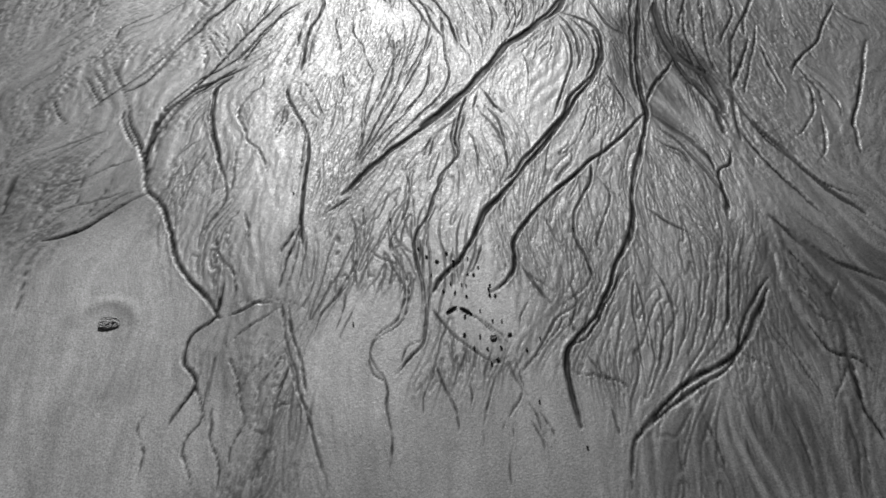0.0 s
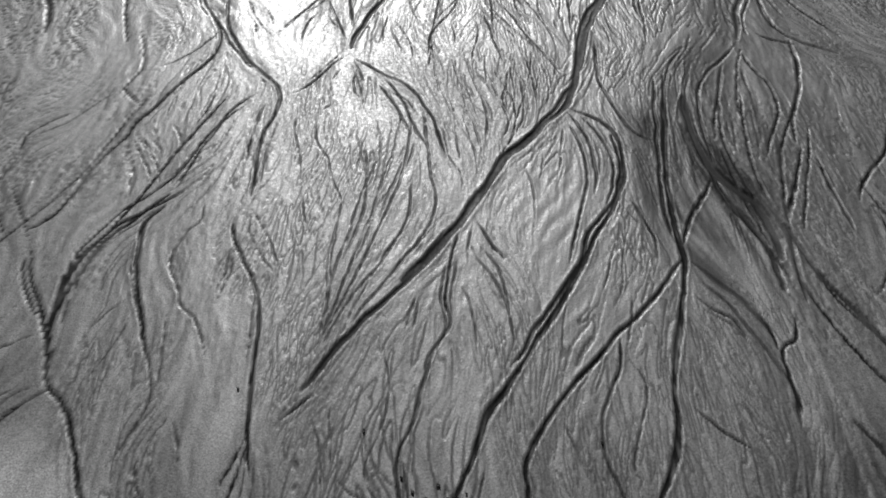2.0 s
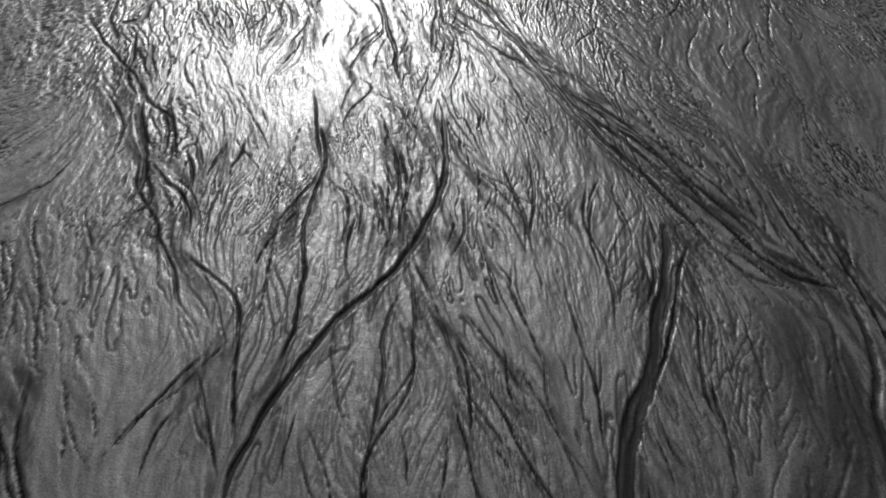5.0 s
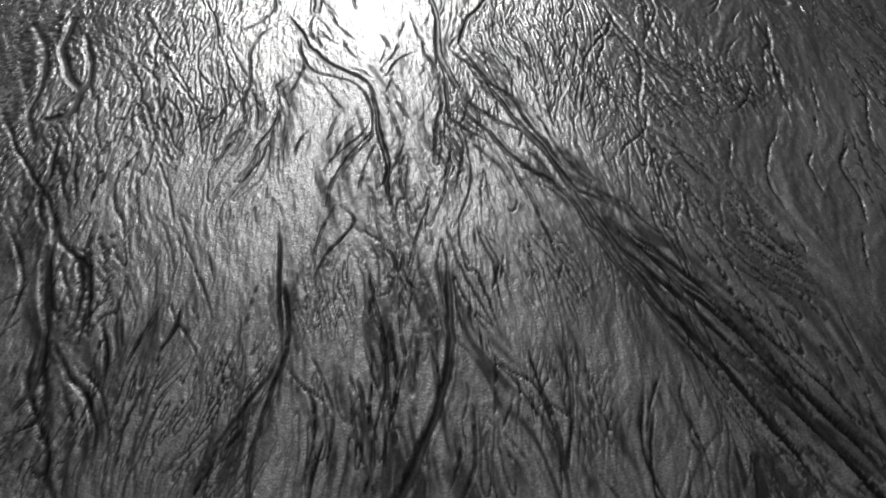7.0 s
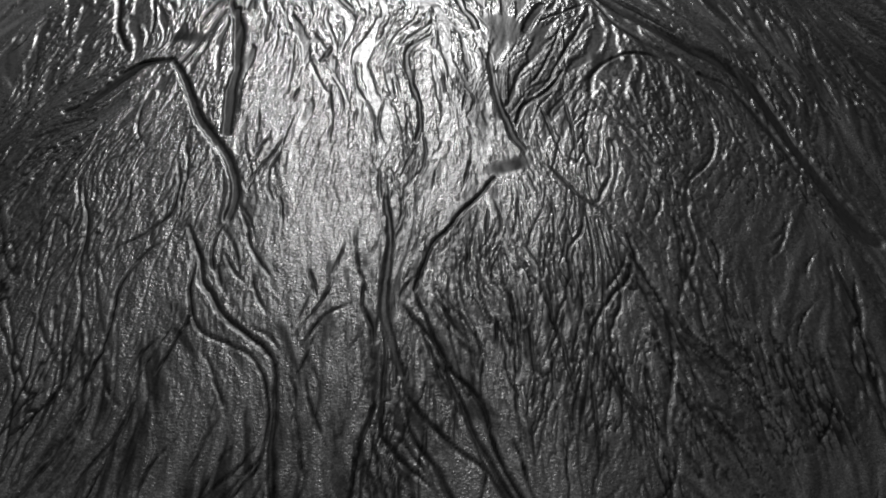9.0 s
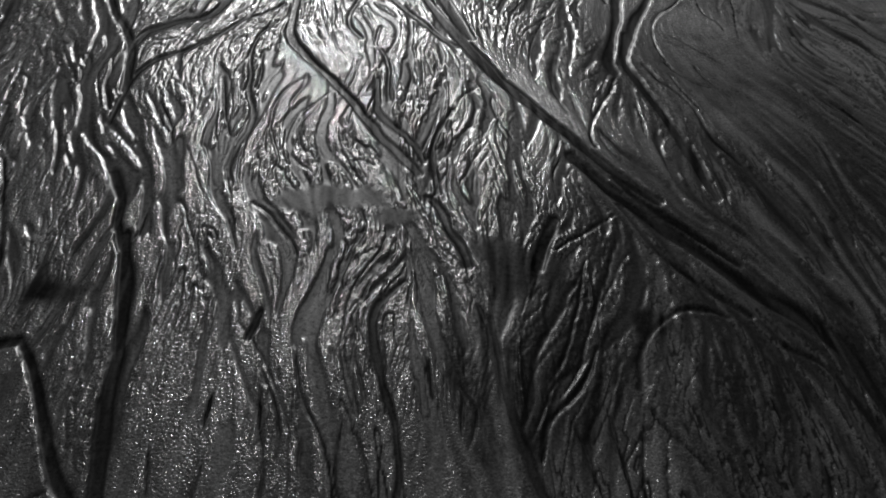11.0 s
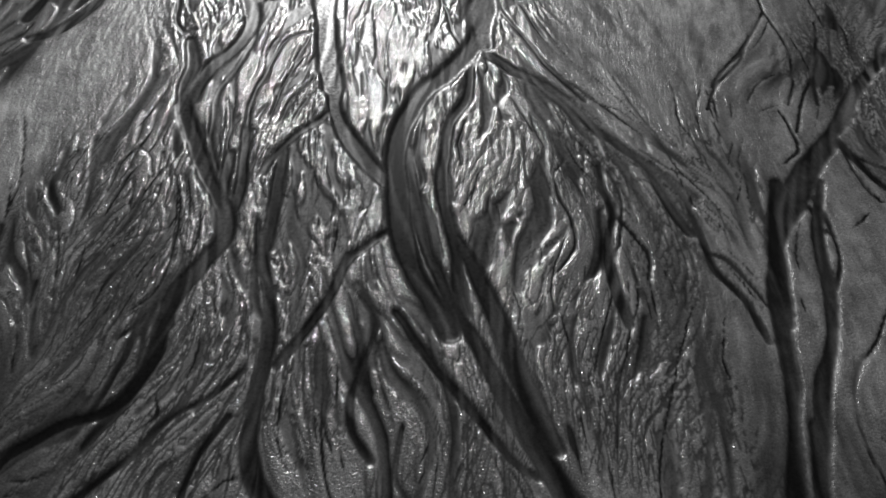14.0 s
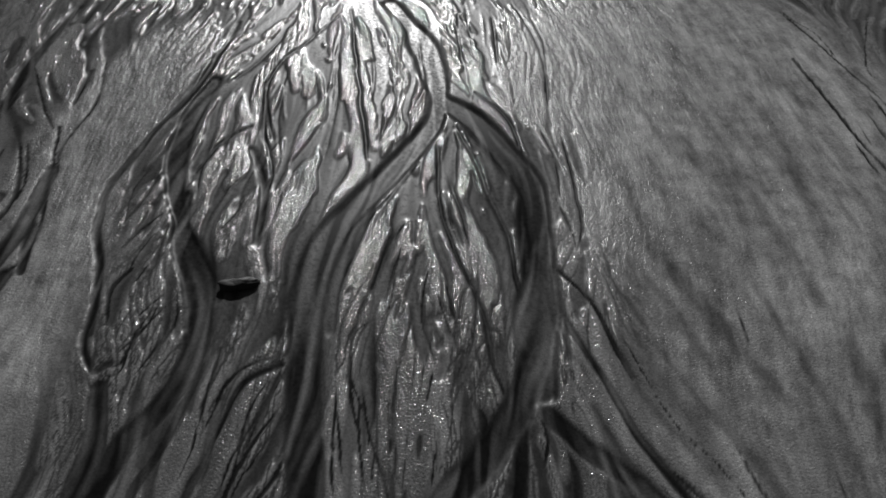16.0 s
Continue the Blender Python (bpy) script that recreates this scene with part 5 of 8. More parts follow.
channel(18, 13, (0.540, 4.808), (0.571, 4.752), (0.589, 4.698), (0.596, 4.648), (0.594, 4.600))
channel(6, 4, (0.467, 4.847), (0.495, 4.739), (0.504, 4.640), (0.504, 4.594))
channel(7, 5, (0.949, 4.746), (0.940, 4.667))
channel(7, 5, (1.018, 4.802), (1.006, 4.732), (0.995, 4.679))
channel(7, -4, (1.365, 4.822), (1.362, 4.750), (1.362, 4.698))
channel(6, 4, (0.672, 4.909), (0.657, 4.794), (0.647, 4.706), (0.668, 4.626))
channel(9, 6, (0.919, 4.818), (0.896, 4.761), (0.884, 4.707))
channel(7, -4, (1.506, 4.824), (1.478, 4.717))
channel(8, 6, (0.665, 4.882), (0.649, 4.793), (0.629, 4.737), (0.613, 4.673))
channel(6, 4, (0.397, 4.885), (0.376, 4.790), (0.343, 4.754), (0.355, 4.670))
channel(7, 5, (0.630, 4.852), (0.615, 4.765), (0.599, 4.725))
channel(7, 4, (0.919, 4.873), (0.930, 4.780), (0.909, 4.693))
channel(8, 4, (0.186, 4.718), (0.194, 4.787), (0.224, 4.863), (0.263, 4.883))
channel(7, 4, (1.526, 4.902), (1.534, 4.825), (1.548, 4.718))
channel(7, -4, (1.134, 4.857), (1.138, 4.782))
channel(5, 3, (0.404, 4.888), (0.372, 4.828), (0.359, 4.743))
channel(7, 4, (1.262, 4.960), (1.233, 4.839), (1.238, 4.714))
channel(7, 4, (0.456, 4.847), (0.497, 4.867))
channel(6, 4, (0.592, 4.948), (0.606, 4.849), (0.606, 4.775))
channel(7, 4, (1.155, 4.958), (1.168, 4.857), (1.191, 4.765))
channel(7, 4, (1.205, 4.980), (1.213, 4.858), (1.210, 4.748))
channel(7, 5, (0.843, 4.961), (0.838, 4.864), (0.852, 4.790))
channel(8, 6, (1.261, 4.982), (1.284, 4.922), (1.318, 4.874), (1.340, 4.827), (1.355, 4.754))
channel(8, 6, (0.367, 4.949), (0.369, 4.870), (0.396, 4.810))
channel(7, 5, (0.793, 4.928), (0.789, 4.850))
channel(7, 4, (0.724, 5.037), (0.741, 4.910), (0.744, 4.795))
channel(16, 11, (1.509, 5.060), (1.556, 5.023), (1.585, 4.936), (1.608, 4.839), (1.623, 4.737))
channel(7, -4, (1.736, 4.989), (1.720, 4.905), (1.718, 4.865))
channel(7, 4, (1.450, 5.006), (1.455, 4.921), (1.492, 4.882))
channel(7, 4, (0.768, 5.107), (0.787, 4.994), (0.828, 4.891), (0.839, 4.761))
channel(14, 10, (1.063, 5.121), (1.068, 5.010), (1.079, 4.925), (1.095, 4.846), (1.116, 4.793))
channel(7, 4, (0.991, 5.020), (1.025, 4.956), (0.999, 4.874))
channel(18, 13, (0.387, 5.098), (0.424, 5.034), (0.460, 4.948), (0.498, 4.868), (0.535, 4.809))
channel(8, 6, (0.731, 5.031), (0.761, 4.945), (0.756, 4.881))
channel(7, -4, (0.415, 5.043), (0.412, 4.946), (0.397, 4.885))
channel(7, 5, (1.014, 5.010), (1.001, 4.909))
channel(10, 7, (1.216, 5.063), (1.175, 4.991), (1.128, 4.941), (1.102, 4.876))
channel(7, -4, (1.348, 5.048), (1.357, 4.961), (1.357, 4.899))
channel(8, 6, (0.669, 5.014), (0.659, 4.930))
channel(7, -4, (1.286, 5.047), (1.309, 4.960), (1.326, 4.919))
channel(7, -4, (1.640, 5.077), (1.651, 4.987), (1.656, 4.924))
channel(7, -4, (1.716, 5.078), (1.706, 4.988), (1.691, 4.925))
channel(24, 14, (0.387, 5.098), (0.331, 5.080), (0.301, 5.035), (0.274, 4.984), (0.249, 4.934), (0.217, 4.911))
channel(8, 6, (0.960, 5.065), (0.970, 4.959))
channel(8, 6, (0.860, 5.066), (0.875, 4.960))
channel(14, 10, (0.910, 4.818), (0.918, 4.879), (0.906, 4.977), (0.888, 5.066), (0.891, 5.142), (0.937, 5.202))
channel(7, -4, (1.107, 5.114), (1.093, 4.999), (1.100, 4.936))
channel(7, -3, (0.073, 5.094), (0.125, 4.941))
channel(35, 14, (1.256, 5.515), (1.321, 5.402), (1.384, 5.319), (1.444, 5.241), (1.500, 5.168), (1.558, 5.117), (1.606, 5.041), (1.623, 4.919), (1.638, 4.808), (1.652, 4.709), (1.669, 4.631), (1.692, 4.558))
channel(6, 3, (0.674, 5.149), (0.730, 5.052), (0.784, 4.913))
channel(24, 14, (0.491, 5.312), (0.514, 5.185), (0.530, 5.069), (0.531, 4.981), (0.540, 4.899), (0.546, 4.838))
channel(7, 4, (0.071, 5.191), (0.112, 5.049), (0.138, 4.921))
channel(9, 6, (1.435, 5.138), (1.468, 5.079), (1.462, 5.006))
channel(7, 4, (1.285, 5.226), (1.224, 5.123), (1.180, 5.028), (1.130, 4.958))
channel(13, 9, (1.262, 4.990), (1.284, 5.062), (1.338, 5.119), (1.388, 5.138), (1.442, 5.118))
channel(13, 9, (0.720, 5.143), (0.704, 5.086))
channel(7, 4, (1.242, 5.270), (1.188, 5.103), (1.133, 4.993))
channel(8, 4, (0.018, 5.093), (0.042, 5.166), (0.050, 5.216))
channel(7, -4, (1.235, 5.242), (1.227, 5.116))
channel(10, 7, (1.292, 5.286), (1.248, 5.179), (1.207, 5.082))
channel(8, -4, (1.656, 5.224), (1.668, 5.174))
channel(15, 10, (1.317, 5.378), (1.362, 5.263), (1.419, 5.178), (1.477, 5.118))
channel(8, 6, (1.272, 5.209), (1.299, 5.248), (1.322, 5.272))
channel(9, 6, (0.922, 5.268), (0.899, 5.230))
channel(25, 14, (1.197, 5.336), (1.168, 5.276), (1.149, 5.221))
channel(16, 11, (0.151, 5.504), (0.206, 5.359), (0.239, 5.227), (0.285, 5.127))
channel(10, 7, (1.189, 5.268), (1.246, 5.308), (1.306, 5.352))
channel(18, 13, (0.984, 5.396), (1.004, 5.359), (1.015, 5.315), (1.032, 5.272), (1.041, 5.225))
channel(5, 4, (0.635, 5.367), (0.656, 5.316), (0.677, 5.260))
channel(6, 4, (0.562, 5.414), (0.582, 5.343), (0.602, 5.285), (0.621, 5.232))
channel(10, 7, (0.685, 5.384), (0.718, 5.348), (0.750, 5.297), (0.767, 5.257))
channel(8, 6, (0.516, 5.388), (0.510, 5.320), (0.504, 5.258))
channel(17, 12, (1.325, 5.450), (1.359, 5.389), (1.406, 5.331), (1.451, 5.277), (1.493, 5.225))
channel(11, 8, (0.242, 5.504), (0.292, 5.335), (0.320, 5.206))
channel(20, 14, (0.441, 5.463), (0.462, 5.407), (0.471, 5.337), (0.493, 5.273))
channel(7, 5, (1.155, 5.453), (1.164, 5.412), (1.173, 5.374))
channel(5, 4, (1.088, 5.517), (1.071, 5.454), (1.061, 5.376))
channel(7, 5, (1.237, 5.516), (1.214, 5.452), (1.220, 5.401))
channel(7, 5, (1.257, 5.482), (1.228, 5.433))
channel(7, 5, (1.112, 5.562), (1.078, 5.506), (1.054, 5.454), (1.032, 5.405))
channel(6, 5, (1.111, 5.528), (1.089, 5.490), (1.085, 5.466))
channel(7, 5, (1.170, 5.555), (1.167, 5.501), (1.183, 5.467))
channel(4, 3, (0.864, 5.545), (0.871, 5.493))
channel(6, 4, (1.239, 5.556), (1.213, 5.484))
channel(6, 5, (0.812, 5.574), (0.819, 5.518), (0.806, 5.481))
channel(15, 10, (1.046, 5.655), (1.024, 5.606), (1.003, 5.550), (0.998, 5.498), (1.000, 5.449), (1.002, 5.402))
channel(6, 4, (0.574, 5.552), (0.595, 5.506))
channel(4, 3, (0.796, 5.582), (0.790, 5.529), (0.806, 5.479))
channel(6, 5, (0.849, 5.606), (0.855, 5.548), (0.847, 5.494))
channel(5, 4, (1.140, 5.613), (1.101, 5.575), (1.063, 5.531), (1.041, 5.480))
channel(4, -6, (0.444, 5.574), (0.468, 5.542))
channel(4, -6, (0.411, 5.583), (0.450, 5.535))
channel(6, 5, (0.730, 5.611), (0.726, 5.561), (0.737, 5.507))
channel(4, 3, (0.550, 5.624), (0.562, 5.552), (0.557, 5.503))
channel(6, 5, (0.599, 5.616), (0.600, 5.559), (0.615, 5.505))
channel(7, 5, (1.118, 5.633), (1.091, 5.614), (1.062, 5.586), (1.033, 5.540), (1.018, 5.480))
channel(8, 5, (1.023, 5.672), (1.007, 5.600), (0.986, 5.542), (0.965, 5.474))
channel(7, 6, (0.803, 5.699), (0.744, 5.628), (0.727, 5.546), (0.724, 5.485))
channel(7, 5, (1.157, 5.663), (1.132, 5.613), (1.140, 5.565), (1.147, 5.520))
channel(6, 5, (0.462, 5.692), (0.492, 5.620), (0.526, 5.555), (0.536, 5.502))
channel(7, 5, (1.367, 5.742), (1.326, 5.661), (1.325, 5.578), (1.337, 5.518), (1.366, 5.469))
channel(7, 5, (0.792, 5.700), (0.785, 5.659), (0.763, 5.620), (0.750, 5.583), (0.753, 5.539), (0.741, 5.497))
channel(4, 3, (0.833, 5.658), (0.826, 5.600), (0.842, 5.545))
channel(9, 6, (0.478, 5.684), (0.505, 5.625), (0.523, 5.571), (0.523, 5.536))
channel(17, 12, (0.901, 5.753), (0.899, 5.698), (0.898, 5.647), (0.920, 5.608), (0.950, 5.570), (0.970, 5.533), (0.982, 5.490))
channel(9, 6, (0.782, 5.765), (0.741, 5.743), (0.711, 5.701), (0.699, 5.650), (0.696, 5.594), (0.709, 5.540), (0.720, 5.490), (0.702, 5.459))
channel(8, 5, (0.460, 5.701), (0.481, 5.638), (0.506, 5.587), (0.533, 5.554))
channel(5, -5, (1.173, 5.648), (1.138, 5.595))
channel(7, 4, (1.413, 5.719), (1.423, 5.648), (1.416, 5.584), (1.424, 5.540))
channel(5, 4, (0.522, 5.689), (0.549, 5.618), (0.538, 5.562))
channel(7, 5, (1.136, 5.739), (1.126, 5.664), (1.146, 5.586), (1.162, 5.523))
channel(25, 14, (1.460, 5.942), (1.432, 5.834), (1.443, 5.760), (1.457, 5.691), (1.470, 5.627), (1.482, 5.567), (1.490, 5.501), (1.497, 5.440), (1.503, 5.384))
channel(13, 9, (1.472, 5.822), (1.490, 5.760), (1.520, 5.713), (1.536, 5.658), (1.542, 5.585), (1.560, 5.527), (1.579, 5.481))
channel(11, 8, (1.403, 5.785), (1.373, 5.715), (1.336, 5.650), (1.308, 5.580), (1.311, 5.533))
channel(8, 5, (0.810, 5.718), (0.787, 5.680), (0.751, 5.627), (0.746, 5.593))
channel(11, 8, (0.592, 5.755), (0.602, 5.682), (0.610, 5.623), (0.625, 5.568))
channel(4, 3, (0.553, 5.745), (0.557, 5.673), (0.583, 5.605))
channel(6, 4, (1.254, 5.745), (1.264, 5.683), (1.282, 5.625))
channel(6, 4, (0.548, 5.807), (0.574, 5.735), (0.565, 5.652), (0.555, 5.585))
channel(9, 6, (1.118, 5.740), (1.078, 5.707), (1.047, 5.665))
channel(7, 4, (1.511, 5.816), (1.527, 5.737), (1.545, 5.674), (1.559, 5.605))
channel(14, 10, (0.681, 5.977), (0.657, 5.936), (0.643, 5.897), (0.636, 5.835), (0.644, 5.766), (0.647, 5.702), (0.661, 5.641), (0.660, 5.585), (0.644, 5.533), (0.636, 5.484), (0.636, 5.438))
channel(7, 5, (1.281, 5.857), (1.258, 5.745), (1.267, 5.663), (1.287, 5.616))
channel(4, 3, (1.001, 5.811), (0.993, 5.719), (0.980, 5.656))
channel(10, 7, (0.965, 5.811), (0.971, 5.764), (0.958, 5.698), (0.938, 5.646))
channel(5, 4, (0.623, 5.766), (0.623, 5.702))
channel(6, 4, (1.298, 5.900), (1.286, 5.810), (1.288, 5.738), (1.293, 5.651), (1.293, 5.620))
channel(6, 4, (0.492, 5.808), (0.488, 5.747), (0.486, 5.682))
channel(5, 4, (1.047, 5.823), (1.047, 5.740), (1.034, 5.697))
channel(5, 4, (0.524, 5.824), (0.525, 5.767), (0.528, 5.703))
channel(5, 4, (1.075, 5.815), (1.086, 5.771), (1.061, 5.710))
channel(6, 4, (0.716, 5.846), (0.703, 5.792), (0.683, 5.741), (0.672, 5.684))
channel(7, 4, (1.582, 5.850), (1.591, 5.779), (1.632, 5.691))
channel(5, 4, (1.018, 5.851), (1.018, 5.773), (1.002, 5.702))
channel(10, 7, (0.661, 5.847), (0.663, 5.777), (0.662, 5.712))
channel(6, 4, (0.604, 5.805), (0.625, 5.763))
channel(8, 6, (1.510, 5.874), (1.532, 5.796), (1.571, 5.748), (1.629, 5.724))
channel(8, 6, (1.030, 5.835), (1.015, 5.763))
channel(5, 4, (0.709, 5.835), (0.697, 5.777))
channel(5, 4, (0.841, 5.835), (0.867, 5.787))
channel(12, 8, (0.907, 5.952), (0.896, 5.885), (0.913, 5.847), (0.924, 5.787), (0.922, 5.731), (0.919, 5.677))
channel(23, 14, (0.686, 6.316), (0.703, 6.226), (0.717, 6.159), (0.721, 6.080), (0.716, 6.006), (0.711, 5.937), (0.724, 5.885), (0.744, 5.847), (0.763, 5.811), (0.790, 5.776), (0.816, 5.732), (0.841, 5.689), (0.865, 5.638), (0.888, 5.599), (0.903, 5.562), (0.932, 5.525), (0.952, 5.491), (0.972, 5.458))
channel(5, 4, (0.552, 5.859), (0.572, 5.778))
channel(14, 10, (0.694, 6.049), (0.650, 6.005), (0.607, 5.976), (0.569, 5.922), (0.531, 5.884), (0.494, 5.847), (0.457, 5.824), (0.426, 5.779), (0.410, 5.715), (0.405, 5.646), (0.402, 5.600))
channel(6, 4, (0.667, 5.825), (0.707, 5.858), (0.723, 5.869))
channel(6, 4, (0.403, 5.853), (0.447, 5.875), (0.484, 5.852))
channel(4, 3, (1.170, 5.954), (1.169, 5.860), (1.164, 5.774))
channel(28, 14, (0.924, 6.533), (0.932, 6.405), (0.946, 6.307), (0.969, 6.217), (0.996, 6.133), (1.022, 6.070), (1.046, 5.996), (1.069, 5.939), (1.092, 5.886), (1.121, 5.822), (1.148, 5.762), (1.176, 5.717), (1.209, 5.663), (1.240, 5.611), (1.264, 5.572), (1.292, 5.525), (1.324, 5.471), (1.363, 5.420), (1.394, 5.380))
channel(5, 4, (0.953, 5.912), (0.939, 5.835))
channel(7, 5, (0.721, 5.887), (0.687, 5.882), (0.665, 5.855))
channel(7, 5, (1.538, 5.957), (1.586, 5.915), (1.627, 5.860), (1.666, 5.808))
channel(5, 4, (0.991, 5.925), (0.968, 5.860))
channel(6, 4, (1.533, 5.927), (1.563, 5.901), (1.602, 5.874))
channel(6, 4, (0.412, 5.887), (0.459, 5.897), (0.505, 5.920))
channel(5, 4, (0.948, 5.937), (0.923, 5.888))
channel(7, 4, (0.802, 6.068), (0.804, 5.966), (0.813, 5.873), (0.846, 5.798))
channel(4, 3, (1.146, 5.997), (1.146, 5.899))
channel(6, 4, (1.361, 6.176), (1.320, 6.091), (1.279, 5.998), (1.239, 5.900), (1.221, 5.810), (1.225, 5.739))
channel(9, 6, (0.565, 6.018), (0.534, 5.976), (0.505, 5.935), (0.470, 5.884))
channel(5, 4, (0.820, 6.097), (0.821, 5.993), (0.832, 5.898), (0.859, 5.835))
channel(5, 4, (0.752, 6.050), (0.747, 5.950), (0.760, 5.885))
channel(7, 4, (0.806, 6.087), (0.807, 5.964), (0.826, 5.890))
channel(8, 4, (0.578, 6.019), (0.587, 5.980), (0.560, 5.955))
channel(8, 6, (1.686, 6.184), (1.620, 6.097), (1.548, 6.017), (1.523, 5.943), (1.520, 5.874), (1.532, 5.796))
channel(5, 4, (0.781, 6.081), (0.793, 5.978), (0.804, 5.898))
channel(7, 4, (0.873, 6.058), (0.890, 5.976), (0.898, 5.938))
channel(17, 12, (0.902, 6.147), (0.941, 6.069), (0.978, 6.009), (1.013, 5.953), (1.046, 5.899), (1.081, 5.873))
channel(6, -4, (1.366, 6.039), (1.353, 5.970))
channel(7, 4, (1.776, 6.161), (1.741, 6.007), (1.724, 5.924))
channel(20, 14, (0.215, 6.430), (0.233, 6.316), (0.270, 6.212), (0.297, 6.101), (0.331, 6.001), (0.368, 5.921), (0.391, 5.859), (0.402, 5.779), (0.405, 5.705))
channel(7, 4, (1.679, 6.145), (1.674, 6.051), (1.698, 6.007), (1.705, 5.951))
channel(14, 10, (0.851, 6.179), (0.871, 6.130), (0.860, 6.067), (0.841, 6.007), (0.841, 5.951), (0.868, 5.898))
channel(6, 4, (1.143, 6.161), (1.155, 6.041), (1.157, 5.933))
channel(7, 5, (1.397, 6.142), (1.368, 6.045), (1.379, 5.985))
channel(30, 14, (1.578, 6.434), (1.535, 6.310), (1.497, 6.197), (1.473, 6.094), (1.452, 6.000), (1.421, 5.914), (1.398, 5.834), (1.403, 5.785))
channel(6, 4, (1.279, 6.282), (1.271, 6.173), (1.231, 6.074), (1.197, 5.968), (1.174, 5.860))
channel(6, 4, (0.620, 6.147), (0.625, 6.088), (0.614, 6.019))
channel(6, -4, (1.779, 6.128), (1.761, 6.051))
channel(6, 4, (0.538, 6.257), (0.497, 6.132), (0.486, 6.034), (0.453, 5.970))
channel(5, -3, (1.243, 6.134), (1.223, 6.098), (1.204, 6.063))
channel(6, -3, (1.750, 6.277), (1.682, 6.193), (1.635, 6.100), (1.551, 6.003), (1.518, 5.926))
channel(26, 14, (1.662, 6.438), (1.603, 6.293), (1.579, 6.182), (1.541, 6.079), (1.494, 6.001), (1.462, 5.914), (1.424, 5.822))
channel(31, 14, (0.996, 6.309), (1.025, 6.236), (1.045, 6.151), (1.063, 6.071), (1.084, 5.982), (1.105, 5.912))
channel(7, 4, (0.676, 6.177), (0.681, 6.102), (0.665, 6.059))
channel(6, 4, (0.613, 6.189), (0.601, 6.108), (0.589, 6.047))
channel(25, 14, (0.614, 6.515), (0.612, 6.410), (0.627, 6.313), (0.607, 6.240), (0.582, 6.188), (0.568, 6.139), (0.566, 6.077), (0.553, 6.032), (0.523, 5.989), (0.480, 5.975), (0.441, 5.948), (0.411, 5.922), (0.397, 5.871))
channel(6, -4, (1.136, 6.227), (1.123, 6.130), (1.135, 6.041))
channel(11, 8, (0.551, 6.164), (0.531, 6.132), (0.505, 6.102))
channel(6, -4, (0.643, 6.209), (0.668, 6.147), (0.669, 6.073))
channel(18, 13, (0.829, 6.266), (0.809, 6.195), (0.779, 6.128), (0.751, 6.080), (0.733, 6.050))
channel(5, 5, (0.553, 6.182), (0.518, 6.150), (0.495, 6.111))
channel(5, 4, (1.281, 6.210), (1.282, 6.142), (1.278, 6.095))
channel(4, 4, (0.741, 6.197), (0.740, 6.147), (0.739, 6.108))
channel(8, 6, (1.528, 6.173), (1.521, 6.129))
channel(6, 4, (0.482, 6.199), (0.461, 6.150), (0.446, 6.111))
channel(6, 4, (1.266, 6.339), (1.235, 6.190), (1.196, 6.089), (1.166, 5.997))
channel(6, -4, (0.820, 6.217), (0.840, 6.162), (0.845, 6.087))
channel(5, 4, (1.262, 6.228), (1.255, 6.159), (1.228, 6.095))
channel(4, 4, (1.073, 6.212), (1.084, 6.160), (1.087, 6.112))
channel(5, 4, (0.539, 6.177), (0.505, 6.147))
channel(5, 4, (0.836, 6.231), (0.847, 6.179), (0.878, 6.146), (0.894, 6.099))
channel(6, 4, (0.652, 6.207), (0.649, 6.125))
channel(6, 4, (1.301, 6.262), (1.294, 6.177), (1.285, 6.084))
channel(5, 4, (0.626, 6.251), (0.633, 6.181), (0.653, 6.117))
channel(6, 4, (1.315, 6.256), (1.329, 6.183), (1.324, 6.133))
channel(6, -4, (1.234, 6.227), (1.206, 6.161))
channel(5, -3, (1.231, 6.256), (1.213, 6.193), (1.184, 6.135))
channel(6, 4, (1.413, 6.270), (1.435, 6.221), (1.453, 6.163), (1.460, 6.130))
channel(7, 4, (1.369, 6.246), (1.347, 6.192), (1.330, 6.158))
channel(4, 3, (1.168, 6.230), (1.145, 6.169))
channel(6, 4, (0.542, 6.308), (0.500, 6.241), (0.483, 6.162), (0.458, 6.089))
channel(13, 9, (1.406, 6.266), (1.433, 6.247), (1.455, 6.193), (1.469, 6.142))
channel(4, 3, (1.202, 6.248), (1.184, 6.177))
channel(15, 10, (0.680, 6.347), (0.688, 6.250), (0.695, 6.163), (0.732, 6.115))
channel(5, 4, (1.435, 6.282), (1.463, 6.220), (1.474, 6.174))
channel(6, 4, (1.195, 6.336), (1.145, 6.222), (1.132, 6.120))
channel(9, 6, (0.460, 6.157), (0.471, 6.215), (0.495, 6.260), (0.523, 6.297))
channel(7, 4, (0.311, 6.341), (0.357, 6.224), (0.385, 6.132))
channel(6, 4, (0.421, 6.305), (0.426, 6.167))
channel(3, 4, (0.554, 6.299), (0.530, 6.270), (0.514, 6.216), (0.490, 6.174))
channel(5, 4, (0.631, 6.308), (0.649, 6.233), (0.670, 6.181))
channel(15, 10, (0.280, 6.337), (0.281, 6.247), (0.286, 6.148))
channel(6, 4, (0.355, 6.378), (0.390, 6.251), (0.411, 6.119))
channel(4, 4, (1.130, 6.305), (1.132, 6.257), (1.112, 6.211))
channel(7, 4, (1.590, 6.344), (1.552, 6.263), (1.540, 6.190))
channel(4, 3, (1.081, 6.306), (1.083, 6.230))
channel(20, 14, (0.902, 6.326), (0.871, 6.297), (0.834, 6.259), (0.815, 6.214))
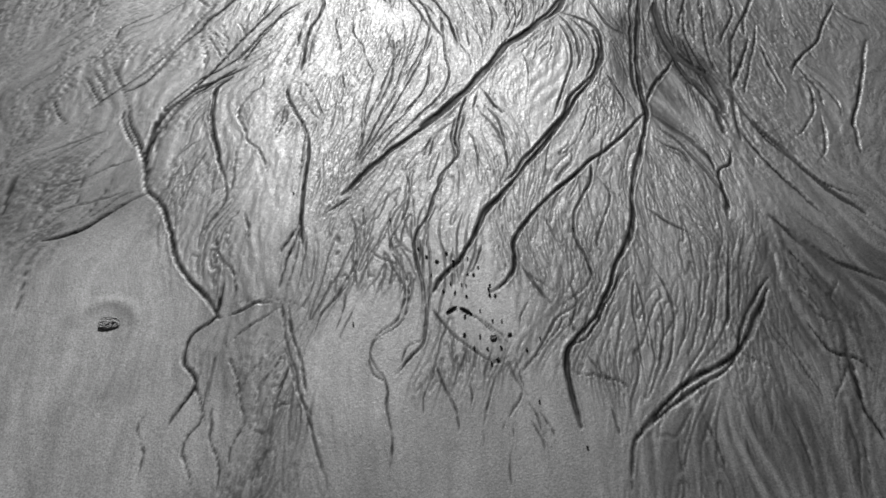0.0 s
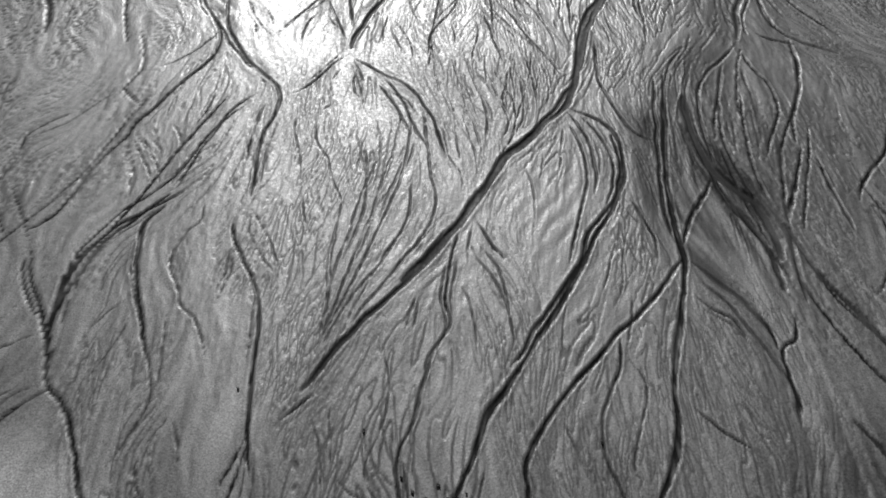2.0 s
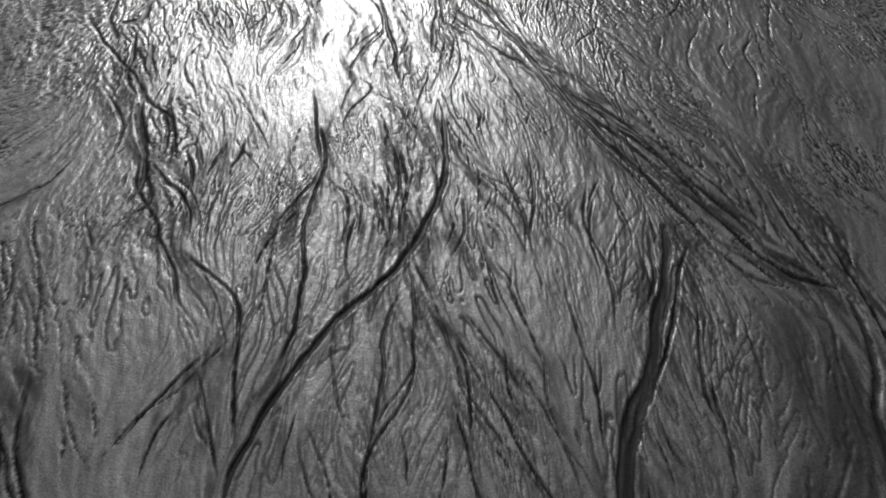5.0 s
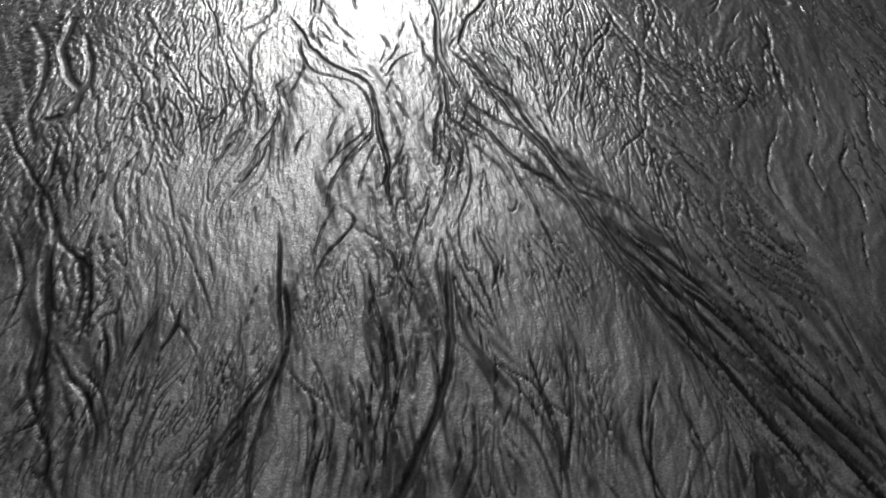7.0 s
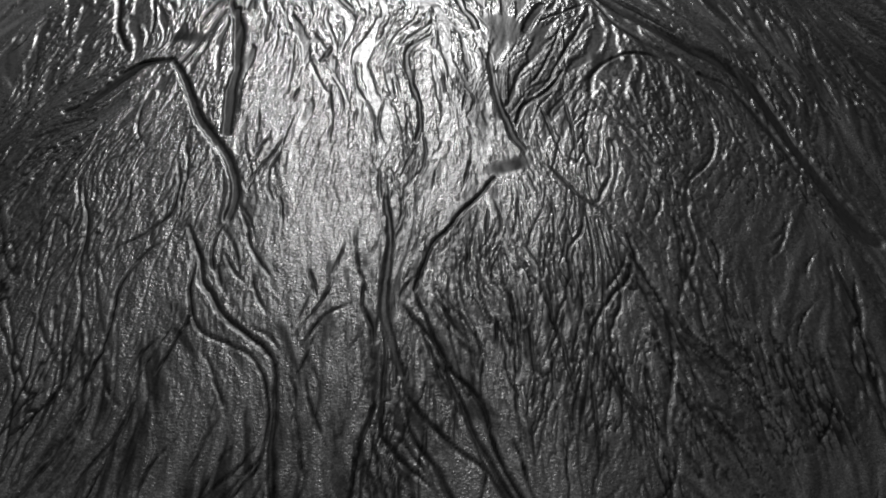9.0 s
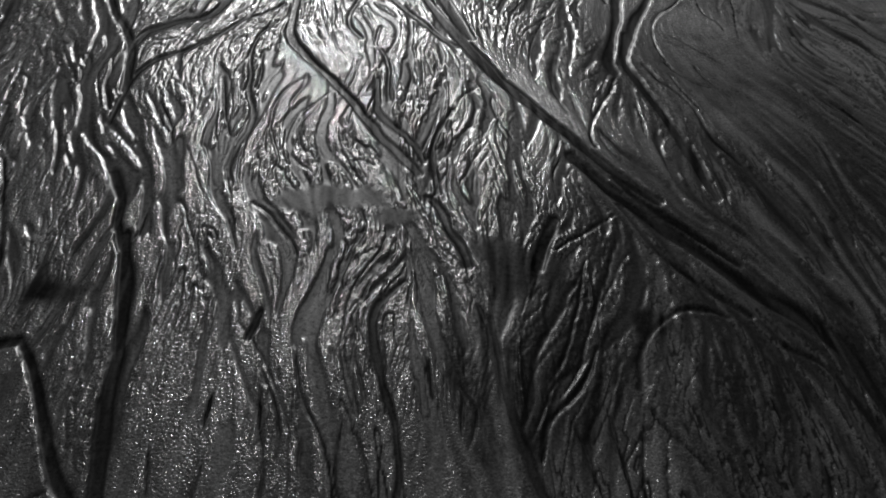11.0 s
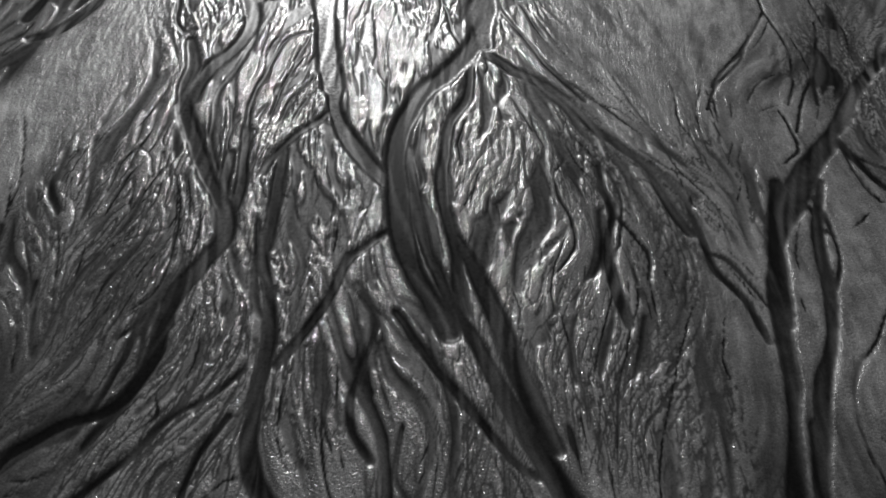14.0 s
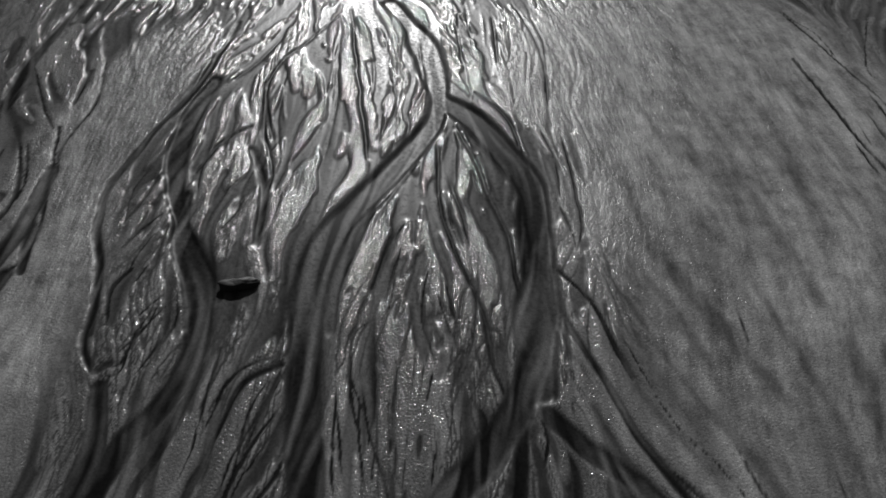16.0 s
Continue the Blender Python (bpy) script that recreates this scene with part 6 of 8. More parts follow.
channel(11, 8, (1.277, 6.347), (1.293, 6.306), (1.307, 6.257), (1.295, 6.203))
channel(4, -3, (1.414, 6.294), (1.430, 6.264))
channel(16, 11, (1.368, 6.490), (1.400, 6.405), (1.406, 6.325), (1.408, 6.230), (1.436, 6.160), (1.447, 6.078))
channel(4, 3, (1.134, 6.347), (1.119, 6.286), (1.104, 6.212))
channel(4, 3, (1.049, 6.326), (1.053, 6.249))
channel(5, 4, (0.811, 6.347), (0.808, 6.287), (0.801, 6.232))
channel(6, 4, (0.493, 6.361), (0.453, 6.290), (0.424, 6.224))
channel(18, 13, (1.266, 6.482), (1.263, 6.412), (1.270, 6.357), (1.250, 6.296), (1.238, 6.230), (1.242, 6.168), (1.246, 6.112))
channel(3, 4, (0.502, 6.349), (0.481, 6.309), (0.445, 6.271), (0.421, 6.253))
channel(13, 9, (1.630, 6.410), (1.637, 6.360), (1.635, 6.306), (1.620, 6.243), (1.582, 6.172))
channel(7, 5, (0.516, 6.494), (0.549, 6.391), (0.556, 6.289), (0.548, 6.199), (0.495, 6.134))
channel(5, 4, (1.243, 6.345), (1.240, 6.285))
channel(9, 6, (0.690, 6.389), (0.695, 6.307), (0.696, 6.250))
channel(6, 4, (0.584, 6.400), (0.588, 6.309), (0.580, 6.241))
channel(7, 5, (0.582, 6.391), (0.591, 6.308), (0.586, 6.261))
channel(9, 6, (1.183, 6.470), (1.183, 6.400), (1.193, 6.347), (1.192, 6.286), (1.171, 6.248), (1.125, 6.195))
channel(32, 14, (1.738, 6.561), (1.670, 6.483), (1.607, 6.390), (1.549, 6.325), (1.513, 6.247), (1.503, 6.175), (1.487, 6.110))
channel(7, 5, (0.448, 6.288), (0.497, 6.307), (0.540, 6.327), (0.549, 6.389))
channel(8, 6, (1.722, 6.360), (1.670, 6.319))
channel(5, 4, (0.866, 6.412), (0.852, 6.347), (0.833, 6.268))
channel(4, 3, (0.775, 6.378), (0.783, 6.307))
channel(14, 10, (1.616, 6.390), (1.621, 6.336), (1.632, 6.305))
channel(7, 5, (0.524, 6.389), (0.544, 6.307))
channel(4, 3, (0.799, 6.389), (0.797, 6.326))
channel(6, 4, (0.528, 6.482), (0.544, 6.391), (0.552, 6.308), (0.550, 6.252))
channel(5, -4, (0.738, 6.394), (0.750, 6.336))
channel(22, 14, (1.741, 6.555), (1.768, 6.443), (1.815, 6.361), (1.858, 6.282), (1.914, 6.190))
channel(7, 5, (0.867, 6.389), (0.836, 6.347))
channel(5, 4, (1.073, 6.434), (1.060, 6.368), (1.073, 6.306))
channel(7, 5, (0.268, 6.433), (0.289, 6.318))
channel(8, 4, (1.227, 6.583), (1.286, 6.440), (1.273, 6.311), (1.216, 6.180))
channel(7, 4, (0.467, 6.454), (0.471, 6.375), (0.482, 6.318))
channel(5, 4, (1.365, 6.508), (1.378, 6.432), (1.407, 6.389), (1.441, 6.334), (1.459, 6.269))
channel(5, 4, (1.064, 6.451), (1.075, 6.389), (1.077, 6.323))
channel(6, 4, (1.048, 6.445), (1.019, 6.378), (1.001, 6.346))
channel(4, 3, (0.521, 6.435), (0.491, 6.391), (0.469, 6.349))
channel(5, 4, (0.511, 6.464), (0.509, 6.392), (0.494, 6.326))
channel(6, 4, (0.543, 6.494), (0.565, 6.391), (0.570, 6.299))
channel(25, 14, (0.708, 6.521), (0.703, 6.394), (0.699, 6.279))
channel(5, 4, (0.701, 6.435), (0.729, 6.412), (0.745, 6.348))
channel(6, 4, (0.519, 6.518), (0.482, 6.391), (0.447, 6.290))
channel(5, 4, (1.528, 6.468), (1.497, 6.387), (1.500, 6.355))
channel(7, 5, (0.702, 6.422), (0.732, 6.389))
channel(4, -3, (0.567, 6.435), (0.584, 6.380))
channel(7, 4, (0.526, 6.493), (0.556, 6.410), (0.562, 6.335))
channel(5, 4, (0.760, 6.481), (0.772, 6.412), (0.762, 6.348))
channel(9, 6, (0.433, 6.337), (0.442, 6.389), (0.451, 6.444), (0.473, 6.492))
channel(5, 4, (1.397, 6.493), (1.412, 6.410), (1.412, 6.345))
channel(6, -4, (0.566, 6.446), (0.586, 6.393))
channel(5, 4, (0.785, 6.458), (0.799, 6.390))
channel(6, 4, (0.759, 6.467), (0.761, 6.394))
channel(6, 4, (0.770, 6.506), (0.794, 6.430), (0.787, 6.361))
channel(6, 4, (0.802, 6.506), (0.825, 6.430), (0.823, 6.361))
channel(7, 5, (1.099, 6.500), (1.057, 6.470), (1.038, 6.415), (1.021, 6.363))
channel(15, 10, (1.752, 6.510), (1.835, 6.446), (1.906, 6.364))
channel(35, 14, (1.955, 6.834), (1.848, 6.721), (1.767, 6.610), (1.690, 6.525), (1.629, 6.447), (1.574, 6.381), (1.538, 6.320), (1.521, 6.256), (1.509, 6.196), (1.495, 6.129))
channel(7, 5, (1.154, 6.532), (1.170, 6.434), (1.179, 6.368))
channel(31, 14, (0.490, 6.871), (0.508, 6.787), (0.505, 6.708), (0.516, 6.635), (0.547, 6.554), (0.572, 6.480), (0.603, 6.411), (0.630, 6.357), (0.631, 6.307), (0.610, 6.259), (0.582, 6.215), (0.570, 6.172), (0.575, 6.124))
channel(12, 8, (1.740, 6.541), (1.735, 6.477), (1.741, 6.417), (1.754, 6.380))
channel(7, -4, (0.247, 6.510), (0.266, 6.413))
channel(6, 4, (1.565, 6.574), (1.529, 6.493), (1.525, 6.432), (1.508, 6.361))
channel(23, 14, (1.068, 6.827), (1.053, 6.729), (1.040, 6.668), (1.009, 6.611), (0.997, 6.531), (0.986, 6.457), (0.985, 6.389), (0.992, 6.316), (0.998, 6.258), (0.996, 6.195), (1.002, 6.137))
channel(6, 4, (0.232, 6.625), (0.278, 6.447), (0.278, 6.342))
channel(23, 14, (0.634, 6.581), (0.638, 6.504), (0.641, 6.433), (0.636, 6.368))
channel(7, 4, (1.212, 6.556), (1.235, 6.471), (1.273, 6.411))
channel(8, 4, (1.214, 6.511), (1.181, 6.453))
channel(6, -4, (1.108, 6.510), (1.057, 6.470))
channel(5, 4, (1.403, 6.559), (1.421, 6.483), (1.445, 6.435))
channel(6, 4, (1.233, 6.532), (1.251, 6.492), (1.277, 6.463))
channel(8, 6, (0.471, 6.607), (0.460, 6.541), (0.432, 6.479), (0.425, 6.389))
channel(6, 4, (0.666, 6.600), (0.658, 6.505), (0.650, 6.429))
channel(6, 4, (1.538, 6.557), (1.503, 6.477))
channel(14, 10, (0.971, 6.697), (0.951, 6.597), (0.942, 6.518), (0.951, 6.446), (0.934, 6.400))
channel(8, -4, (1.923, 6.575), (1.901, 6.506))
channel(10, 7, (1.037, 6.611), (1.020, 6.544), (1.023, 6.481))
channel(6, 4, (1.065, 6.594), (1.087, 6.551), (1.059, 6.500))
channel(6, 4, (0.488, 6.632), (0.480, 6.543), (0.461, 6.473))
channel(20, 14, (0.787, 6.637), (0.753, 6.595), (0.720, 6.555), (0.691, 6.505), (0.672, 6.457))
channel(6, 4, (1.490, 6.679), (1.482, 6.591), (1.481, 6.508), (1.484, 6.447))
channel(5, 4, (1.055, 6.584), (1.034, 6.531))
channel(10, 7, (1.655, 6.644), (1.659, 6.592), (1.652, 6.525), (1.611, 6.485))
channel(7, 5, (1.336, 6.793), (1.356, 6.715), (1.374, 6.642), (1.398, 6.557), (1.410, 6.477), (1.441, 6.403), (1.464, 6.347))
channel(8, 5, (0.582, 6.718), (0.604, 6.610), (0.606, 6.524), (0.615, 6.447))
channel(27, 14, (1.100, 6.827), (1.139, 6.778), (1.177, 6.746), (1.223, 6.700), (1.254, 6.641), (1.284, 6.585), (1.322, 6.532), (1.357, 6.482), (1.368, 6.412), (1.378, 6.346), (1.392, 6.305))
channel(7, 4, (1.158, 6.665), (1.166, 6.585), (1.181, 6.511))
channel(6, 4, (1.462, 6.775), (1.456, 6.679), (1.449, 6.608), (1.464, 6.524), (1.469, 6.432))
channel(6, 4, (0.586, 6.696), (0.592, 6.610), (0.597, 6.531))
channel(47, 14, (1.118, 7.283), (1.109, 7.141), (1.095, 7.013), (1.083, 6.898), (1.057, 6.827), (1.013, 6.760), (0.971, 6.713), (0.941, 6.653), (0.914, 6.570), (0.906, 6.493), (0.908, 6.423), (0.910, 6.347), (0.919, 6.277), (0.936, 6.213), (0.959, 6.162), (0.980, 6.106))
channel(7, 4, (1.115, 6.729), (1.138, 6.654), (1.160, 6.584), (1.164, 6.531))
channel(6, 4, (1.534, 6.737), (1.520, 6.626), (1.512, 6.541))
channel(6, 4, (0.601, 6.727), (0.606, 6.638), (0.602, 6.557))
channel(7, 4, (0.474, 6.716), (0.460, 6.643), (0.433, 6.564))
channel(6, 4, (1.662, 6.663), (1.621, 6.644), (1.598, 6.626))
channel(6, 3, (1.566, 6.685), (1.554, 6.612))
channel(6, 4, (1.532, 6.750), (1.492, 6.643), (1.479, 6.559))
channel(9, 6, (1.543, 6.718), (1.531, 6.643), (1.521, 6.591))
channel(5, 4, (1.227, 6.730), (1.267, 6.654), (1.313, 6.584))
channel(8, 6, (0.770, 6.726), (0.736, 6.666), (0.708, 6.582))
channel(9, 6, (1.231, 6.762), (1.283, 6.700), (1.330, 6.627), (1.374, 6.559))
channel(6, 4, (1.248, 6.753), (1.292, 6.678), (1.341, 6.642), (1.373, 6.590))
channel(5, 4, (0.870, 6.727), (0.875, 6.610))
channel(15, 10, (0.623, 6.909), (0.600, 6.788), (0.573, 6.709), (0.570, 6.622), (0.579, 6.529), (0.602, 6.456))
channel(9, 6, (0.764, 6.790), (0.740, 6.726), (0.707, 6.665), (0.697, 6.595))
channel(9, 6, (0.739, 6.840), (0.713, 6.789), (0.690, 6.725), (0.680, 6.651), (0.671, 6.581))
channel(8, 6, (1.714, 6.779), (1.656, 6.748), (1.616, 6.699), (1.587, 6.644))
channel(39, 14, (0.782, 7.134), (0.765, 7.048), (0.763, 6.930), (0.772, 6.823), (0.790, 6.726), (0.791, 6.652), (0.810, 6.582), (0.832, 6.530), (0.862, 6.481), (0.890, 6.434))
channel(5, 4, (0.946, 6.773), (0.942, 6.732), (0.938, 6.702))
channel(5, 4, (0.909, 6.791), (0.902, 6.682))
channel(4, 3, (1.242, 6.882), (1.270, 6.812), (1.313, 6.746), (1.349, 6.669), (1.381, 6.584))
channel(13, 9, (0.732, 6.911), (0.682, 6.874), (0.661, 6.788), (0.642, 6.709), (0.634, 6.636), (0.638, 6.555))
channel(6, 4, (0.872, 6.799), (0.867, 6.741), (0.866, 6.702))
channel(5, 4, (1.107, 6.806), (1.125, 6.747), (1.146, 6.700))
channel(6, 4, (0.755, 6.842), (0.725, 6.775), (0.700, 6.727), (0.693, 6.667))
channel(4, -3, (1.115, 6.780), (1.122, 6.755), (1.130, 6.731))
channel(11, 8, (1.848, 6.967), (1.802, 6.819), (1.720, 6.689), (1.667, 6.574))
channel(4, -3, (1.240, 6.815), (1.266, 6.763), (1.312, 6.714))
channel(5, 4, (0.886, 6.834), (0.895, 6.765), (0.890, 6.702))
channel(6, 4, (0.843, 6.896), (0.858, 6.809), (0.881, 6.728), (0.903, 6.639))
channel(10, 7, (1.677, 6.907), (1.621, 6.800), (1.559, 6.734), (1.512, 6.643))
channel(7, 4, (0.748, 6.859), (0.731, 6.760), (0.712, 6.695))
channel(4, -3, (0.612, 6.835), (0.623, 6.766), (0.628, 6.726))
channel(4, 4, (0.627, 6.835), (0.634, 6.783), (0.626, 6.719))
channel(7, 5, (1.091, 6.833), (1.093, 6.780), (1.079, 6.724))
channel(6, 4, (1.755, 6.962), (1.773, 6.886), (1.773, 6.798), (1.751, 6.686), (1.706, 6.585))
channel(6, 4, (0.813, 6.841), (0.830, 6.727))
channel(14, 10, (1.836, 6.909), (1.775, 6.779), (1.743, 6.663))
channel(6, 4, (0.811, 6.895), (0.813, 6.775), (0.824, 6.682))
channel(6, 4, (0.842, 6.894), (0.847, 6.791), (0.862, 6.696))
channel(6, 4, (0.744, 6.913), (0.710, 6.824), (0.687, 6.758), (0.676, 6.682))
channel(7, 5, (0.721, 6.890), (0.698, 6.834), (0.694, 6.766), (0.690, 6.711))
channel(4, -3, (0.985, 6.852), (0.968, 6.790), (0.939, 6.765))
channel(3, -3, (0.863, 6.834), (0.877, 6.782))
channel(5, -3, (0.256, 6.864), (0.282, 6.779))
channel(7, 4, (0.743, 6.904), (0.713, 6.829), (0.697, 6.733))
channel(5, -3, (0.259, 6.890), (0.267, 6.829), (0.282, 6.772))
channel(14, 10, (1.136, 7.014), (1.164, 6.936), (1.190, 6.863), (1.214, 6.795), (1.247, 6.731), (1.279, 6.670))
channel(6, 5, (0.820, 6.920), (0.839, 6.861), (0.857, 6.816), (0.863, 6.757))
channel(12, 8, (1.739, 7.000), (1.682, 6.906), (1.618, 6.818), (1.564, 6.757), (1.543, 6.718))
channel(12, 8, (1.890, 6.979), (1.834, 6.822), (1.812, 6.721))
channel(6, 4, (0.896, 6.913), (0.889, 6.791))
channel(5, 4, (0.947, 6.910), (0.939, 6.852), (0.931, 6.816))
channel(8, 6, (0.826, 6.951), (0.832, 6.852), (0.851, 6.782))
channel(8, 5, (0.742, 6.932), (0.670, 6.894), (0.641, 6.790))
channel(7, 4, (0.644, 6.966), (0.638, 6.872), (0.634, 6.785))
channel(5, 4, (0.965, 6.994), (0.980, 6.930), (0.970, 6.852), (0.972, 6.798))
channel(9, 6, (1.875, 6.801), (1.901, 6.910), (1.903, 6.980))
channel(7, 4, (1.750, 6.982), (1.694, 6.886), (1.643, 6.832))
channel(10, 7, (1.785, 7.202), (1.746, 7.046), (1.747, 6.946), (1.749, 6.853), (1.717, 6.736), (1.678, 6.659))
channel(5, -3, (0.641, 6.988), (0.624, 6.912), (0.626, 6.824))
channel(6, 3, (1.210, 6.994), (1.236, 6.909), (1.250, 6.860))
channel(6, 4, (0.999, 6.994), (1.011, 6.909), (1.013, 6.861))
channel(37, 14, (0.521, 7.268), (0.540, 7.151), (0.577, 7.065), (0.601, 6.984), (0.602, 6.909), (0.581, 6.838), (0.549, 6.787), (0.531, 6.724), (0.524, 6.664))
channel(6, 4, (0.536, 7.047), (0.516, 6.967), (0.509, 6.893), (0.466, 6.892))
channel(6, 4, (0.852, 6.994), (0.829, 6.961), (0.828, 6.910))
channel(29, 14, (0.285, 7.080), (0.258, 6.978), (0.216, 6.903), (0.166, 6.867))
channel(5, 4, (1.921, 7.004), (1.845, 6.924))
channel(3, -3, (0.402, 7.136), (0.418, 7.038), (0.439, 6.951), (0.460, 6.872), (0.476, 6.826))
channel(6, 5, (0.460, 6.951), (0.483, 6.910), (0.507, 6.910), (0.517, 6.961), (0.545, 7.016), (0.554, 7.050))
channel(8, 4, (0.552, 7.062), (0.567, 6.993), (0.549, 6.930), (0.530, 6.881))
channel(6, 4, (0.492, 6.915), (0.521, 6.964), (0.538, 7.032))
channel(6, 4, (1.409, 7.039), (1.406, 6.903))
channel(6, -3, (0.401, 7.159), (0.439, 6.946), (0.478, 6.810))
channel(12, 8, (1.143, 7.098), (1.185, 7.035), (1.209, 6.937), (1.225, 6.882))
channel(7, 4, (0.941, 7.117), (0.930, 6.991), (0.952, 6.897))
channel(6, 4, (0.951, 7.051), (0.974, 6.952))
channel(5, 4, (0.500, 6.983), (0.520, 7.016), (0.546, 7.050))
channel(8, 4, (0.963, 7.078), (0.984, 6.957))
channel(10, 7, (0.477, 7.094), (0.459, 7.048), (0.468, 6.977))
channel(5, 4, (0.905, 7.087), (0.897, 7.039), (0.890, 6.994))
channel(5, 4, (0.887, 7.112), (0.881, 7.027), (0.865, 6.983))
channel(5, -3, (0.109, 7.147), (0.114, 7.082), (0.115, 7.031))
channel(8, 4, (0.896, 7.152), (0.868, 7.022))
channel(11, 8, (0.958, 7.413), (0.958, 7.274), (0.977, 7.152), (1.005, 7.058), (1.022, 6.987), (1.028, 6.920), (1.043, 6.858))
channel(5, 4, (0.486, 7.050), (0.500, 7.098), (0.513, 7.136))
channel(31, 14, (0.211, 7.260), (0.178, 7.165), (0.155, 7.056), (0.140, 6.938))
channel(9, 6, (0.287, 7.296), (0.306, 7.171), (0.292, 7.090), (0.266, 7.029), (0.237, 6.959))
channel(11, 5, (1.970, 7.275), (1.880, 7.109), (1.864, 6.944))
channel(26, 14, (0.850, 7.272), (0.815, 7.165), (0.793, 7.054), (0.791, 6.969))
channel(6, 4, (0.471, 7.048), (0.477, 7.122), (0.498, 7.182))
channel(8, 6, (0.512, 7.173), (0.508, 7.063))
channel(8, 6, (0.915, 7.237), (0.876, 7.150), (0.859, 7.086), (0.852, 7.026))
channel(20, 14, (0.291, 7.190), (0.308, 7.080))
channel(35, 14, (0.276, 7.334), (0.279, 7.223), (0.267, 7.137), (0.246, 7.059), (0.226, 6.986))
channel(9, 6, (0.496, 7.227), (0.467, 7.175), (0.439, 7.125))
channel(14, 10, (0.495, 6.911), (0.472, 6.898), (0.448, 6.949), (0.443, 7.018), (0.428, 7.093), (0.397, 7.190), (0.389, 7.280), (0.408, 7.378), (0.440, 7.486), (0.476, 7.605))
channel(5, -3, (0.629, 7.225), (0.601, 7.155))
channel(66, 14, (0.970, 7.570), (1.029, 7.502), (1.083, 7.395), (1.121, 7.297), (1.123, 7.189), (1.119, 7.091), (1.102, 7.002), (1.096, 6.921), (1.095, 6.858))
channel(5, -4, (0.406, 7.290), (0.414, 7.189), (0.424, 7.136))
channel(7, 4, (1.159, 7.285), (1.177, 7.188), (1.179, 7.142))
channel(10, 7, (0.924, 7.371), (0.882, 7.291), (0.842, 7.218), (0.817, 7.133), (0.794, 7.040))
channel(7, 5, (0.972, 7.310), (0.979, 7.192), (0.996, 7.138))
channel(6, 4, (1.973, 7.353), (1.898, 7.225), (1.851, 7.065))
channel(7, 4, (0.591, 7.164), (0.616, 7.226), (0.630, 7.291))
channel(12, 8, (0.993, 7.479), (1.025, 7.373), (1.044, 7.276), (1.070, 7.171), (1.075, 7.090), (1.080, 7.016))
channel(10, 4, (0.157, 7.095), (0.133, 7.192), (0.166, 7.299), (0.172, 7.392))
channel(5, 4, (0.687, 7.292), (0.683, 7.247), (0.679, 7.204))
channel(9, 6, (1.007, 7.137), (0.989, 7.257), (0.969, 7.352))
channel(7, 4, (0.565, 7.183), (0.586, 7.268), (0.612, 7.335))
channel(12, 8, (0.169, 7.456), (0.208, 7.373), (0.236, 7.258), (0.221, 7.153), (0.192, 7.073))
channel(7, 4, (0.430, 7.180), (0.458, 7.264), (0.463, 7.354))
channel(17, 5, (0.614, 7.406), (0.653, 7.292), (0.661, 7.146))
channel(9, 6, (1.192, 7.462), (1.199, 7.318), (1.197, 7.208), (1.179, 7.140))
channel(8, 5, (0.202, 7.435), (0.243, 7.289), (0.235, 7.230), (0.242, 7.188))
channel(6, 4, (0.461, 7.386), (0.434, 7.290), (0.442, 7.189))
channel(42, 14, (0.508, 7.631), (0.490, 7.533), (0.483, 7.421), (0.497, 7.301), (0.526, 7.210), (0.560, 7.143), (0.591, 7.081), (0.614, 7.036))
channel(56, 8, (0.854, 7.978), (0.921, 7.821), (0.956, 7.638), (0.955, 7.517), (0.901, 7.391), (0.825, 7.263), (0.776, 7.164), (0.756, 7.039), (0.763, 6.930), (0.771, 6.816), (0.780, 6.703))
channel(6, 4, (0.639, 7.422), (0.618, 7.291), (0.625, 7.190))
channel(5, -3, (1.146, 7.446), (1.154, 7.327), (1.171, 7.221))
channel(5, -4, (0.461, 7.386), (0.467, 7.337), (0.473, 7.290))
channel(10, 7, (0.104, 7.477), (0.127, 7.351), (0.121, 7.255))
channel(6, 4, (0.558, 7.475), (0.538, 7.354), (0.542, 7.261))
channel(7, 5, (1.149, 7.505), (1.172, 7.377), (1.171, 7.261))
channel(6, 4, (0.785, 7.424), (0.801, 7.340))
channel(8, 3, (1.745, 7.442), (1.757, 7.323))
channel(5, -4, (0.619, 7.457), (0.593, 7.387), (0.584, 7.322))
channel(12, 8, (0.249, 7.459), (0.276, 7.334))
channel(8, 4, (1.809, 7.521), (1.819, 7.395), (1.836, 7.303))
channel(11, 4, (0.527, 7.333), (0.561, 7.429), (0.604, 7.481))
channel(12, 6, (0.610, 7.633), (0.627, 7.476), (0.661, 7.339), (0.654, 7.247))
channel(4, 3, (1.778, 7.509), (1.777, 7.435), (1.775, 7.365))
channel(13, 9, (0.146, 7.595), (0.127, 7.477), (0.109, 7.370), (0.092, 7.330))
channel(8, 4, (1.854, 7.576), (1.871, 7.471), (1.874, 7.373))
channel(7, 4, (0.854, 7.555), (0.848, 7.478), (0.844, 7.390))
channel(11, 5, (1.036, 7.598), (1.097, 7.500), (1.117, 7.359))
channel(8, 4, (0.269, 7.714), (0.293, 7.547), (0.274, 7.401), (0.295, 7.304))
channel(9, 6, (1.840, 7.595), (1.846, 7.479), (1.854, 7.415))
channel(6, 4, (0.892, 7.659), (0.879, 7.479), (0.871, 7.373))
channel(11, 8, (1.728, 7.720), (1.744, 7.568), (1.759, 7.433), (1.783, 7.313))
channel(6, 5, (0.646, 7.721), (0.649, 7.513), (0.681, 7.339))
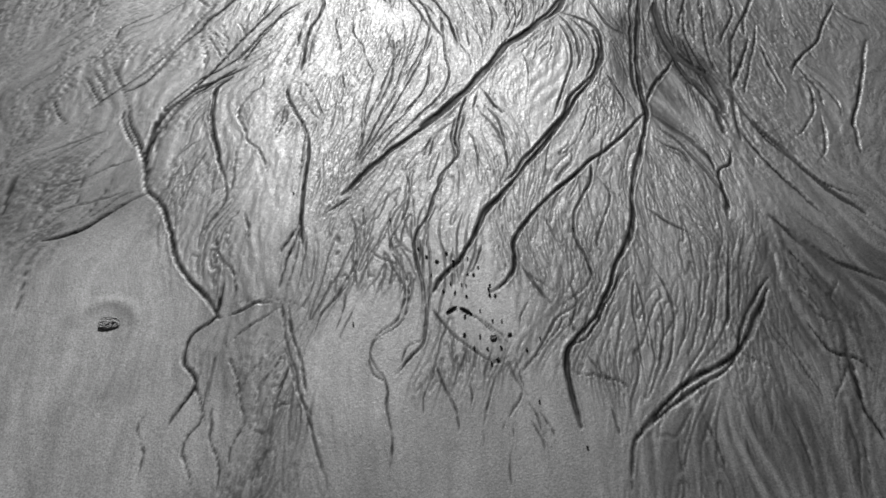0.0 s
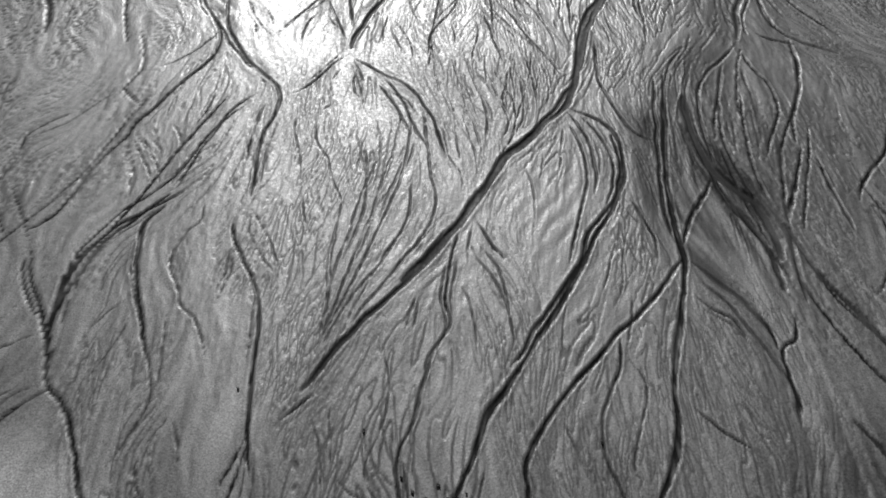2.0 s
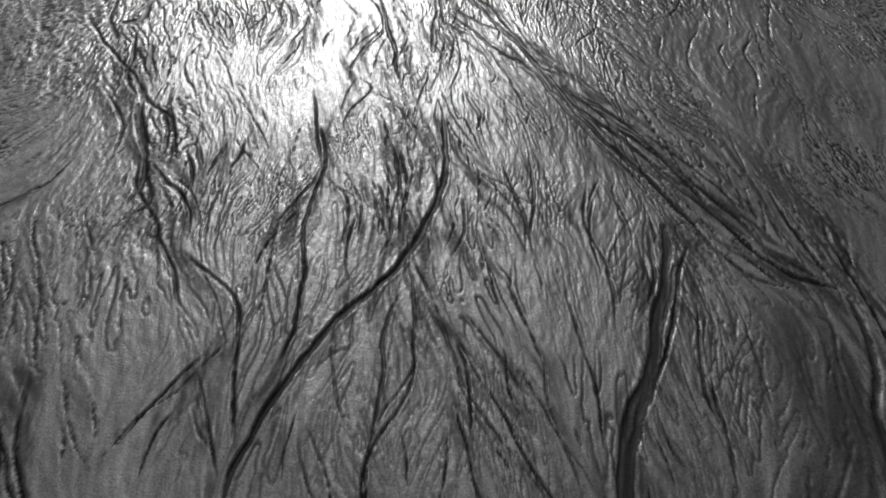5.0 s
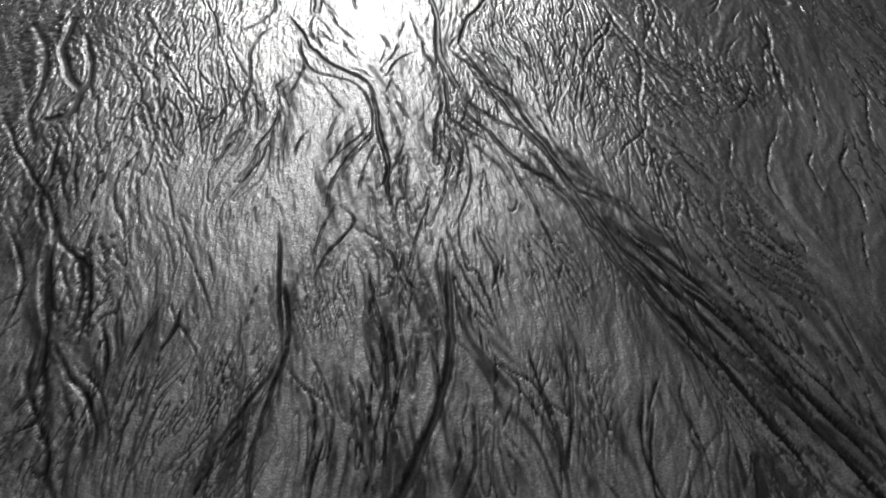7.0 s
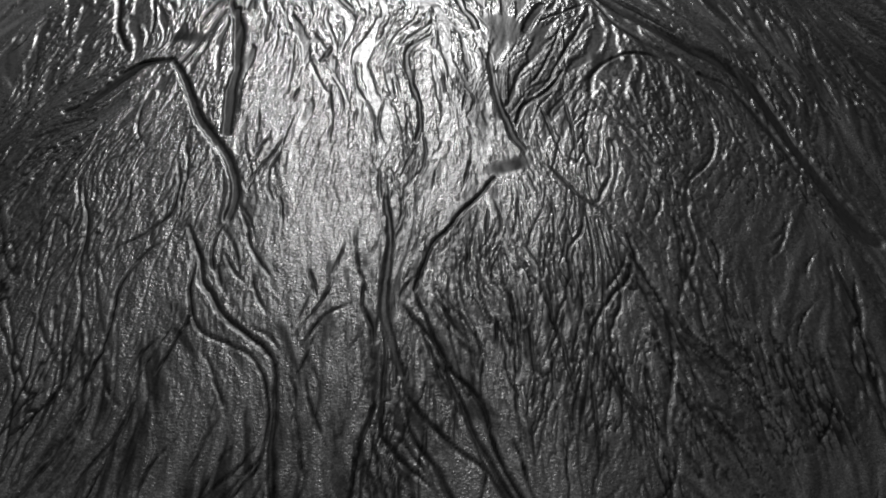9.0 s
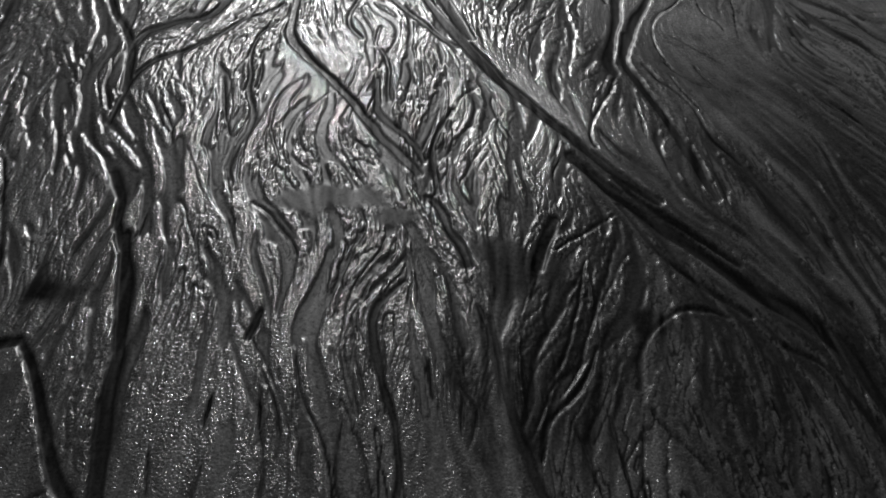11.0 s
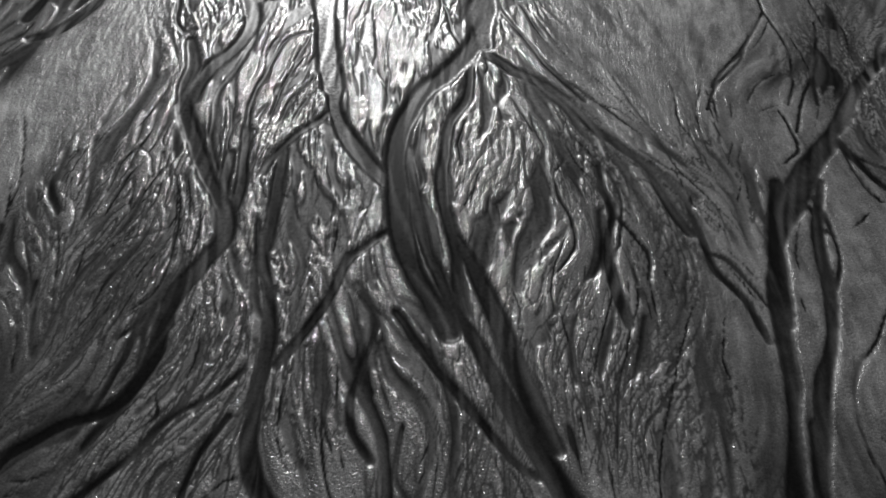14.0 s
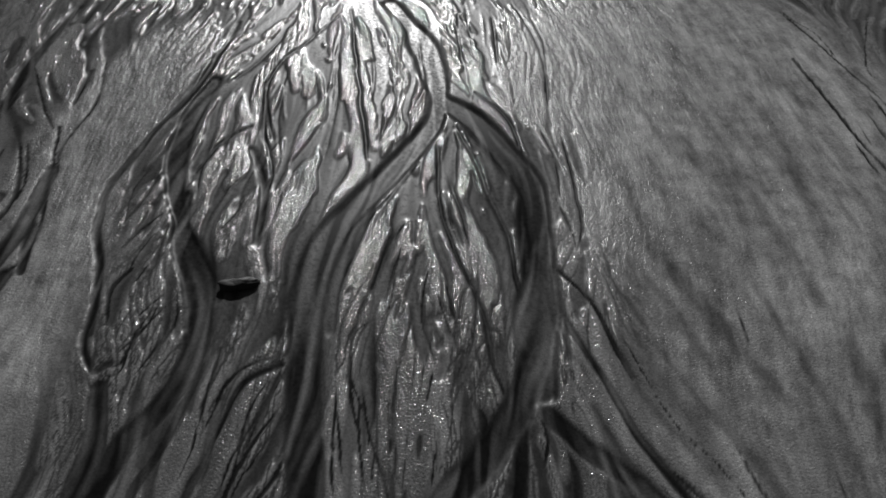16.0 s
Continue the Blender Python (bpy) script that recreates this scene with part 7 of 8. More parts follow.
channel(8, 4, (0.133, 7.667), (0.209, 7.507), (0.253, 7.435))
channel(7, 5, (0.753, 7.723), (0.757, 7.515), (0.748, 7.372))
channel(7, 5, (0.849, 7.702), (0.877, 7.555), (0.839, 7.407))
channel(5, 4, (1.115, 7.662), (1.112, 7.578), (1.109, 7.519))
channel(6, -4, (0.259, 7.648), (0.273, 7.586), (0.286, 7.527))
channel(6, -4, (0.694, 7.655), (0.698, 7.593), (0.703, 7.514))
channel(13, 9, (0.254, 7.649), (0.252, 7.526))
channel(6, -4, (0.596, 7.654), (0.599, 7.591), (0.591, 7.532))
channel(7, 4, (0.591, 7.532), (0.596, 7.612), (0.593, 7.675))
channel(6, 4, (0.743, 7.700), (0.747, 7.614), (0.752, 7.515))
channel(7, 4, (0.701, 7.699), (0.713, 7.613), (0.723, 7.533))
channel(6, -4, (0.664, 7.768), (0.647, 7.612), (0.669, 7.476))
channel(6, -4, (0.872, 7.748), (0.864, 7.595), (0.845, 7.516))
channel(12, 5, (0.763, 7.948), (0.790, 7.701), (0.812, 7.515), (0.830, 7.373))
channel(6, -4, (0.746, 7.818), (0.738, 7.614), (0.739, 7.477))
channel(6, -4, (0.921, 7.821), (0.933, 7.596), (0.927, 7.498))
channel(16, 6, (0.516, 7.863), (0.500, 7.741), (0.478, 7.610), (0.448, 7.492))
channel(12, 5, (0.738, 7.920), (0.674, 7.792), (0.625, 7.698), (0.616, 7.591), (0.647, 7.440))
channel(26, 7, (0.152, 7.907), (0.125, 7.689), (0.124, 7.506))
channel(6, -4, (0.792, 7.895), (0.826, 7.702), (0.823, 7.515))
channel(4, -4, (1.180, 7.904), (1.203, 7.708), (1.176, 7.520))
channel(11, 4, (0.622, 7.815), (0.578, 7.697), (0.542, 7.632))
channel(5, -4, (1.141, 7.903), (1.159, 7.754), (1.141, 7.559))
channel(8, 4, (1.759, 7.944), (1.795, 7.814), (1.831, 7.674), (1.861, 7.549))
channel(8, 5, (1.134, 7.985), (1.173, 7.827), (1.186, 7.664), (1.176, 7.520))
channel(6, 4, (1.977, 7.949), (1.877, 7.698), (1.886, 7.632))
channel(7, 5, (1.170, 7.930), (1.193, 7.778), (1.177, 7.579))
channel(7, -4, (0.610, 7.865), (0.590, 7.778), (0.566, 7.697))
channel(6, -4, (0.039, 7.853), (0.055, 7.791), (0.069, 7.733))
channel(9, 4, (0.998, 7.900), (1.008, 7.799), (1.017, 7.705))
channel(11, 5, (1.089, 7.902), (1.089, 7.800), (1.089, 7.706))
channel(6, -4, (0.972, 7.926), (0.983, 7.823), (0.993, 7.727))
channel(6, -4, (1.105, 7.956), (1.109, 7.825), (1.113, 7.707))
channel(8, 5, (1.027, 7.982), (1.034, 7.824), (1.042, 7.728))
channel(6, -4, (1.064, 7.928), (1.066, 7.776))
channel(5, 3, (1.749, 8.000), (1.781, 7.891), (1.812, 7.827), (1.827, 7.697))


# Smooth banks of sand that no fine rill has cut: centre, half widths.
calm, pale, toned, faint = (np.zeros(GX.shape) for _ in range(4))


def bank(x, y, half_x, half_y, turn=0.0, tone=1.0):
    """An even stretch of sand, paler by its tone."""
    c, s = math.cos(radians(turn)), math.sin(radians(turn))
    u, v = GX - x, GY - y
    r = np.hypot((u * c + v * s) / half_x, (v * c - u * s) / half_y) + 0.25 * wavy(GX * 9, GY * 5)
    here = np.clip((1.25 - r) / 0.5, 0, 1)
    np.maximum(calm, here, out=calm)
    np.maximum(pale, here * tone, out=pale)


def dark_stretch(x, y, half_x, half_y, turn=0.0, share=0.6):
    """A stretch of sand toned darker, by its share."""
    c, s = math.cos(radians(turn)), math.sin(radians(turn))
    u, v = GX - x, GY - y
    r = np.hypot((u * c + v * s) / half_x, (v * c - u * s) / half_y) + 0.35 * wavy(GX * 7 + 30, GY * 4)
    np.maximum(toned, share * np.clip((1.4 - r) / 0.8, 0, 1), out=toned)


def faint_sand(x, y, half_x, half_y, share=0.5):
    """A stretch where the fine dark lines and the relief are weaker."""
    r = np.hypot((GX - x) / half_x, (GY - y) / half_y) + 0.3 * wavy(GX * 6 + 11, GY * 4)
    np.maximum(faint, share * np.clip((1.4 - r) / 0.9, 0, 1), out=faint)


bank(-0.10, 1.62, 0.20, 0.24, 10, 0.85)
bank(-0.08, 1.33, 0.30, 0.16, 0, 0.75)
bank(0.44, 1.50, 0.12, 0.13, 0, 0.6)
bank(0.62, 1.32, 0.28, 0.14, 0, 0.1)
bank(0.67, 1.60, 0.06, 0.10, 0, 0.7)
bank(0.30, 6.80, 0.11, 0.50, -10, 0.6)
bank(0.33, 7.45, 0.11, 0.40, -12, 0.3)
bank(1.50, 7.05, 0.26, 0.42, -20, 0.4)
bank(1.55, 7.60, 0.40, 0.60, 0, 0.7)
bank(1.30, 7.50, 0.08, 0.45, 0, 0.4)
bank(1.245, 5.670, 0.170, 0.022, -62, 0.3)
bank(1.138, 6.650, 0.030, 0.035, 0, 0.0)
bank(1.56, 5.95, 0.15, 0.34, 20, 0.0)
bank(1.66, 6.42, 0.12, 0.30, 0, 0.0)
dark_stretch(1.65, 5.05, 0.16, 0.60, 42, 0.75)
dark_stretch(1.90, 5.30, 0.30, 0.50, 0, 0.7)
dark_stretch(1.62, 4.45, 0.22, 0.35, 0, 0.45)
dark_stretch(1.30, 2.55, 0.20, 0.30, 15, 0.6)
dark_stretch(1.42, 3.05, 0.10, 0.30, 0, 0.6)
dark_stretch(1.38, 3.55, 0.14, 0.35, 35, 0.6)
dark_stretch(1.65, 4.00, 0.15, 0.40, 0, 0.35)
dark_stretch(1.35, 1.58, 0.22, 0.16, -25, 0.6)
dark_stretch(1.15, 1.28, 0.25, 0.12, 0, 0.5)
dark_stretch(1.45, 5.75, 0.12, 0.45, 10, 0.6)
dark_stretch(1.62, 5.55, 0.20, 0.25, 30, 0.5)
dark_stretch(0.36, 5.85, 0.12, 0.45, -8, 0.6)
dark_stretch(0.15, 4.75, 0.20, 0.30, 0, 0.5)
dark_stretch(0.15, 5.20, 0.18, 0.30, 0, 0.4)
dark_stretch(1.27, 5.20, 0.20, 0.22, 0, 0.75)
dark_stretch(1.60, 5.36, 0.42, 0.20, 0, 0.8)
dark_stretch(1.36, 7.02, 0.016, 0.16, 25, 0.52)
dark_stretch(1.30, 7.02, 0.012, 0.10, 22, 0.52)
dark_stretch(1.43, 7.38, 0.014, 0.12, 20, 0.52)
dark_stretch(1.29, 7.27, 0.010, 0.10, 5, 0.48)
dark_stretch(1.41, 6.90, 0.014, 0.12, 25, 0.52)
dark_stretch(1.60, 7.31, 0.012, 0.09, -5, 0.48)
dark_stretch(1.55, 6.87, 0.014, 0.14, -5, 0.52)
dark_stretch(1.35, 6.78, 0.012, 0.14, 25, 0.52)
dark_stretch(1.47, 6.95, 0.010, 0.18, 10, 0.48)
dark_stretch(1.25, 6.85, 0.040, 0.12, 25, 0.48)
dark_stretch(1.52, 7.20, 0.012, 0.22, 8, 0.35)
dark_stretch(1.72, 7.15, 0.014, 0.22, -8, 0.35)
dark_stretch(1.36, 7.65, 0.014, 0.22, 5, 0.27)
dark_stretch(1.68, 7.62, 0.014, 0.20, -5, 0.27)
dark_stretch(1.68, 4.70, 0.32, 0.60, 0, 0.55)
dark_stretch(1.19, 2.42, 0.07, 0.22, 25, 0.8)
dark_stretch(1.13, 2.15, 0.05, 0.12, 10, 0.6)
faint_sand(0.62, 4.50, 0.26, 0.36, 0.39)
faint_sand(0.62, 4.05, 0.22, 0.25, 0.32)
faint_sand(0.60, 4.95, 0.20, 0.25, 0.32)
faint_sand(0.20, 2.90, 0.35, 0.35, 0.25)
faint_sand(0.55, 3.05, 0.25, 0.30, 0.19)
dark_stretch(1.62, 5.15, 0.45, 0.32, 0, 0.8)
dark_stretch(1.45, 4.10, 0.25, 0.50, 0, 0.45)
dark_stretch(1.18, 3.72, 0.14, 0.25, 35, 0.5)
faint_sand(0.68, 4.25, 0.15, 0.22, 0.7)
dark_stretch(1.15, 2.30, 0.10, 0.20, 20, 0.7)
dark_stretch(1.15, 5.05, 0.16, 0.22, 0, 0.9)
dark_stretch(1.14, 5.24, 0.13, 0.12, 0, 0.5)
dark_stretch(0.78, 2.70, 0.25, 0.20, 0, 0.3)


# The way in which water ran, on a coarse net, from the courses of the rills near by.
CELL = 0.02
cx, cy = np.arange(X0, X1 + CELL, CELL), np.arange(Y0, Y1 + CELL, CELL)
CX, CY = np.meshgrid(cx, cy)
flow_x, flow_y = 0.03 * wavy(CX * 2.0, CY * 1.2), np.full(CX.shape, 0.06)
washed = np.zeros(CX.shape)
for width, depth, fill, course in CHANNELS:
    way = np.gradient(course, axis=0)
    way *= np.where(way[:, 1:] < 0, -1, 1) / (np.hypot(*way.T)[:, None] + 1e-9)
    for (x, y), (dx, dy) in zip(course[::4], way[::4]):
        i0, j0 = int((x - X0) / CELL), int((y - Y0) / CELL)
        js, is_ = slice(max(0, j0 - 9), max(0, j0 + 10)), slice(max(0, i0 - 9), max(0, i0 + 10))
        near = np.exp(-((CX[js, is_] - x) ** 2 + (CY[js, is_] - y) ** 2) / 0.0060)
        flow_x[js, is_] += dx * near
        flow_y[js, is_] += dy * near
        if depth > 0:
            washed[js, is_] += width * near**6
flow_x, flow_y = flow_x / np.hypot(flow_x, flow_y), flow_y / np.hypot(flow_x, flow_y)


def over_grid(net):
    """A coarse net's values at all places of the fine grid."""
    a, b = (gx - X0) / CELL, (gy - Y0) / CELL
    i, j = a.astype(int), b.astype(int)
    u, v = (a - i), (b - j)[:, None]
    low, high = net[j][:, i] * (1 - u) + net[j][:, i + 1] * u, net[j + 1][:, i] * (1 - u) + net[j + 1][:, i + 1] * u
    return low * (1 - v) + high * v


def potential(ax, ay):
    """The net of values whose rise is nearest to (ax, ay): a way to number places along or across the flow."""
    ny, nx = ax.shape
    ax, ay = np.concatenate([ax, -ax[:, ::-1]], 1), np.concatenate([ay, ay[:, ::-1]], 1)
    ax, ay = np.concatenate([ax, ax[::-1]], 0), np.concatenate([ay, -ay[::-1]], 0)
    kx, ky = np.meshgrid(np.fft.fftfreq(2 * nx, CELL) * 2 * np.pi, np.fft.fftfreq(2 * ny, CELL) * 2 * np.pi)
    square = kx**2 + ky**2
    square[0, 0] = 1
    whole = -1j * (kx * np.fft.fft2(ax) + ky * np.fft.fft2(ay)) / square
    return np.fft.ifft2(whole).real[:ny, :nx]


ACROSS, ALONG = over_grid(potential(flow_y, -flow_x)), over_grid(potential(flow_x, flow_y))
ANGLE = np.arctan2(over_grid(flow_y), over_grid(flow_x))
ANGLE += (1 - 0.8 * calm) * (0.28 * wavy(GX * 9, GY * 4) + 0.30 * wavy(GX * 24 + 7, GY * 10))
RUN_X, RUN_Y = np.cos(ANGLE).astype(np.float32), np.sin(ANGLE).astype(np.float32)


def combed(size, reach, seed, aside=0.0, step=STEP_Y):
    """Bumps of a size drawn out along the way of the water, or askew to it, about 0 and 1 high."""
    kx, ky = np.fft.rfftfreq(NX, STEP_X), np.fft.fftfreq(NY, STEP_Y)[:, None]
    rough = np.fft.rfft2(np.random.default_rng(seed).standard_normal((NY, NX)))
    rough = np.fft.irfft2(rough * np.exp(-((kx**2 + ky**2) * (size * 1.6) ** 2)), (NY, NX)).astype(np.float32).ravel()
    total = np.zeros((NY, NX), np.float32)
    c, s = math.cos(aside), math.sin(aside)
    run_x, run_y = (RUN_X * c - RUN_Y * s).ravel() * (step / STEP_X), (RUN_X * s + RUN_Y * c).ravel() * (step / STEP_Y)
    for sign in (1, -1):
        a, b = np.meshgrid(np.arange(NX, dtype=np.float32) + 0.5, np.arange(NY, dtype=np.float32) + 0.5)
        for k in range(int(reach / step)):
            at = np.clip(b, 0, NY - 1).astype(np.int32) * NX + np.clip(a, 0, NX - 1).astype(np.int32)
            total += rough[at] * (1 - k * step / reach)
            a += sign * run_x[at]
            b += sign * run_y[at]
    for _ in range(2):
        total[1:-1] = (total[:-2] + 2 * total[1:-1] + total[2:]) / 4
    return (total - total.mean()) / total.std()


def seams(field, level=0.0):
    """How far, in metres, the nearest line lies along which a field has that level; below 0 on its lower side."""
    by, bx = np.gradient(field, STEP_Y, STEP_X)
    return (field - level) / (np.hypot(bx, by) + 12.0)


def groove(apart, half):
    """A cut with a rounded floor and, on its higher side, a lip: 1 deep at its seam, 0 away from it."""
    r = apart / half
    side = np.clip(1.0 - r * r, 0, 1)
    return side * side * (3 - 2 * side) - 0.55 * np.exp(-(((r - 1.5) / 0.42) ** 2)) - 0.12 * np.exp(-(((r + 1.5) / 0.42) ** 2))


# Low swells, then islands the shape of leaves, parted by fine rills that meet and part again.
swells = 0.010 * wavy(GX * 1.3 + 3, GY * 0.9) + 0.003 * wavy(GX * 6, GY * 3.2 + 9)
height = np.zeros(GX.shape)
rugged = np.clip((GY - 2.6) / 1.6, 0, 1)
upper = np.clip((GY - 4.5) / 0.8, 0, 1)
open_sand = (1 - (0.85 - 0.35 * np.clip((GY - 6.4) / 0.4, 0, 1)) * calm) * (1 - 0.5 * faint)
silt = combed(0.010, 0.16, 3)
leaf_a, leaf_b = combed(0.013, 0.10, 1, 0.16), combed(0.013, 0.10, 2, -0.16)
fine_a, fine_b = combed(0.006, 0.05, 4, 0.2), combed(0.006, 0.05, 5, -0.2)
height += open_sand * 0.0003 * np.clip(leaf_a + leaf_b, -2, 2)
# Between them the sand is pitted into small plates.
plates = combed(0.0035, 0.012, 8)
height += open_sand * (0.00012 + 0.00014 * np.clip((GY - 3.0) / 0.8, 0, 1) * (1 - upper)) * np.clip(plates, -2, 2)
carve = np.zeros(GX.shape)
for k, (field, half, depth) in enumerate(((leaf_a, 0.0025, 0.0020), (leaf_b, 0.0025, 0.0020), (fine_a, 0.0020, 0.0013), (fine_b, 0.0020, 0.0013))):
    deep = np.clip(0.10 + 1.4 * wavy(GX * 8 + 2 + 13 * k, GY * 4 + 7 * k), 0, 1.0)
    cut = depth * deep * groove(seams(field, 0.2), half * (0.8 + 0.3 * deep))
    carve = np.where(np.abs(cut) > np.abs(carve), cut, carve)
carve *= open_sand * (0.7 + 0.3 * rugged + 0.4 * upper)
height -= carve
# Higher up the beach the water has washed smooth slots between rough islands.
slots = combed(0.017, 0.11, 6) + 0.35 * leaf_a
by, bx = np.gradient(slots, STEP_Y, STEP_X)
inward = (-0.45 + 0.35 * np.clip((GY - 6.6) / 0.4, 0, 1) - slots) / (np.hypot(bx, by) + 15.0)
slots = np.clip((inward + 0.0015) / 0.004, 0, 1) * upper * (1 - calm)
slots = slots * slots * (3 - 2 * slots)
height = height * (1 - 0.9 * slots) - 0.0022 * slots

# The main rills: a floor, steep wavering sides and a low lip.
grit_shade = np.zeros(GX.shape)
ragged = 1 - 0.35 * np.clip((GY - 4.8) / 0.8, 0, 1)
waver_x = GX + ragged * (0.0030 * wavy(GX * 30, GY * 18) + 0.0011 * wavy(GX * 110, GY * 70))
waver_y = GY + ragged * 0.0030 * wavy(GX * 33 + 50, GY * 24)
floor_cut, lips, crests, broad, pools = (np.zeros(GX.shape) for _ in range(5))
for width, depth, fill, course in CHANNELS:
    half, crest = max(width / 2, 0.0021), depth < 0
    low = course[0, 1] < 4.6
    brim = 0.26 if course[0, 1] < 3.9 else 0.13 if low else 0.07
    depth = min(abs(depth), 0.0026 + 0.16 * half if low else 0.0024 + 0.13 * half)
    if half < 0.0032 and course[:, 1].mean() < 2.6:
        # The finest ones low on the beach are only scratches.
        depth, fill = depth * 0.85, 0.85
    # Small rills are rounded, broad ones have a level floor between steep banks.
    bank_width = float(np.clip(1.15 - (half - 0.003) * 90, 0.35 if low else 0.55, 1.15))
    far = half * 3.2 + 0.012
    along = np.arange(len(course)) * 0.004
    taper = np.clip(np.minimum(along, along[-1] - along) / min(0.05, along[-1] / 3), 0, 1)
    taper = 0.25 + 0.75 * taper if half < 0.005 else 0.5 + 0.5 * taper if low else 0.85 + 0.15 * taper
    # A broad rill narrows and widens on its way.
    swell = 1.0 + (0.34 * wavy(along * 9 + half * 900, along * 0 + half * 5000) if half > 0.005 else 0 * along)
    for k in range(0, len(course), 40):
        run, ends, wide = course[k : k + 42], taper[k : k + 42], swell[k : k + 42]
        lo, hi = run.min(0) - far, run.max(0) + far
        i0, i1 = np.clip([(lo[0] - X0) / STEP_X, (hi[0] - X0) / STEP_X + 1], 0, NX).astype(int)
        j0, j1 = np.clip([(lo[1] - Y0) / STEP_Y, (hi[1] - Y0) / STEP_Y + 1], 0, NY).astype(int)
        if i0 >= i1 or j0 >= j1:
            continue
        x, y = waver_x[j0:j1, i0:i1], waver_y[j0:j1, i0:i1]
        apart = (x[..., None] - run[:, 0]) ** 2 + (y[..., None] - run[:, 1]) ** 2
        nearest = apart.argmin(-1)
        r = np.sqrt(np.take_along_axis(apart, nearest[..., None], -1)[..., 0]) / (half * wide[nearest] * (0.25 + 0.75 * ends[nearest]))
        side = np.clip((1.15 - r) / bank_width, 0, 1)
        side = side * side * (3 - 2 * side) * ends[nearest]
        if crest:
            np.maximum(crests[j0:j1, i0:i1], depth * side, out=crests[j0:j1, i0:i1])
            continue
        np.minimum(floor_cut[j0:j1, i0:i1], -depth * side, out=floor_cut[j0:j1, i0:i1])
        np.maximum(lips[j0:j1, i0:i1], brim * depth * np.exp(-(((r - 1.55) / 0.35) ** 2)) * ends[nearest], out=lips[j0:j1, i0:i1])
        # Darkens the floor's colour, for its dark grains and the groove's shade.
        np.maximum(grit_shade[j0:j1, i0:i1], np.clip(side * 2.5 - 0.1, 0, 1) * fill, out=grit_shade[j0:j1, i0:i1])
        if width >= 0.013:
            np.maximum(broad[j0:j1, i0:i1], side, out=broad[j0:j1, i0:i1])


def hollow(x, y, half_x, half_y, turn=0.0):
    """A shallow, ragged hollow with a smooth floor of dark silt."""
    c, s = math.cos(radians(turn)), math.sin(radians(turn))
    u, v = GX - x, GY - y
    r = np.hypot((u * c + v * s) / half_x, (v * c - u * s) / half_y) + 0.55 * wavy(GX * 13, GY * 14) + 0.4 * wavy(GX * 34, GY * 26)
    fill = np.clip((1.3 - r) / 0.7, 0, 1)
    fill = fill * fill * (3 - 2 * fill)
    np.maximum(pools, fill, out=pools)
    np.minimum(floor_cut, -0.0008 * fill, out=floor_cut)


hollow(1.085, 4.745, 0.040, 0.026, 20)
hollow(1.116, 5.232, 0.075, 0.065)
hollow(0.925, 5.350, 0.080, 0.024, 5)
hollow(1.306, 5.100, 0.035, 0.040)
hollow(0.410, 5.190, 0.065, 0.040)
hollow(0.830, 5.388, 0.115, 0.040, 0)
inside = np.clip(-floor_cut / 0.0025, 0, 1)
height = swells + height * (1 - np.maximum(0.7 * inside, 0.92 * np.maximum(broad, pools))) + floor_cut + (lips * (1 - inside) + crests) * (1 - 0.4 * np.clip((GY - 6.6) / 0.6, 0, 1))
# Slumping has rounded the edges, most of all on the wetter upper beach.
for slump in (0.05, 0.14 * np.clip((GY - 5.0) / 0.8, 0, 1), 0.14 * np.clip((GY - 5.4) / 0.8, 0, 1), 0.14 * np.clip((GY - 6.0) / 0.6, 0, 1)):
    near = np.pad(height, 1, mode="edge")
    height = height * (1 - 4 * slump) + slump * (near[:-2, 1:-1] + near[2:, 1:-1] + near[1:-1, :-2] + near[1:-1, 2:])


far_up = 1 - 0.15 * np.clip((GY - 4.8) / 1.0, 0, 1)
far_up *= (1 - faint) * (1 - 0.5 * np.clip((GY - 6.9) / 0.4, 0, 1))
# Shade of the fine grooves, painted by how deep they are cut.
groove_shade = np.clip(carve / 0.0009, 0, 1) * (1 - 0.9 * calm) * far_up
grit_shade = np.maximum(grit_shade, (0.62 + 0.34 * np.clip((GY - 2.4) / 1.2, 0, 1)) * groove_shade)
broad *= np.clip((GY - 4.3) / 0.8, 0.25, 1)
grit_shade *= np.clip(0.95 + 0.2 * silt, 0.5, 1)
grit_shade = grit_shade * (1 - broad) + broad * np.clip(0.96 - 0.12 * np.clip((GY - 6.3) / 0.6, 0, 1) - (0.08 + 0.14 * np.clip((GY - 6.3) / 0.6, 0, 1)) * silt, 0.15, 1)
# The busiest courses of the lower beach are streaked darker.
busy = np.clip(over_grid(washed) / 0.035 - 0.25, 0, 1) * (1 - upper) * (1 - calm) * np.clip((GY - 2.2) / 1.0, 0.3, 1)
grit_shade = np.maximum(grit_shade, busy * np.clip(0.28 + 0.28 * leaf_a + 0.32 * fine_a, 0, 0.85))
grit_shade = np.maximum(grit_shade, toned * (1 - 0.15 * upper) * np.clip(1.0 - 0.25 * silt, 0, 1.15))
grit_shade = np.maximum(grit_shade, np.clip(0.66 - 0.12 * silt, 0, 1) * slots)
grit_shade = grit_shade * (1 - pools) + pools * np.clip(0.94 - 0.18 * np.clip((GY - 5.24) / 0.08, 0, 1) - 0.08 * silt, 0, 1)
broad = np.maximum(np.maximum(np.maximum(broad, pools), slots), upper * np.clip(1.6 * inside - 0.3, 0, 1))

# The dent round a cast.
away = np.hypot((GX + 0.052) / 0.042, (GY - 1.615) / 0.036)
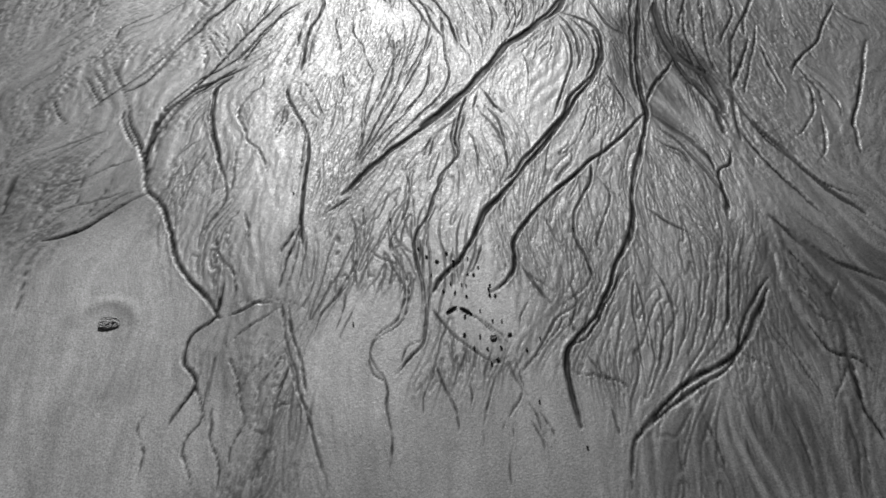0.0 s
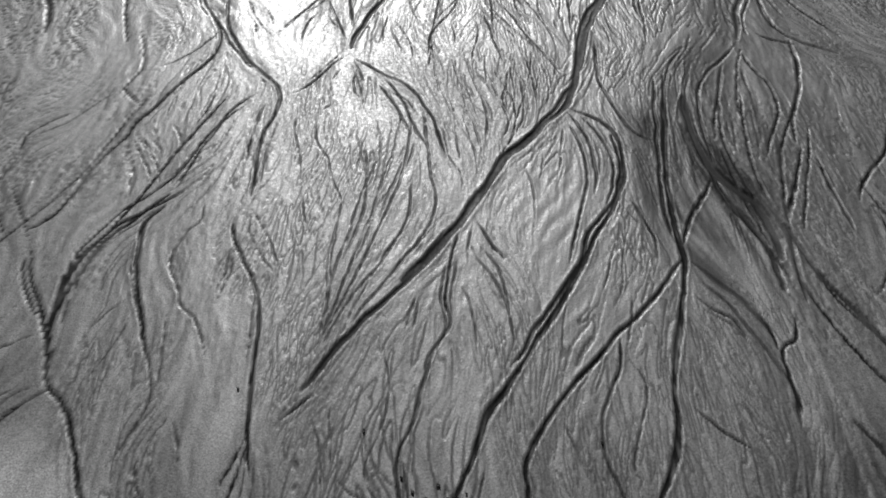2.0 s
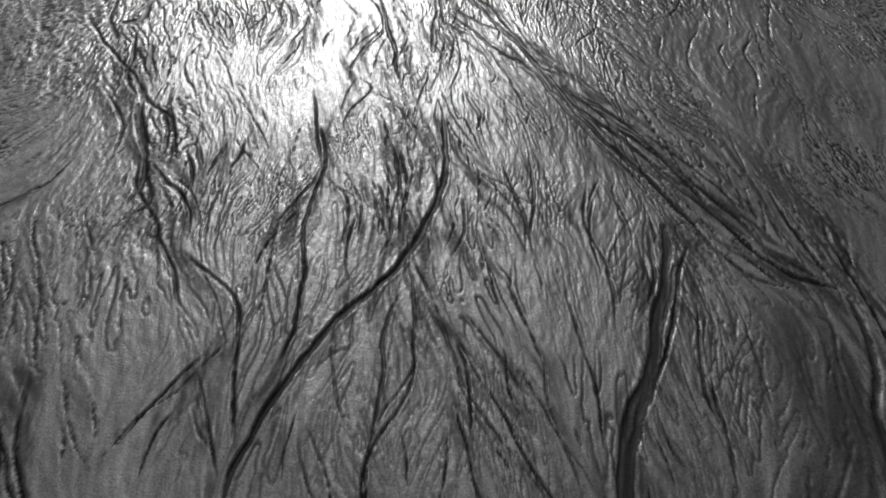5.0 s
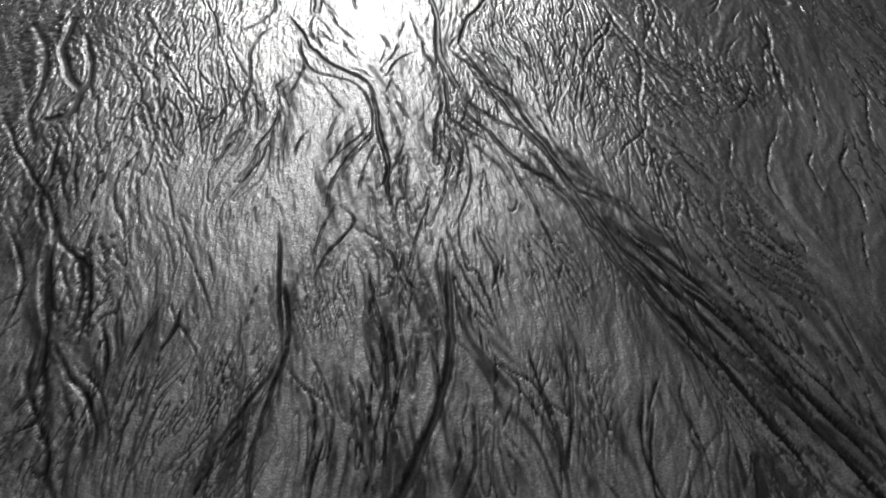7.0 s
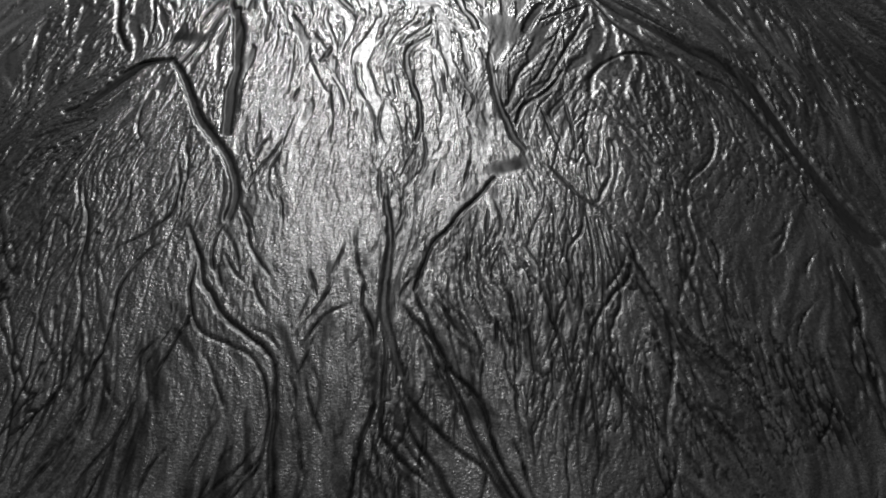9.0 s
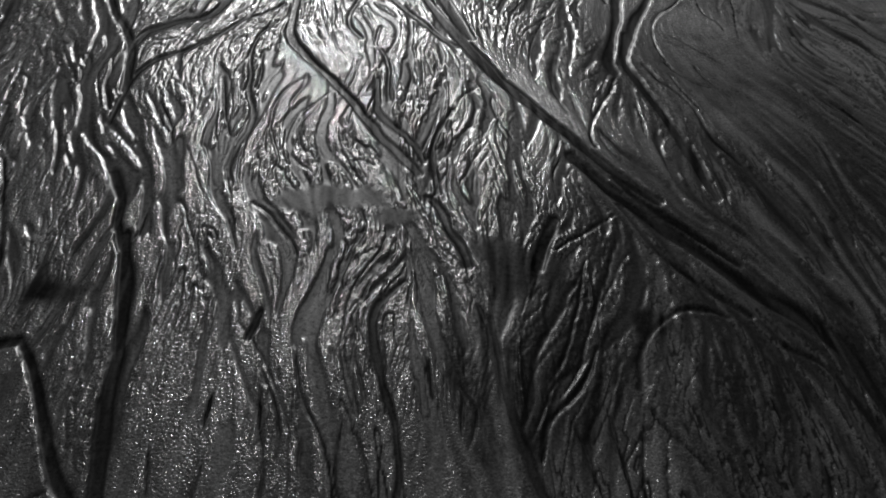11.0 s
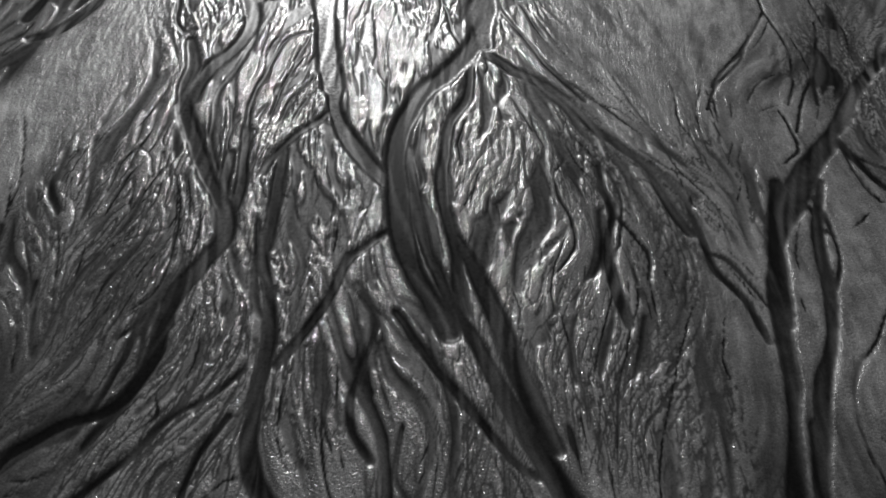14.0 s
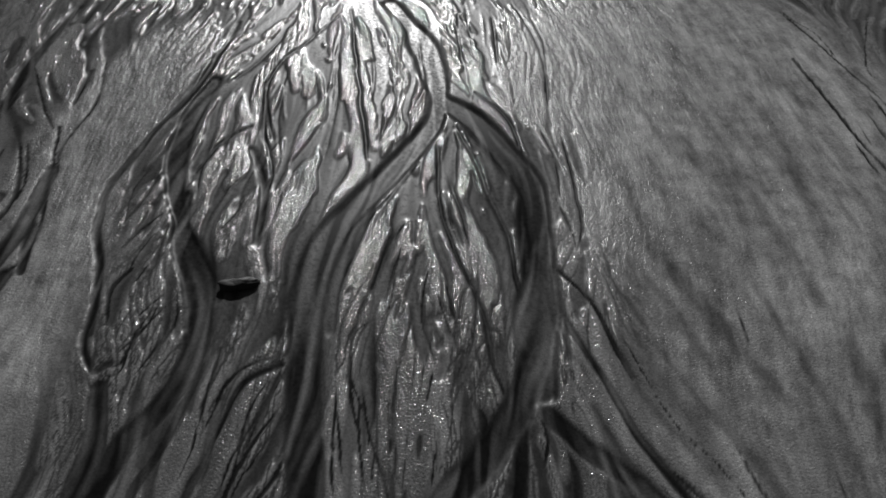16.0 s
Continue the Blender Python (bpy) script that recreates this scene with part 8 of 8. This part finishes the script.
height += 0.0018 * np.exp(-((away - 1.3) ** 2) / 0.12) * np.clip((GY - 1.6) / 0.03, 0, 1) - 0.0018 * np.exp(-((away / 0.9) ** 2))


def slope(y):
    """How steeply the beach rises ahead, in radians: down into a shallow swale, then up."""
    u = np.clip((y - 2.2) / 4.4, 0, 1)
    tilt = -2.0 + 5.0 * u * u * (3 - 2 * u)
    return np.radians(tilt * np.clip((11 - y) / 2, 0, 1) * np.clip((y + 1.5) / 2, 0, 1))


LINE = np.arange(-2, 12, 0.01)
RISE = np.cumsum(np.tan(slope(LINE))) * 0.01
RISE -= np.interp(4.4, LINE, RISE)
height += np.interp(gy, LINE, RISE)[:, None]


def widened(line, steps=26, first=0.008, growth=1.5):
    """Grid lines that go on outwards from both ends, ever wider apart, to the far beach."""
    more = np.cumsum(first * growth ** np.arange(steps))
    return np.concatenate([line[0] - more[::-1], line, line[-1] + more])


def ground():
    n = 26
    # The middle of the beach, along which the way leads, is built finer than its sides.
    step = np.arange(NX)
    keep = np.flatnonzero((step % 3 == 0) | ((step % 2 == 0) & (gx > 0.0) & (gx < 1.95)) | ((gx > 0.30) & (gx < 1.25)))
    xs, ys = widened(gx[keep]), widened(gy)
    h = np.pad((height - np.interp(gy, LINE, RISE)[:, None])[:, keep], n, mode="edge")
    fade = np.ones(h.shape)
    edge = np.clip(1 - np.arange(n) / 4, 0, 1)
    fade[:, :n] *= edge[::-1]
    fade[:, -n:] *= edge
    fade[:n] *= edge[::-1, None]
    fade[-n:] *= edge[:, None]
    x, y = np.meshgrid(xs, ys)
    rows, cols = x.shape
    mesh = bpy.data.meshes.new("ground")
    mesh.vertices.add(rows * cols)
    mesh.vertices.foreach_set("co", np.stack([x, y, h * fade + np.interp(ys, LINE, RISE)[:, None]], -1).astype(np.float32).ravel())
    first = (np.arange(rows - 1)[:, None] * cols + np.arange(cols - 1)).ravel()
    quads = np.stack([first, first + 1, first + cols + 1, first + cols], 1).astype(np.int32)
    mesh.loops.add(quads.size)
    mesh.polygons.add(len(quads))
    mesh.loops.foreach_set("vertex_index", quads.ravel())
    mesh.polygons.foreach_set("loop_start", np.arange(0, quads.size, 4, dtype=np.int32))
    mesh.polygons.foreach_set("use_smooth", np.ones(len(quads), bool))
    mesh.update(calc_edges=True)
    for name, values in (("grit_shade", grit_shade), ("even", calm), ("silt", silt), ("pale", pale), ("silk", broad)):
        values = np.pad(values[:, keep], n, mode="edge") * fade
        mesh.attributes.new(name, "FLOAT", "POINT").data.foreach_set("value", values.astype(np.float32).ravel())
    course = np.stack([np.pad(ACROSS[:, keep], n, mode="edge") * fade + (1 - fade) * x, np.pad(ALONG[:, keep], n, mode="edge") * fade + (1 - fade) * y, 0 * x], -1)
    mesh.attributes.new("course", "FLOAT_VECTOR", "POINT").data.foreach_set("vector", course.astype(np.float32).ravel())
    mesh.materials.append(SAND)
    return tagged(new("ground", mesh), "wet grey beach sand cut by branching drainage rills", "sand", kind="structure")


beach = ground()


def surface(x, y):
    """The height of the sand at a place."""
    return float(height[min(NY - 1, max(0, round((y - Y0) / STEP_Y))), min(NX - 1, max(0, round((x - X0) / STEP_X)))])


def linked(name, bm, mat, smooth=True):
    mesh = bpy.data.meshes.new(name)
    bm.to_mesh(mesh)
    bm.free()
    for face in mesh.polygons:
        face.use_smooth = smooth
    mesh.materials.append(mat)
    return new(name, mesh)


# ---- loose things on the sand ----
def pebble(x, y, size, turn, label, mat, seed, name="pebble", category="pebble", rough=0.25):
    """A worn stone: a ball with bent sides, three half sizes, sunk a little into the sand."""
    bm = bmesh.new()
    bmesh.ops.create_icosphere(bm, subdivisions=4, radius=1.0)
    for v in bm.verts:
        push = 1 + rough * noise.noise(v.co * 1.3 + Vector((seed, 0, 0))) + 0.08 * noise.noise(v.co * 4 + Vector((0, seed, 0)))
        bend = 0.35 * (v.co.x * v.co.x - 0.4)
        v.co = Vector((v.co.x * push * size[0], (v.co.y * push + bend) * size[1], v.co.z * push * size[2]))
    ob = linked(name, bm, mat)
    ob.matrix_world = pose(x, y, surface(x, y) + size[2] * 0.45, 0, 0, turn)
    return tagged(ob, label, category)


pebble(0.648, 7.062, (0.033, 0.012, 0.008), 10, "smooth black oblong pebble lying in a rill", STONE, 3.0)


def fragment(x, y, long, wide, turn, seed):
    """A chip of shell: a flat jagged flake with a hollow face."""
    dice = random.Random(seed)
    bm = bmesh.new()
    top, low = [], []
    n = 9
    for k in range(n):
        a, r = k * 2 * math.pi / n, dice.uniform(0.5, 1.15)
        px, py = math.cos(a) * r * long / 2, math.sin(a) * r * wide / 2
        top.append(bm.verts.new((px * 0.9, py * 0.9, 0.0022 + dice.uniform(0, 0.0008))))
        low.append(bm.verts.new((px, py, -0.0015)))
    centre = bm.verts.new((0, 0, 0.0016))
    for k in range(n):
        m = (k + 1) % n
        bm.faces.new((top[k], top[m], centre))
        bm.faces.new((low[k], low[m], top[m], top[k]))
    bm.faces.new(low[::-1])
    ob = linked("shell_fragment", bm, SHELL, False)
    ob.matrix_world = pose(x, y, surface(x, y) + 0.001, dice.uniform(-12, 12), dice.uniform(-12, 12), turn)
    return tagged(ob, "tiny dark broken shell chip on smooth wet sand", "shell fragment", group="shell chips on the sand bank")


chips = random.Random(5)
for x, y in (
    (0.563, 1.745), (0.603, 1.753), (0.583, 1.733), (0.571, 1.697), (0.645, 1.737), (0.630, 1.733), (0.616, 1.730),
    (0.665, 1.713), (0.643, 1.695), (0.654, 1.694), (0.608, 1.673), (0.630, 1.670), (0.638, 1.666), (0.615, 1.649),
    (0.637, 1.639), (0.594, 1.655), (0.684, 1.664), (0.681, 1.654), (0.693, 1.639), (0.682, 1.640), (0.632, 1.590),
    (0.661, 1.602), (0.683, 1.577), (0.700, 1.576), (0.629, 1.548), (0.657, 1.543), (0.669, 1.514), (0.645, 1.518),
    (0.694, 1.515), (0.686, 1.491), (0.674, 1.483), (0.712, 1.544), (0.740, 1.509), (0.767, 1.533), (0.422, 1.583),
    (0.750, 1.399), (0.818, 1.307), (0.488, 1.854), (0.546, 1.769), (0.278, 1.946), (0.866, 1.805),
):
    fragment(x, y, chips.uniform(0.004, 0.0085), chips.uniform(0.003, 0.0055), chips.uniform(0, 180), chips.random())
fragment(0.681, 1.538, 0.014, 0.012, 40, 2)


def tube(points, radius, mat, name):
    """A round strand along points, thinner at its ends."""
    bm = bmesh.new()
    rings, n = [], 8
    for k, p in enumerate(points):
        a, b = points[max(0, k - 1)], points[min(len(points) - 1, k + 1)]
        way = (b - a).normalized()
        side = way.cross(Vector((0, 0, 1))).normalized()
        up = side.cross(way)
        r = radius * (0.35 + 0.65 * min(1, 4 * min(k, len(points) - 1 - k) / len(points)))
        rings.append([bm.verts.new(p + (side * math.cos(q * 2 * math.pi / n) + up * math.sin(q * 2 * math.pi / n)) * r) for q in range(n)])
    for a, b in zip(rings, rings[1:]):
        for q in range(n):
            bm.faces.new((a[q], a[(q + 1) % n], b[(q + 1) % n], b[q]))
    bm.faces.new(rings[0][::-1])
    bm.faces.new(rings[-1])
    return linked(name, bm, mat)


def twig(points, radius):
    x, y = points[0]
    z = surface(x, y)
    ob = tube([Vector((px - x, py - y, surface(px, py) - z + radius * 0.7)) for px, py in points], radius, SHELL, "twig")
    ob.matrix_world = pose(x, y, z)
    return tagged(ob, "short dark curved bit of seaweed stalk on sand", "twig")


twig([(0.597, 1.600), (0.603, 1.606), (0.610, 1.612), (0.618, 1.614)], 0.0030)
twig([(0.622, 1.612), (0.630, 1.609), (0.638, 1.603), (0.646, 1.594)], 0.0026)


def worm_cast(x, y):
    """A heap of coiled strands of sand that a burrowing worm has pushed up."""
    dice = random.Random(9)
    z = surface(x, y)
    points = []
    for k in range(150):
        a, r = k * 0.33, 0.022 * (1 - k / 190) * (0.6 + 0.4 * math.sin(k * 0.37))
        points.append(Vector((math.cos(a) * r * 1.25 + 0.004 * math.sin(k * 0.9), math.sin(a) * r * 0.8, 0.0005 + 0.005 * k / 150 + 0.001 * dice.random())))
    ob = tube(points, 0.0021, CAST, "worm_cast")
    ob.matrix_world = pose(x, y, z)
    return tagged(ob, "small dark coiled worm cast in a dent of sand", "worm cast")


worm_cast(-0.045, 1.607)
